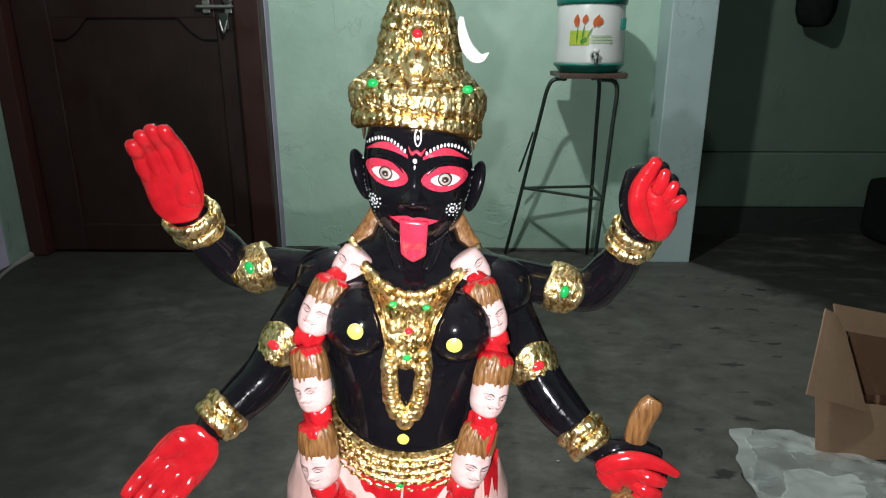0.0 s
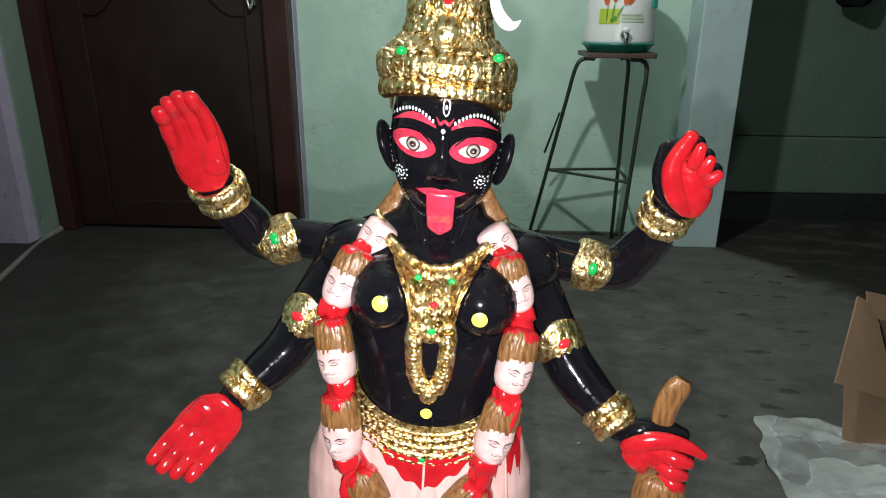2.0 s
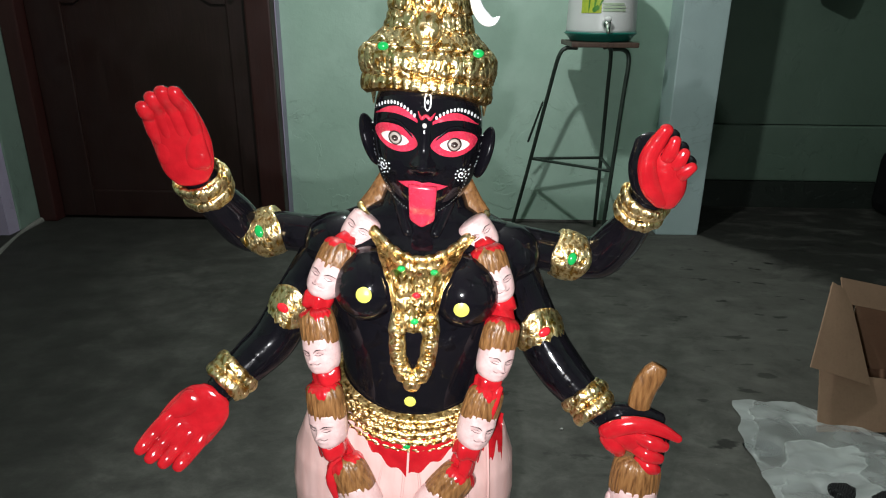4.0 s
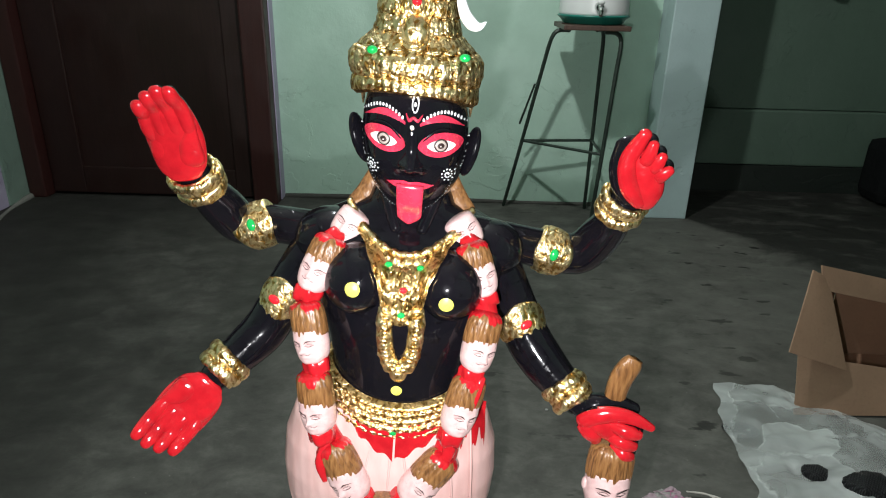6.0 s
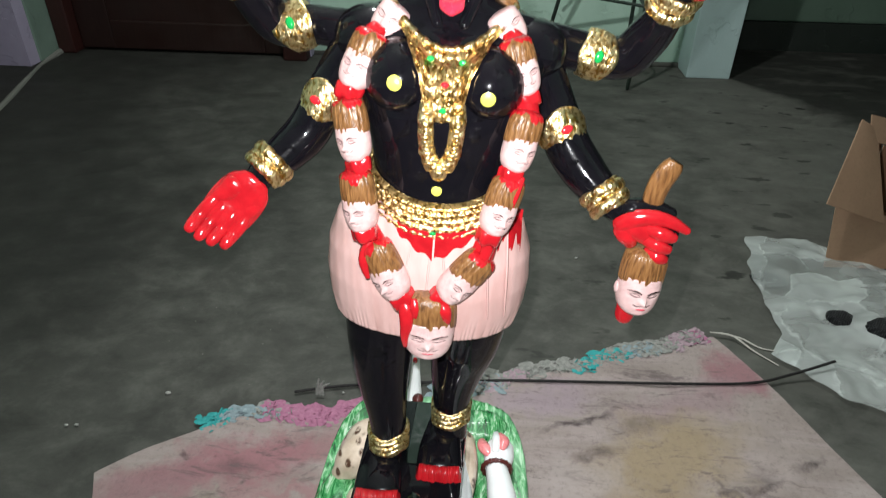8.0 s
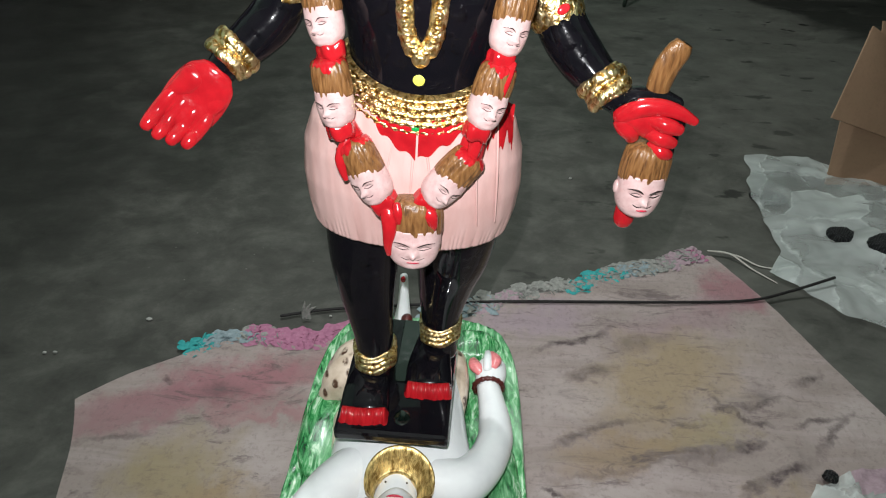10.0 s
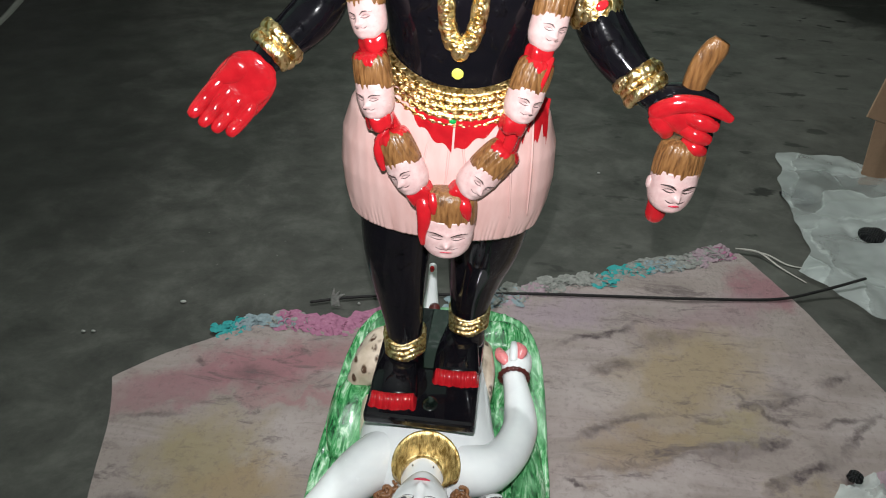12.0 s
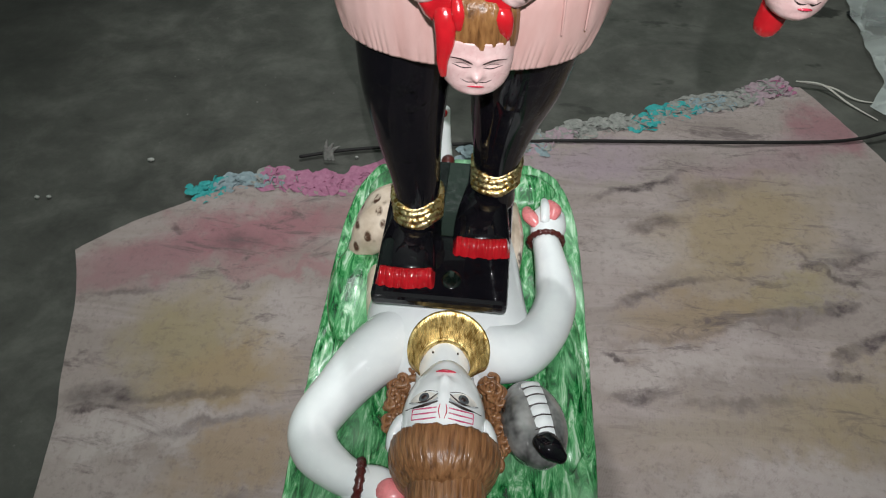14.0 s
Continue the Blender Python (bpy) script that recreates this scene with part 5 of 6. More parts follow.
    for z, r in ((-0.38, 0.22), (-0.44, 0.32), (-0.52, 0.37), (-0.62, 0.37), (-0.76, 0.36), (-0.86, 0.34), (-0.92, 0.20)):
        rings.append([at(r * (1 + 0.08 * math.sin(5 * t + seed) + 0.06 * abs(math.sin(8 * t))) * math.cos(t), 0.95 * r * (1 + 0.08 * math.sin(5 * t + seed)) * math.sin(t), z + 0.05 * math.sin(4 * t + seed)) for t in [2 * math.pi * j / 40 for j in range(40)]])
    if neck:
        b.grid(rings, RED)
        # red paint run down over the crown of the hair
        rings = []
        for q in range(7):
            ring = []
            for k in range(108):
                t = 2 * math.pi * k / 108
                rib = 1 + 0.05 * abs(math.sin(9 * t + 0.3 * seed)) ** 0.6
                edge = 0.98 - 0.09 * math.sin(3 * t + 1.7 * seed) - 0.05 * math.sin(7 * t + seed) - 0.05 * abs(math.sin(9 * t + 0.3 * seed))
                z = 1.12 + (edge - 1.12) * q / 6
                r = float(np.interp(z, (0.5, 0.75, 0.92, 1.02, 1.08, 1.12), (0.512, 0.504, 0.476, 0.418, 0.30, 0.1)))
                ring.append(at(r * (1 - 0.18 * (tall < 1)) * rib * math.cos(t), 0.87 * r * rib * math.sin(t), 0.3 + (z - 0.3) * lift))
            rings.append(ring)
        if tall == 1.0:
            b.grid(rings, RED, True, False)
    # inked brows, closed lids, moustache and mouth
    line = lambda pts, r, mat: b.sweep([(*at(x, face_y(x, z) - 0.008, z), k * r * w * (1.4 if ears else 0.9)) for x, z, k in pts], mat, 6, 0.6, tuple(up), 4)
    for s in (-1, 1):
        line([(0.07 * s, 0.09, 0.6), (0.20 * s, 0.165, 1.3), (0.38 * s, 0.14, 0.5)], 0.013, INK)
        line([(0.08 * s, 0.03, 0.5), (0.19 * s, 0.0, 1.0), (0.33 * s, 0.045, 0.5)], 0.012, INK)
        line([(0.10 * s, 0.045, 0.4), (0.19 * s, 0.075, 0.8), (0.30 * s, 0.055, 0.4)], 0.008, INK)
        line([(0.03 * s, -0.215, 0.5), (0.12 * s, -0.235, 1.0), (0.21 * s, -0.19, 0.4)], 0.010, INK)
    if not neck:
        line([(-0.11, -0.31, 0.5), (-0.04, -0.295, 1.0), (0.04, -0.295, 1.0), (0.11, -0.31, 0.5)], 0.016, ROSE)


def drip(b, pts, r, mat=RED):
    b.sweep([(*p, r * k) for p, k in pts], mat, 10, 0.5, (1, 0, 0), 4)


def face_depth(x, z):
    """Front of the black face, in the figure's own coordinates about the head's axis."""
    dx, dz = x, z - 0.806
    rx = 0.0476 if dz > 0 else 0.0476 - 0.0060 * (dz / 0.065) ** 2
    q = max(0.012, 1 - (abs(dx) / rx) ** 2.3 - (abs(dz) / (0.068 if dz > 0 else 0.074)) ** 2.3)
    y = 0.611 - 0.054 * q ** 0.46
    g = lambda a, b, c, d: math.exp(-((dx - a) / c) ** 2 - ((dz - b) / d) ** 2)
    y -= 0.0085 * math.exp(-(dx / 0.0050) ** 2) * (1 if -0.016 < dz < 0.016 else math.exp(-((abs(dz) - 0.016) / 0.006) ** 2))
    y -= 0.0115 * g(0, -0.0185, 0.0065, 0.0068) + 0.0065 * (g(-0.0085, -0.0205, 0.0042, 0.0042) + g(0.0085, -0.0205, 0.0042, 0.0042))
    y -= 0.0020 * (g(-0.022, 0.020, 0.016, 0.005) + g(0.022, 0.020, 0.016, 0.005))
    y += 0.0034 * (g(-0.0235, 0.001, 0.015, 0.008) + g(0.0235, 0.001, 0.015, 0.008))
    y -= 0.0030 * (g(-0.030, -0.020, 0.010, 0.010) + g(0.030, -0.020, 0.010, 0.010))
    y -= 0.0022 * g(0, -0.034, 0.014, 0.006) + 0.003 * g(0, -0.060, 0.014, 0.010)
    return y


def standing_figure(b):
    # trunk and bust
    turned_body(b, TORSO, BLACK)
    for c, r in BUST:
        b.ball(lean(*c), r, BLACK, None, 32, 20)
    dot(b, -0.0425, 0.6835, 0.0066, YELLOW, front)
    dot(b, 0.0385, 0.6765, 0.0066, YELLOW, front)
    dot(b, -0.001, 0.580, 0.0052, YELLOW, front)
    # shoulders that carry two pairs of arms
    for s in (-1, 1):
        b.ball(lean(0.074 * s, 0.606, 0.700), (0.036, 0.032, 0.029), BLACK, None, 24, 16)
    for rows in (ARM_UL, ARM_UR, ARM_LL, ARM_LR):
        b.sweep(rows, BLACK, 26, 1.0, (0.3, 1, 0.2), 7)
    open_hand(b, (-0.2025, 0.585, 0.771), (-0.0085, -0.024, 0.073), (0.034, 0.001, 0.006), 0.085, 0.0470, 1, -0.10)
    open_hand(b, (-0.190, 0.541, 0.578), (-0.045, -0.034, -0.047), (0.030, 0.0, -0.026), 0.076, 0.0490, -1, 0.04)
    curled_hand(b)
    gripping_hand(b)
    for rows in (RING_UL, RING_UR, RING_LL, RING_LR):
        hoop(b, rows)
    cuff(b, (-0.1530, 0.625, 0.706), (1, 0, 0.42), 0.0226, 0.041, 0.30, GREEN_GEM, (-0.1, -1, 0.35))
    cuff(b, (0.132, 0.627, 0.687), (1, 0, -0.30), 0.0230, 0.038, 0.30, GREEN_GEM, (0.25, -1, 0.15))
    cuff(b, (-0.126, 0.595, 0.643), (0.55, 0.2, 1), 0.0225, 0.034, 0.60, RED_GEM, (-0.35, -1, 0.05))
    cuff(b, (0.104, 0.602, 0.621), (-0.62, 0.2, 1), 0.0245, 0.034, 0.60, RED_GEM, (0.35, -1, 0.05))
    # the haft in the lower hand
    b.sweep([(0.193, 0.545, 0.566, 0.0095), (0.194, 0.545, 0.580, 0.0102), (0.1975, 0.545, 0.595, 0.0110), (0.2035, 0.545, 0.608, 0.0105), (0.207, 0.545, 0.615, 0.0075)], HAIR, 20, 0.6, (1, 0, 0), 5, False, lambda w, t: 0.05 * abs(math.sin(4 * w)))
    # head
    rings = []
    for i in range(41):
        dz = -0.0732 + 0.134 * i / 40
        z = 0.806 + dz
        rx = 0.0476 if dz > 0 else 0.0476 - 0.0060 * (dz / 0.065) ** 2
        half = rx * max(0.03, 1 - (abs(dz) / (0.068 if dz > 0 else 0.074)) ** 2.3) ** 0.44
        ring = []
        for j in range(64):
            w = 2 * math.pi * j / 64
            x = half * math.cos(w)
            if math.sin(w) < 0:
                edge = face_depth(half * 0.999, z)
                y = edge + (face_depth(x, z) - edge)
                y = 0.611 + (y - 0.611) * min(1, abs(math.sin(w)) * 6)
            else:
                y = 0.611 + 0.052 * math.sin(w) * max(0.05, 1 - (abs(dz) / 0.076) ** 2.4) ** 0.5
            ring.append(lean(x, y, z))
        rings.append(ring)
    b.grid(rings, BLACK)
    for s in (-1, 1):
        turn = Matrix.Rotation(radians(16 * s), 3, "Y") @ Matrix.Rotation(radians(24 * s), 3, "Z")
        b.ball(lean(0.0505 * s, 0.614, 0.793), (0.0060, 0.012, 0.024), BLACK, turn, 18, 14)
        # gold strip in front of the ear
        b.sweep([(*lean(0.0478 * s, 0.598, 0.848), 0.0050), (*lean(0.0474 * s, 0.602, 0.837), 0.0036), (*lean(0.0474 * s, 0.605, 0.827), 0.0014)], GOLD, 8, 0.6, (0, 1, 0), 5)
        # eyes: rose lids, pale ball, grey iris, dark pupil
        t = 0.10 * s
        skin_patch(b, oval(0.0242 * s, 0.8072, 0.0190, 0.0104, t, 0.85), ROSE, face_depth, 0.0010)
        skin_patch(b, oval(0.0246 * s, 0.8062, 0.0120, 0.0050, t * 0.5, 0.75), CREAM, face_depth, 0.0020)
        dot(b, 0.0242 * s, 0.8068, 0.0060, INK, face_depth, 0.0024, 0.95)
        dot(b, 0.0242 * s, 0.8068, 0.0050, GREY, face_depth, 0.0029, 0.95)
        dot(b, 0.0242 * s, 0.8068, 0.0034, INK, face_depth, 0.0035, 0.95)
        # small highlight painted on the pupil
        dot(b, 0.0242 * s, 0.8066, 0.0009, CREAM, face_depth, 0.0043)
        # lid line, brow and its row of white dots
        stroke(b, [(0.0085 * s, 0.8090, 0.5), (0.020 * s, 0.8190, 1), (0.031 * s, 0.8195, 1), (0.0435 * s, 0.8120, 0.4)], 0.0016, BLACK, face_depth)
        skin_patch(b, lambda u, s=s: ((0.006 + 0.037 * u) * s, 0.8190 + 0.0150 * math.sin(2.2 * u + 0.25) * 0.62 - 0.004 * u + 0.0005, 0.8190 + 0.0150 * math.sin(2.2 * u + 0.25) * 0.62 - 0.004 * u + 0.0012 + 0.0048 * math.sin(math.pi * min(1, 0.12 + u * 0.9))), ROSE, face_depth, 0.0010)
        for k in range(14):
            u = 0.02 + k / 13.5
            x = (0.008 + 0.038 * u) * s
            z = 0.8190 + 0.0150 * math.sin(2.2 * u + 0.25) * 0.62 - 0.004 * u + 0.0012 + 0.0048 * math.sin(math.pi * min(1, 0.12 + u * 0.9)) + 0.0024
            dot(b, x, z, 0.0010 if k < 12 else 0.0007, WHITE, face_depth, 0.0010, 1.5)
        # dotted spiral on the cheek
        for k in range(22):
            a = k * 0.62
            r = 0.0008 + 0.00033 * k
            dot(b, 0.0330 * s - 0.0015 + r * math.cos(a) * 0.85, 0.7815 + r * math.sin(a), 0.00080, WHITE, face_depth, 0.0009)
        for k in range(7):
            u = k / 6
            dot(b, (0.0425 + 0.0055 * u) * s, 0.786 + 0.020 * u * u + 0.004 * u, 0.0006, WHITE, face_depth, 0.0009)
    # a fine row of white dots along the jaw, ear to ear
    for k in range(49):
        a = math.pi * (1.02 + 0.96 * k / 48)
        x, z = 0.0385 * math.cos(a), 0.792 + 0.0515 * math.sin(a)
        if abs(x) > 0.013:
            dot(b, x, z, 0.00032, WHITE, face_depth, 0.0005)
    # third eye and mark
    skin_patch(b, oval(0.0012, 0.8390, 0.0030, 0.0075), WHITE, face_depth, 0.0010, 10, 8)
    skin_patch(b, oval(0.0012, 0.8385, 0.0020, 0.0058), BLACK, face_depth, 0.0016, 10, 8)
    dot(b, 0.0012, 0.8385, 0.0013, WHITE, face_depth, 0.0022, 1.4)
    stroke(b, [(0.0012, 0.845, 1), (0.003, 0.848, 0.8), (0.0005, 0.8505, 0.5)], 0.0008, WHITE, face_depth)
    stroke(b, [(-0.006, 0.8305, 0.4), (-0.003, 0.826, 1), (0.0005, 0.828, 1), (0.004, 0.826, 1), (0.0075, 0.8305, 0.4)], 0.0017, ROSE, face_depth)
    dot(b, 0.0, 0.8215, 0.0019, CREAM, face_depth, 0.0012)
    dot(b, 0.0, 0.8165, 0.0008, WHITE, face_depth, 0.001, 2.0)
    # lips and the long tongue
    skin_patch(b, lambda u: (-0.0205 + 0.041 * u, 0.7680 - 0.0040 * math.sin(math.pi * u) + 0.0025 * abs(2 * u - 1), 0.7700 + 0.0048 * math.sin(math.pi * u) - 0.0012 * math.exp(-((u - 0.5) / 0.08) ** 2) + 0.0008 * abs(2 * u - 1)), ROSE, face_depth, lambda u, v: 0.0028 * math.sin(math.pi * u) ** 0.5 + 0.0004)
    rows = []
    for i in range(15):
        v = i / 14
        z = 0.7715 - 0.0375 * v
        half = 0.0118 * (1 - 0.10 * v) * (1 - max(0, (v - 0.8) / 0.2) ** 2.5 * 0.75)
        y0 = face_depth(0, max(z, 0.746)) - 0.0035 - 0.004 * math.sin(math.pi * min(1, v * 1.1)) - 0.004 * v
        rows.append([lean(0.0005 + half * math.cos(w), y0 + 0.0042 * math.sin(w) - 0.0008 * abs(math.cos(w)), z) for w in [2 * math.pi * j / 24 for j in range(24)]])
    b.grid(rows, ROSE)
    # collar-bone shine: neck tendons
    for s in (-1, 1):
        b.sweep([(*lean(0.026 * s, 0.598, 0.775), 0.007), (*lean(0.020 * s, 0.592, 0.745), 0.007), (*lean(0.012 * s, 0.580, 0.722), 0.006)], BLACK, 12, 1, (1, 0, 0), 4)


def gold_dress(b):
    # crown: a flared band of tall petals, then tiers of engraved leaves
    prof = [(0.8445, 0.0515), (0.846, 0.0548), (0.850, 0.0552), (0.8545, 0.0546), (0.857, 0.0540), (0.863, 0.0556), (0.871, 0.0556), (0.8765, 0.0522), (0.8815, 0.0468), (0.887, 0.0404), (0.893, 0.0356), (0.8985, 0.0336), (0.910, 0.0326),
            (0.9215, 0.0302), (0.935, 0.0258), (0.9465, 0.0205), (0.955, 0.0150), (0.962, 0.0090), (0.967, 0.003)]
    cx = -0.0025
    zs = np.interp(np.linspace(0, len(prof) - 1, 190), range(len(prof)), [p[0] for p in prof])

    def petal(w, z, r):
        """Where a point of the crown lies on its leaf: how far from the leaf's middle, and the leaf's height."""
        turn = w / (2 * math.pi) + 0.010 * noise.noise((math.cos(w) * 5, math.sin(w) * 5, z * 70))
        a = (w - 1.5 * math.pi) * r
        if abs(a) < 0.011 and 0.880 < z < 0.925:
            u, v, high = a / 0.011, ((z - 0.880) % 0.0225) / 0.01125 - 1, 0.0044
        elif z < 0.856:
            u, v, high = (turn * 46) % 1 * 2 - 1, (z - 0.851) / 0.0048, 0.0014
        elif z < 0.8785:
            u, v, high = (turn * 26) % 1 * 2 - 1, (z - 0.8672) / 0.0114, 0.0032
        elif z < 0.8915:
            u, v, high = (turn * 20 + 0.5) % 1 * 2 - 1, (z - 0.885) / 0.0068, 0.0026
        else:
            row = (z - 0.8915) / 0.0135
            u, v, high = (turn * 14 + 0.5 * (int(row) % 2)) % 1 * 2 - 1, (row % 1) * 2 - 1, 0.0028
        return abs(u) ** 2.4 + abs(v) ** 2.8, high

    rings, mats = [], []
    for i, z in enumerate(zs):
        r = float(np.interp(z, [p[0] for p in prof], [p[1] for p in prof]))
        ring = []
        for j in range(300):
            w = 2 * math.pi * j / 300
            q, high = petal(w, z, r)
            d = -0.25 * high if q >= 1 else high * (1 - q) ** 0.22 - (0.45 * high if 0.40 < q < 0.52 else 0)
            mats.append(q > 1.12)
            d += 0.0007 * noise.noise((math.cos(w) * 11, math.sin(w) * 11, z * 240)) + 0.0005 * noise.noise((math.cos(w) * 26, math.sin(w) * 26, z * 560))
            k = r + d
            droop = 0.010 * abs(math.cos(w)) ** 3 * max(0, 1 - (z - 0.8445) / 0.02)
            ring.append(lean(cx + k * math.cos(w), 0.609 + 0.95 * k * math.sin(w), z - droop))
        rings.append(ring)
    # gaps between the leaves take the darker foil as painted shade
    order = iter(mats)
    b.grid(rings, lambda c, n: GROOVE_GOLD if next(order) else GOLD)
    for s in (-1, 1):
        b.ball(lean(cx + (0.041 if s > 0 else -0.033), 0.5655 if s > 0 else 0.5612, 0.8780), (0.0046, 0.003, 0.0034), GREEN_GEM, None, 14, 8)
    b.ball(lean(cx, 0.5705, 0.9170), (0.0042, 0.004, 0.0040), RED_GEM, None, 14, 8)
    # smooth pressed plates up the middle of the front
    b.ball(lean(cx, 0.5585, 0.8665), (0.0085, 0.0045, 0.0115), GOLD, None, 24, 14)
    b.ball(lean(cx, 0.5715, 0.8950), (0.0095, 0.0055, 0.0130), GOLD, Matrix.Rotation(radians(-16), 3, "X"), 24, 14)
    b.ball(lean(cx, 0.5760, 0.9150), (0.0070, 0.0045, 0.0085), GOLD, Matrix.Rotation(radians(-6), 3, "X"), 24, 14)
    # the white crescent beside the crown
    b.sweep([(0.0362, 0.580, 0.9285, 0.0022), (0.0368, 0.579, 0.920, 0.0036), (0.0405, 0.578, 0.908, 0.0048), (0.0465, 0.577, 0.9005, 0.0050), (0.0525, 0.576, 0.8990, 0.0032), (0.0575, 0.576, 0.9025, 0.0006)], WHITE, 14, 0.6, (0.7, 0, 0.7), 5)

    # bib necklace
    def bib(u):
        x = -0.056 + 0.112 * u
        a = abs(x)
        hi = 0.7075 + 0.026 * (a / 0.05) ** 2.0
        lo = float(np.interp(a, [0, 0.013, 0.018, 0.0225, 0.031, 0.044, 0.056], [0.650, 0.652, 0.663, 0.690, 0.7065, 0.719, 0.731]))
        return x, min(lo, hi - 0.004), hi

    def bead(u, v):
        return 0.0030 + 0.0024 * math.sin(math.pi * v) + 0.0026 * abs(math.sin(u * 40)) * abs(math.sin(v * 11)) + 0.0022 * noise.noise((u * 34, v * 16, 1)) + 0.0012 * noise.noise((u * 80, v * 36, 1))

    skin_patch(b, bib, DARK_GOLD, lambda x, z: min(front(x * 0.7, z), front(x, z)) - 0.001, bead, 90, 36)
    edge = [(-0.056 + 0.112 * k / 16) for k in range(17)]
    b.sweep([(*lean(x, front(x * 0.7, bib((x + 0.056) / 0.112)[2]) - 0.005, bib((x + 0.056) / 0.112)[2] - 0.001), 0.0035) for x in edge], GOLD, 10, 1, (0, 0, 1), 4, True, lambda w, t: 0.16 * math.sin(80 * t))
    for x, z, g in ((-0.014, 0.7005, GREEN_GEM), (0.014, 0.6995, GREEN_GEM), (0.0005, 0.6835, RED_GEM), (0.0, 0.662, GREEN_GEM)):
        b.ball(lean(x, front(x * 0.7, z) - 0.0075, z), (0.0036, 0.0025, 0.0028), g, None, 12, 8)
    # the long looped pendant
    for s in (-1, 1):
        pts = [(0.0135 * s, 0.664, 1.0), (0.0142 * s, 0.650, 1.05), (0.0132 * s, 0.633, 1.0), (0.0112 * s, 0.620, 1.05), (0.0065 * s, 0.609, 1.1), (0.0, 0.6035, 1.0)]
        b.sweep([(*lean(x, front(x, z) - 0.0035, z), 0.0072 * k) for x, z, k in pts], GOLD, 16, 0.75, (1, 0, 0), 8, True, lambda w, t: 0.14 * math.sin(60 * t) * abs(math.sin(2 * w)) + 0.05 * math.sin(37 * t))
    b.ball(lean(0, front(0, 0.601) - 0.004, 0.6005), (0.008, 0.006, 0.0078), GOLD, None, 16, 10)

    # belt of pressed rows
    rings = []
    for i in range(29):
        v = i / 28
        ring = []
        for j in range(160):
            w = 2 * math.pi * j / 160
            fr = max(0, -math.sin(w)) ** 2
            top, low = 0.588 - 0.021 * fr, 0.562 - 0.032 * fr
            z = low + (top - low) * v
            rx, ry, cy = section(TORSO, z)
            row = v * 5
            out = 0.0042 + 0.0028 * abs(math.sin(math.pi * row)) + 0.0014 * abs(math.sin(30 * w + 1.5 * int(row))) + 0.001 * noise.noise((math.cos(w) * 20, math.sin(w) * 20, z * 300))
            out *= min(1, 8 * min(v, 1 - v) + 0.2)
            c, s = math.cos(w), math.sin(w)
            k = (abs(c) ** 2.3 + abs(s) ** 2.3) ** (-1 / 2.3)
            ring.append(lean((rx + out) * k * c, cy + (ry + out) * k * s, z))
        rings.append(ring)
    b.grid(rings, DARK_GOLD, True, False)
    for row in range(5):
        v = (row + 0.5) / 5.8
        for k in range(34):
            w = math.pi * (0.90 + 1.20 * (k + 0.5 * (row % 2) + 0.3 * noise.noise((k * 1.7, row * 3.1, 0))) / 34)
            fr = max(0, -math.sin(w)) ** 2
            z = 0.562 - 0.032 * fr + 0.026 * v + 0.011 * fr * v
            rx, ry, cy = section(TORSO, z)
            c, s = math.cos(w), math.sin(w)
            q = (abs(c) ** 2.3 + abs(s) ** 2.3) ** (-1 / 2.3)
            b.ball(lean((rx + 0.0062) * q * c, cy + (ry + 0.0062) * q * s, z), (0.0036, 0.0022, 0.0016), GOLD, Matrix.Rotation(0.5 * noise.noise((k * 2.3, row * 1.9, 5)), 3, "Y"), 8, 6)
    for s in (-1, 1):
        for k in range(15):
            u = k / 14
            x = float(np.interp(u, (0, 0.2, 0.5, 0.75, 0.9, 1), (0.0135, 0.0142, 0.0132, 0.0112, 0.0065, 0.001))) * s
            z = float(np.interp(u, (0, 0.2, 0.5, 0.75, 0.9, 1), (0.664, 0.650, 0.633, 0.620, 0.609, 0.6035)))
            b.ball(lean(x, front(x, z) - 0.0082, z), (0.0040, 0.0026, 0.0022), GOLD, Matrix.Rotation(radians(18 * s * (k % 3 - 1)), 3, "Y"), 10, 6)
    b.ball(lean(-0.002, front(0, 0.541) - 0.006, 0.5375), (0.004, 0.003, 0.003), GREEN_GEM, None, 12, 8)


def skirt(b):
    def pleats(w, z):
        low = max(0, (0.545 - z) / 0.15)
        return 0.0015 * low * math.sin(26 * w + 2 * math.sin(3 * w)) + 0.006 * math.sin(5 * w + 0.6) * low + 0.022 * max(0, min(1, (0.424 - z + 0.008 * math.sin(11 * w)) / 0.026)) * (abs(math.sin(44 * w + 2.5 * math.sin(5 * w) + 1.5 * math.sin(17 * w))) ** 0.35 - 0.9)

    turned_body(b, SKIRT, CLOTH, 640, 7, pleats, 2.15, -0.008)
    # middle fold
    f = lambda x, z: front(x, z, SKIRT)
    for x0, x1 in ((-0.002, -0.006), (0.006, 0.020), (-0.020, -0.034), (-0.048, -0.062), (0.050, 0.062), (0.072, 0.080)):
        b.sweep([(*lean(x0, f(x0, 0.535) - 0.0002, 0.535), 0.0008), (*lean((x0 + x1) / 2, f((x0 + x1) / 2, 0.49) + 0.0002, 0.49), 0.0013), (*lean(x1, f(x1, 0.43) + 0.0010, 0.43), 0.0008)], CLOTH, 8, 1, (1, 0, 0), 5)
    # painted red yoke under the belt, pointed, split in the middle
    for s in (-1, 1):
        def yoke(u, s=s):
            x = (0.001 + 0.062 * u) * s
            hi = 0.546 + 0.016 * u * u
            lo = 0.509 + 0.014 * math.sin(2.2 * u) + 0.030 * u * u + 0.0025 * math.sin(22 * u + s)
            return x, lo, hi
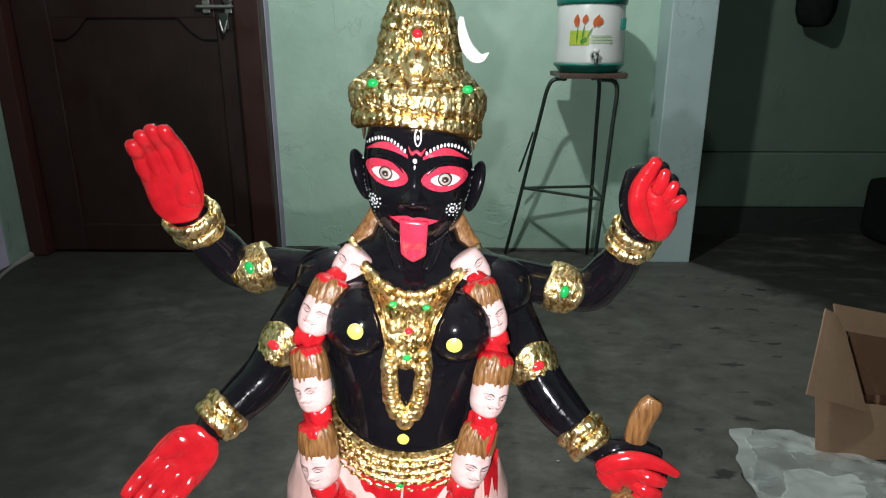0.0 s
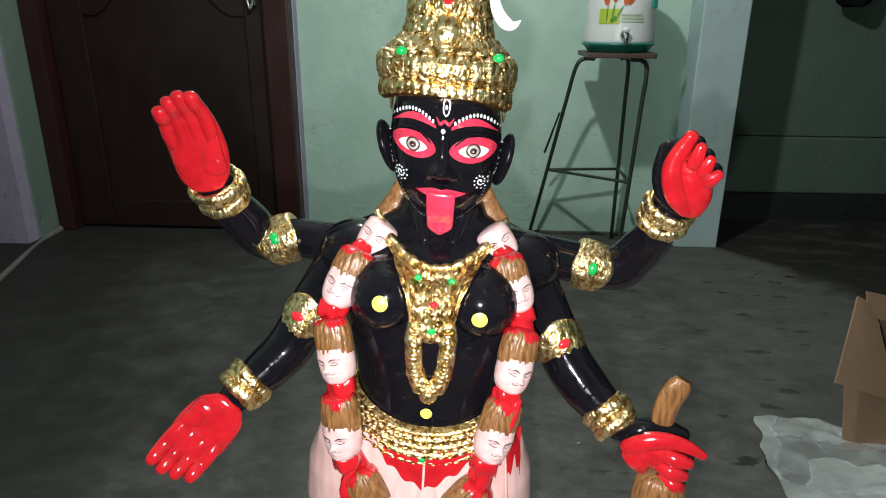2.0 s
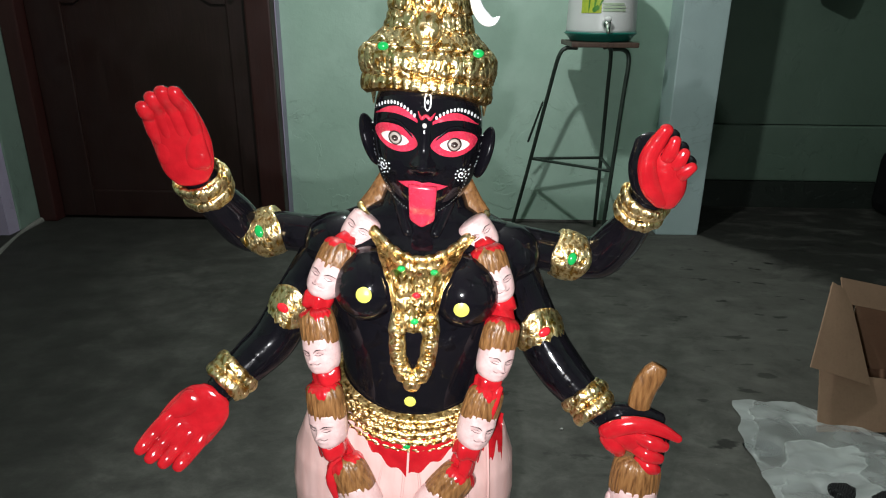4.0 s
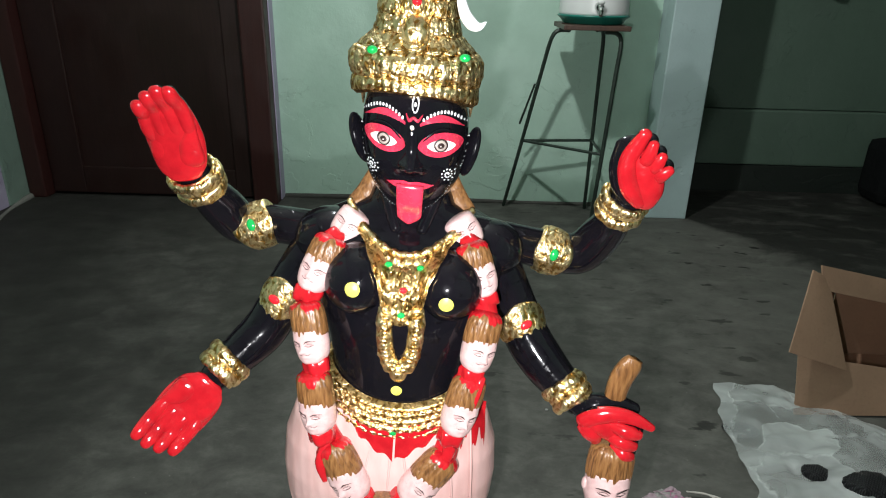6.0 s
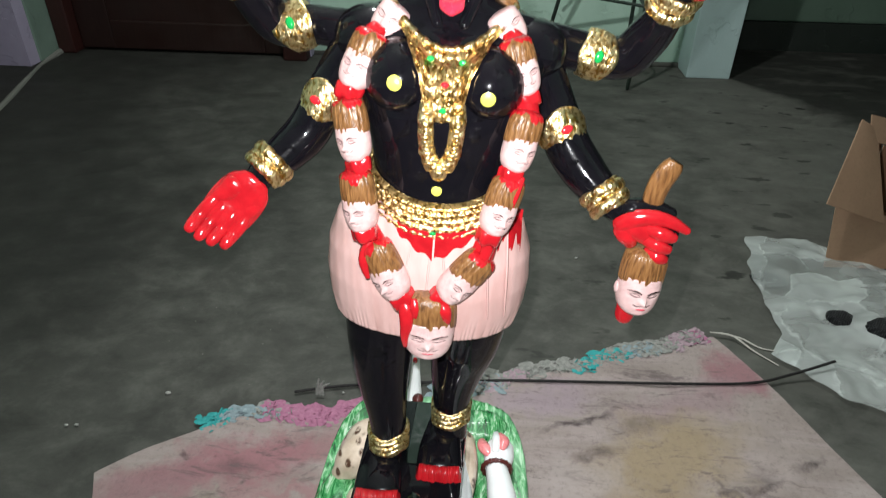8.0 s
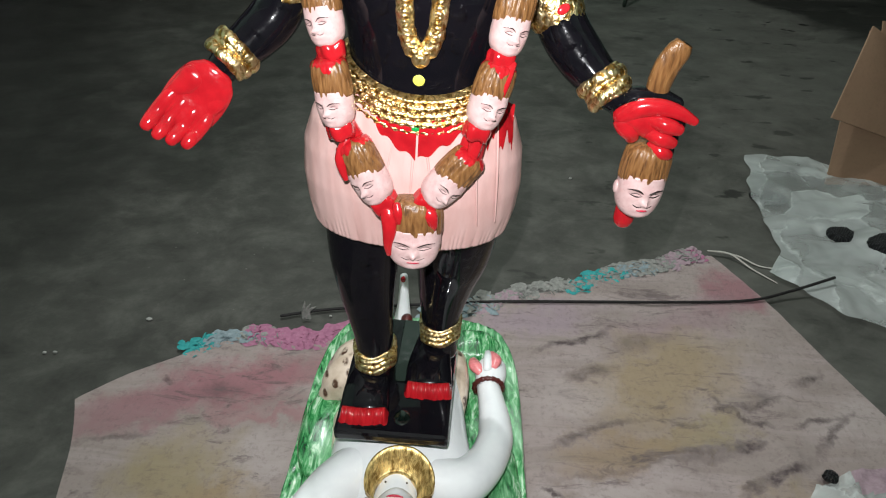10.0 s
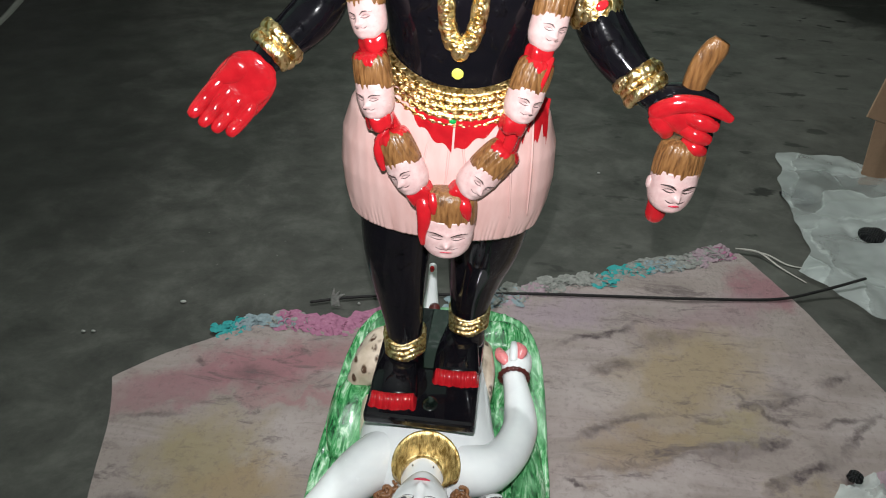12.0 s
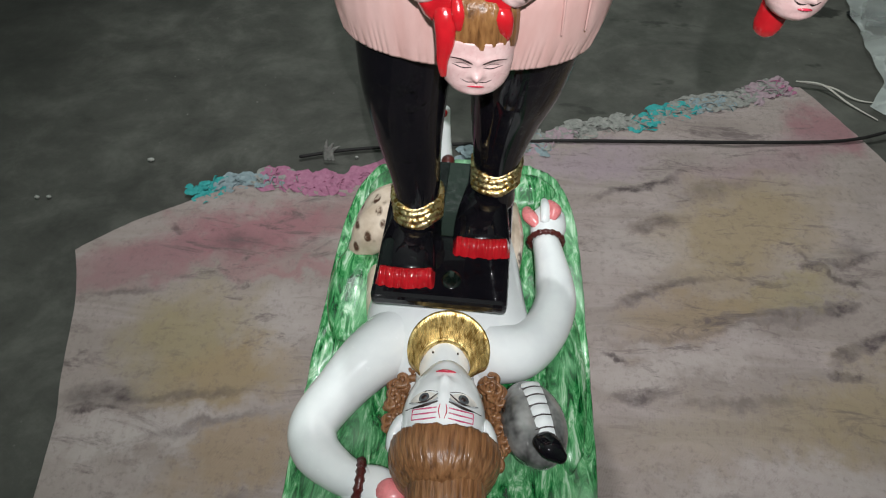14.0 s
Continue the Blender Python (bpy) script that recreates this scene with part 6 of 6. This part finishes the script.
        skin_patch(b, yoke, RED, f, lambda u, v: 0.0012 + 0.0010 * math.sin(math.pi * v), 26, 10)
    # side blot of red that has run down the cloth
    def splash(u):
        return 0.055 + 0.033 * u, 0.530 - 0.018 * u + 0.007 * math.sin(17 * u) + 0.004 * math.sin(41 * u), 0.552 - 0.010 * u
    skin_patch(b, splash, RED, lambda x, z: f(x + 0.005, z), 0.0010, 40, 10)


def garland(b):
    for i, (face, hair, width) in enumerate(HEADS):
        small_head(b, face, hair, width, i, i < 10, 0.6 if i in (0, 5) else 1.0, -0.42 if i < 5 else 0.42 if i < 10 else 0.06, False, 1.0 if i < 10 else 1.20)
    small_head(b, *HELD_HEAD[:2], HELD_HEAD[2] * 0.77, 21, False, 1.0, 0.1, True)
    b.sweep([(0.1875, 0.538, 0.455, 0.0105), (0.1865, 0.538, 0.442, 0.0100)], RED, 18, 1, (1, 0, 0))
    # runs of red paint between the heads
    for (f0, h0, w0), (f1, h1, w1) in zip(HEADS[:4], HEADS[1:5]):
        b.sweep([(*(Vector(f0) - (Vector(h0) - Vector(f0)).normalized() * w0 * 0.5), w0 * 0.30), (*(Vector(f1) + (Vector(h1) - Vector(f1)).normalized() * w1 * 0.95), w1 * 0.34)], RED, 16, 0.9, (1, 0, 0), 5, True, lambda w, t: 0.08 * math.sin(5 * w))
    for (f0, h0, w0), (f1, h1, w1) in zip(HEADS[5:9], HEADS[6:10]):
        b.sweep([(*(Vector(f0) - (Vector(h0) - Vector(f0)).normalized() * w0 * 0.5), w0 * 0.30), (*(Vector(f1) + (Vector(h1) - Vector(f1)).normalized() * w1 * 0.95), w1 * 0.34)], RED, 16, 0.9, (1, 0, 0), 5, True, lambda w, t: 0.08 * math.sin(5 * w))
    drip(b, [((-0.046, 0.516, 0.472), 0.9), ((-0.040, 0.504, 0.460), 1.25), ((-0.039, 0.499, 0.444), 1.1), ((-0.041, 0.498, 0.428), 0.7), ((-0.0405, 0.499, 0.415), 0.4)], 0.0062)
    drip(b, [((-0.032, 0.506, 0.470), 0.8), ((-0.0305, 0.501, 0.462), 1.0), ((-0.030, 0.500, 0.452), 0.5)], 0.0045)
    drip(b, [((-0.006, 0.512, 0.470), 0.8), ((-0.001, 0.504, 0.460), 1.2), ((0.002, 0.503, 0.450), 0.8), ((0.003, 0.504, 0.443), 0.3)], 0.0060)
    drip(b, [((0.043, 0.523, 0.545), 1.0), ((0.038, 0.517, 0.525), 1.0), ((0.030, 0.514, 0.500), 0.6)], 0.006)
    drip(b, [((0.066, 0.528, 0.600), 0.8), ((0.060, 0.520, 0.585), 1.0), ((0.056, 0.518, 0.568), 0.5)], 0.005)
    drip(b, [((-0.076, 0.520, 0.530), 0.8), ((-0.082, 0.512, 0.512), 1.0), ((-0.078, 0.510, 0.492), 0.5)], 0.005)
    # hair tails over the shoulders at the neck
    for s in (-1, 1):
        b.sweep([(*lean(0.034 * s, 0.624, 0.772), 0.004), (*lean(0.038 * s, 0.620, 0.758), 0.0070), (*lean(0.044 * s, 0.614, 0.745), 0.0085), (*lean(0.052 * s, 0.608, 0.734), 0.0090)], HAIR, 20, 0.6, (1, 0, 0), 5, True, lambda w, t: 0.06 * abs(math.sin(5 * w)))


def legs(b):
    left = [(-0.074, 0.594, 0.47, 0.040), (-0.078, 0.589, 0.40, 0.043), (-0.080, 0.579, 0.345, 0.039), (-0.077, 0.565, 0.30, 0.031), (-0.071, 0.549, 0.258, 0.0235), (-0.069, 0.541, 0.225, 0.0215), (-0.069, 0.540, 0.20, 0.023)]
    right = [(0.024, 0.604, 0.47, 0.042), (0.024, 0.605, 0.40, 0.048), (0.0190, 0.602, 0.345, 0.0440), (0.0115, 0.597, 0.30, 0.0340), (0.0065, 0.589, 0.258, 0.0250), (0.006, 0.584, 0.225, 0.0215), (0.005, 0.582, 0.20, 0.023)]
    for rows in (left, right):
        b.sweep(rows, BLACK, 30, 1.0, (1, 0, 0), 8)
        # anklet: crumpled foil wound round the ankle
        foot = 0.2165 if rows is left else 0.2225
        band = []
        for k in range(25):
            v = k / 24
            z = foot + 0.0265 * v
            x, y = [float(np.interp(z, [r[2] for r in rows[::-1]], [r[q] for r in rows[::-1]])) for q in (0, 1)]
            ring = []
            for j in range(96):
                w = 2 * math.pi * j / 96
                turns = abs(math.sin(math.pi * (3.6 * v + 0.35 * math.sin(2 * w + 0.8)))) ** 0.7
                r = 0.0218 + 0.0036 * turns * (1 if 0 < k < 24 else 0) + 0.0016 * noise.noise((14 * w, 22 * v, 3)) + 0.0012 * v * v
                ring.append((x + r * math.cos(w), y + r * math.sin(w), z + 0.0022 * math.sin(w + 1.2) + 0.0012 * math.sin(5 * w)))
            band.append(ring)
        b.grid(band, GOLD)
    for x, heel, toe, mat in ((-0.075, 0.545, 0.476, RED), (-0.003, 0.588, 0.517, RED)):
        b.sweep([(x + 0.002, heel + 0.012, 0.204, 0.020), (x, heel - 0.012, 0.205, 0.023), (x - 0.002, (heel + toe) / 2 - 0.002, 0.200, 0.027), (x - 0.002, toe + 0.012, 0.192, 0.029)], BLACK, 24, 0.40, (1, 0, 0), 6)
        # toes: one painted, knobbly strip that slopes down to the block
        rows = []
        for k in range(71):
            u = k / 70
            bump = abs(math.sin(7 * math.pi * u + 0.5 * math.sin(9 * u + x * 50))) ** 0.5
            end = min(1, 14 * min(u, 1 - u) + 0.1)
            row = []
            for q in range(11):
                v = q / 10
                row.append((x - 0.030 + 0.057 * u, toe + 0.008 - (0.0158 + 0.0016 * bump + 0.0022 * noise.noise((u * 9, x * 90, 3))) * v - 0.003 * math.sin(math.pi * u), 0.1905 + end * (0.0110 * (1 - v ** 2.6) + 0.0034 * bump * math.sin(math.pi * v) ** 0.7)))
            rows.append(row)
        b.grid(rows, RED, False)
    # black block under the feet
    t = Matrix.Rotation(radians(-2), 3, "Z")
    b.box((-0.106, 0.453, 0.174), (0.026, 0.640, 0.191), BLACK, t, 0.005)
    b.box((-0.046, 0.530, 0.170), (-0.022, 0.636, 0.1926), DUSK, t, 0.001)
    b.ball((-0.032, 0.478, 0.1905), (0.0100, 0.0115, 0.002), DUSK, None, 24, 8)


def base(b):
    """The long low base, painted green, with a swollen, uneven top."""
    out = []
    for k in range(240):
        w = 2 * math.pi * k / 240
        c, s = math.cos(w), math.sin(w)
        p = 6.0 if s < 0 else 5.0
        q = (abs(c) ** p + abs(s) ** p) ** (-1 / p)
        y = 0.47 + (0.310 if s > 0 else 0.33) * q * s
        half = 0.1565 - 0.002 * max(0, (y - 0.4) / 0.36)
        out.append((-0.0315 + half * q * c, y))
    rings = []
    for z, k in ((0.006, 0.985), (0.014, 1.0), (0.045, 1.0), (0.060, 0.985), (0.066, 0.97), (0.066, 0.955), (0.066, 0.93), (0.066, 0.90), (0.065, 0.87), (0.064, 0.84), (0.063, 0.80), (0.063, 0.75), (0.062, 0.7), (0.062, 0.65), (0.062, 0.6), (0.062, 0.5), (0.062, 0.4), (0.062, 0.2), (0.062, 0.02)):
        rings.append([(-0.030 + (x + 0.030) * k, 0.46 + (y - 0.46) * k, z + (0.0040 * noise.noise((x * 30 * k, y * 30 * k, 0)) + 0.0030 * noise.noise((x * 110 * k, y * 60 * k, 2)) if z > 0.05 else 0)) for x, y in out])
    b.grid(rings, MEADOW)
    # mounds beside the lying figure
    for c, r in (((-0.150, 0.545, 0.070), (0.030, 0.075, 0.018)), ((0.095, 0.44, 0.064), (0.022, 0.10, 0.016)), ((-0.12, 0.70, 0.066), (0.035, 0.04, 0.02)), ((0.05, 0.715, 0.064), (0.045, 0.03, 0.018))):
        b.ball(c, r, MEADOW, None, 28, 14, lambda v: v * (1 + 0.12 * noise.noise(v * 40)))


def lying_figure(b):
    # trunk under the block, hips and raised hide cloth
    b.sweep([(-0.035, 0.66, 0.105, 0.064), (-0.036, 0.58, 0.112, 0.072), (-0.036, 0.52, 0.114, 0.080), (-0.036, 0.475, 0.110, 0.086), (-0.036, 0.435, 0.100, 0.074), (-0.035, 0.412, 0.096, 0.045)], WHITE, 36, 0.56, (1, 0, 0), 6)
    b.sweep([(-0.086, 0.662, 0.090, 0.036), (-0.112, 0.632, 0.098, 0.042), (-0.134, 0.612, 0.092, 0.034), (-0.148, 0.598, 0.080, 0.020)], LEOPARD, 26, 0.85, (0.3, 1, 0), 6, True, lambda w, t: 0.05 * math.sin(6 * w))
    b.sweep([(0.016, 0.655, 0.090, 0.026), (0.024, 0.60, 0.108, 0.022), (0.022, 0.545, 0.110, 0.018)], LEOPARD, 22, 0.9, (1, 0, 0), 6)
    b.sweep([(-0.113, 0.55, 0.085, 0.022), (-0.108, 0.50, 0.085, 0.02), (-0.10, 0.475, 0.085, 0.012)], LEOPARD, 18, 0.9, (1, 0, 0), 5)
    # bent arm behind the head
    b.sweep([(-0.082, 0.458, 0.110, 0.038), (-0.112, 0.428, 0.112, 0.033), (-0.137, 0.393, 0.110, 0.0272), (-0.156, 0.358, 0.108, 0.0250), (-0.150, 0.332, 0.108, 0.0240), (-0.125, 0.312, 0.112, 0.0198), (-0.102, 0.301, 0.116, 0.0172)], WHITE, 26, 0.95, (0, 0, 1), 7)
    b.sweep([(-0.108, 0.302, 0.113, 0.018), (-0.088, 0.296, 0.116, 0.022), (-0.068, 0.292, 0.118, 0.018)], WHITE, 20, 0.7, (0, 1, 0), 5)
    b.ball((-0.072, 0.292, 0.130), (0.014, 0.012, 0.006), PINK, None, 16, 8)
    ring = [(-0.105 + 0.009 * math.sin(w) * 0.5, 0.301 + 0.0195 * math.cos(w), 0.114 + 0.0195 * math.sin(w), 0.0042) for w in [2 * math.pi * j / 24 for j in range(25)]]
    b.sweep(ring, MAROON, 8, 1, (1, 0, 0), 2, False, lambda w, t: 0.2 * math.sin(100 * t))
    # stretched arm along the base
    b.sweep([(0.008, 0.446, 0.112, 0.036), (0.040, 0.448, 0.112, 0.031), (0.066, 0.475, 0.108, 0.0265), (0.080, 0.512, 0.104, 0.0245), (0.081, 0.545, 0.100, 0.0225), (0.077, 0.58, 0.099, 0.0190), (0.073, 0.605, 0.099, 0.0170)], WHITE, 26, 0.95, (0, 0, 1), 7)
    b.sweep([(0.073, 0.605, 0.099, 0.017), (0.076, 0.628, 0.097, 0.022), (0.078, 0.650, 0.092, 0.021)], WHITE, 22, 0.75, (1, 0, 0), 5)
    b.sweep([(0.062, 0.626, 0.106, 0.007), (0.054, 0.640, 0.104, 0.0095), (0.051, 0.656, 0.098, 0.006)], PINK, 14, 0.7, (1, 0, 0), 4)
    b.sweep([(0.080, 0.632, 0.112, 0.005), (0.083, 0.646, 0.112, 0.0085), (0.078, 0.662, 0.108, 0.004)], PINK, 14, 0.7, (1, 0, 0), 4)
    b.sweep([(0.071, 0.628, 0.112, 0.006), (0.072, 0.648, 0.112, 0.0065), (0.072, 0.666, 0.104, 0.005)], WHITE, 12, 0.8, (1, 0, 0), 4)
    ring = [(0.073 + 0.0195 * math.cos(w), 0.606, 0.099 + 0.0185 * math.sin(w), 0.0034) for w in [2 * math.pi * j / 24 for j in range(25)]]
    b.sweep(ring, MAROON, 8, 1, (0, 1, 0), 2, False, lambda w, t: 0.2 * math.sin(100 * t))
    # far foot with its toe up
    b.sweep([(-0.060, 0.700, 0.070, 0.020), (-0.060, 0.724, 0.088, 0.0165), (-0.0585, 0.738, 0.118, 0.0105), (-0.0575, 0.744, 0.150, 0.0074), (-0.057, 0.747, 0.174, 0.0062)], WHITE, 20, 0.9, (1, 0, 0), 6)
    b.ball((-0.0575, 0.7405, 0.174), (0.0038, 0.004, 0.0055), RED, None, 12, 8)
    b.ball((-0.052, 0.722, 0.110), (0.009, 0.010, 0.008), MAROON, None, 14, 8)
    # neck, collar
    b.sweep([(-0.035, 0.455, 0.118, 0.034), (-0.034, 0.425, 0.122, 0.029), (-0.033, 0.395, 0.124, 0.029)], WHITE, 24, 1, (1, 0, 0), 5)
    rings = []
    for i in range(241):
        w = radians(-22 + 224 * i / 240)
        ring = []
        for j in range(15):
            v = j / 14
            lift = 0.0012 * math.sin(math.pi * v) + 0.0014 * (v > 0.88) + 0.0007 * math.sin(96 * w) * (0.12 < v < 0.85) + 0.0005 * math.sin(40 * v)
            ring.append((-0.0335 + 0.0025 * v + (0.0245 + 0.0160 * v) * math.cos(w), 0.407 + 0.018 * v + (0.0235 + 0.0105 * v) * math.sin(w), 0.150 - 0.006 * v + lift + (0.004 + 0.016 * v) * max(0, math.sin(w))))
        low = [(x, y, z - 0.010) for x, y, z in ring[::-1]]
        rings.append(ring + low)
    b.grid(rings, GILT_PAINT)
    # head looking up, crown of hair towards the near end
    c = Vector((-0.0305, 0.349, 0.145))
    tilt = Matrix.Rotation(radians(-15), 3, "X")

    wide = lambda y: 0.0385 - 0.0105 * (max(0, y) / 0.05) ** 1.7

    def up_face(x, y):
        q = max(0.02, 1 - (abs(x) / wide(y)) ** 2.3 - (abs(y) / (0.054 if y < 0 else 0.064)) ** 2.4)
        z = 0.044 * q ** 0.47
        g = lambda a, e, p, r: math.exp(-((x - a) / p) ** 2 - ((y - e) / r) ** 2)
        z += 0.0055 * math.exp(-(x / 0.0036) ** 2) * (1 if -0.004 < y < 0.014 else math.exp(-((abs(y - 0.005) - 0.009) / 0.004) ** 2)) + 0.0035 * g(0, 0.014, 0.006, 0.005)
        z += 0.0025 * g(0, 0.0245, 0.011, 0.004) + 0.004 * g(0, 0.042, 0.012, 0.009) - 0.0020 * (g(-0.017, -0.003, 0.011, 0.006) + g(0.017, -0.003, 0.011, 0.006))
        return z

    spot = lambda x, z, y: c + tilt @ Vector((x, y, z))
    rings = []
    for i in range(37):
        y = -0.0535 + 0.117 * i / 36
        half = wide(y) * max(0.03, 1 - (abs(y) / (0.054 if y < 0 else 0.064)) ** 2.4) ** 0.44
        ring = []
        for j in range(48):
            w = 2 * math.pi * j / 48
            x = half * math.cos(w)
            ring.append(c + tilt @ Vector((x, y, up_face(x, y) * min(1, abs(math.sin(w)) * 6) if math.sin(w) > 0 else 0.03 * math.sin(w))))
        rings.append(ring)
    b.grid(rings, WHITE)
    # features are laid on with the face's own axes: x across, y towards the chin
    lay = lambda x, d, y: c + tilt @ Vector((x, y, -d))
    deep = lambda x, y: -up_face(x, y)
    for s in (-1, 1):
        skin_patch(b, oval(0.0172 * s, -0.0025, 0.0120, 0.0056, 0.12 * s, 0.7), CREAM, deep, 0.0007, 16, 8, lay)
        dot(b, 0.0172 * s, -0.0028, 0.0046, SLATE, deep, 0.0012, 1.0, lay)
        dot(b, 0.0172 * s, -0.0028, 0.0025, INK, deep, 0.0017, 1.0, lay)
        stroke(b, [(0.0055 * s, -0.001, 0.5), (0.016 * s, -0.0080, 1), (0.030 * s, -0.0020, 0.4)], 0.0014, INK, deep, lay)
        stroke(b, [(0.0055 * s, 0.001, 0.4), (0.016 * s, 0.0036, 0.7), (0.027 * s, 0.001, 0.4)], 0.0007, INK, deep, lay)
        stroke(b, [(0.005 * s, -0.0090, 0.6), (0.018 * s, -0.0122, 1.3), (0.033 * s, -0.0065, 0.4)], 0.0016, INK, deep, lay)
        for k in range(3):
            y = -0.0150 - 0.0045 * k
            stroke(b, [(0.0055 * s, y, 0.7), (0.0155 * s, y - 0.0004, 1.0), (0.0258 * s, y + 0.0024, 0.7)], 0.00105, BLUSH, deep, lay)
        # soft grey shading round the eye, laid on as colour
        skin_patch(b, oval(0.0172 * s, -0.0045, 0.0125, 0.0052, 0.15 * s, 0.8), ASH, deep, 0.0004, 18, 10, lay)
        stroke(b, [(0.0262 * s, -0.0124, 0.8), (0.0262 * s, -0.0215, 0.8)], 0.0009, BLUSH, deep, lay)
        stroke(b, [(0.0025 * s, -0.012, 0.6), (0.0035 * s, -0.018, 1), (0.0018 * s, -0.0245, 0.5)], 0.0009, ROSE, deep, lay)
        b.ball(c + tilt @ Vector((0.0405 * s, -0.012, 0.0)), (0.0080, 0.019, 0.016), WHITE, Matrix.Rotation(radians(16 * s), 3, "Z"), 14, 10)
        b.ball((-0.0335 + 0.012 * s, 0.418, 0.1535), (0.0011, 0.0014, 0.0008), INK, None, 8, 5)
    stroke(b, [(-0.0085, 0.0255, 0.4), (-0.003, 0.0245, 1), (0.003, 0.0245, 1), (0.0085, 0.0255, 0.4)], 0.0022, ROSE, deep, lay)
    # hair: cap, curled side locks, top knot
    ribs = lambda w, t: 0.045 * abs(math.sin(15 * w + 0.8 * t)) ** 0.6 + 0.025 * abs(math.sin(39 * w))
    rings = []
    for i in range(21):
        v = i / 20
        y = -0.031 - 0.042 * v
        r = 0.0475 * math.sqrt(max(0.03, 1 - (0.93 * v) ** 2.6))
        ring = []
        for j in range(260):
            w = 2 * math.pi * j / 260
            comb = 1 + 0.026 * abs(math.sin(19 * w + 0.9 * math.sin(5 * w) + 0.8 * v)) ** 0.6 + 0.016 * abs(math.sin(47 * w + 2 * v))
            ring.append(c + tilt @ Vector((0.003 + r * comb * math.cos(w), y + 0.006 * abs(math.cos(w)) + 0.0008 * math.sin(19 * w) * (1 - v), -0.006 + 0.98 * r * comb * math.sin(w))))
        rings.append(ring)
    b.grid(rings, HAIR_FLAT)
    b.sweep([(-0.026, 0.312, 0.150, 0.030), (-0.024, 0.288, 0.152, 0.032), (-0.022, 0.262, 0.150, 0.028), (-0.021, 0.244, 0.146, 0.016)], HAIR_FLAT, 150, 0.9, (1, 0, 0), 6, True, ribs)
    curls = random.Random(11)
    for path in ([(-0.066, 0.328, 0.112), (-0.077, 0.350, 0.108), (-0.081, 0.378, 0.104), (-0.078, 0.402, 0.103), (-0.066, 0.412, 0.110)], [(0.014, 0.322, 0.118), (0.022, 0.345, 0.114), (0.021, 0.372, 0.112), (0.016, 0.396, 0.114), (0.010, 0.410, 0.116)]):
        for k in range(34):
            u = k / 33 * (len(path) - 1)
            i = min(int(u), len(path) - 2)
            p = Vector(path[i]).lerp(Vector(path[i + 1]), u - i) + Vector((curls.uniform(-0.006, 0.006), curls.uniform(-0.004, 0.004), curls.uniform(-0.002, 0.008)))
            r, w0 = curls.uniform(0.0045, 0.0075), curls.uniform(0, 6.3)
            # one small ringlet
            b.sweep([(p.x + r * (1 - 0.12 * q) * math.cos(w0 + 1.1 * q), p.y + r * (1 - 0.12 * q) * math.sin(w0 + 1.1 * q), p.z + 0.0012 * q, 0.0036 * (1 - 0.09 * q)) for q in range(6)], HAIR_FLAT, 8, 1, (0, 0, 1), 3)
    for path, r in (([(-0.066, 0.332, 0.104), (-0.076, 0.360, 0.098), (-0.076, 0.395, 0.096)], 0.012), ([(0.012, 0.328, 0.108), (0.018, 0.360, 0.106), (0.014, 0.400, 0.106)], 0.010)):
        b.sweep([(*p, r) for p in path], HAIR_FLAT, 20, 0.9, (1, 0, 0), 5)
    # hooded serpent beside the head
    turn = Matrix.Rotation(radians(14), 3, "Z") @ Matrix.Rotation(radians(-12), 3, "X")
    sc = Vector((0.0535, 0.368, 0.118))
    b.ball(sc, (0.0310, 0.047, 0.027), SMOKE, turn, 32, 20)
    rows = []
    for i in range(25):
        v = i / 24
        y = 0.036 - 0.070 * v
        half = 0.0095 - 0.002 * v
        rows.append([sc + turn @ Vector((0.004 + half * t, y, 0.0275 * math.sqrt(max(0.05, 1 - (y / 0.045) ** 2)) + 0.0015 - 0.0030 * t * t + (0.0010 if (v * 6) % 1 > 0.12 else -0.0006))) for t in (-1, -0.7, -0.35, 0, 0.35, 0.7, 1)])
    b.grid(rows, WHITE, False)
    for k in range(1, 6):
        y = 0.036 - 0.070 * k / 6
        zz = 0.0275 * math.sqrt(max(0.05, 1 - (y / 0.045) ** 2)) + 0.0020
        b.sweep([(*(sc + turn @ Vector((-0.005, y, zz - 0.002))), 0.0005), (*(sc + turn @ Vector((0.004, y, zz))), 0.0007), (*(sc + turn @ Vector((0.0125, y, zz - 0.003))), 0.0005)], INK, 6, 1, (0, 0, 1), 3)
    b.sweep([(*(sc + turn @ Vector((0.0, -0.034, 0.022))), 0.012), (*(sc + turn @ Vector((0.003, -0.044, 0.024))), 0.0115), (*(sc + turn @ Vector((0.010, -0.052, 0.020))), 0.006)], BLACK, 18, 0.7, (1, 0, 0), 5)


def statue():
    b = Body()
    base(b)
    lying_figure(b)
    legs(b)
    skirt(b)
    standing_figure(b)
    gold_dress(b)
    garland(b)
    ob = b.make("statue")
    return tagged(ob, "glossy black painted many-armed statue with gold crown on green base", "statue")


statue()
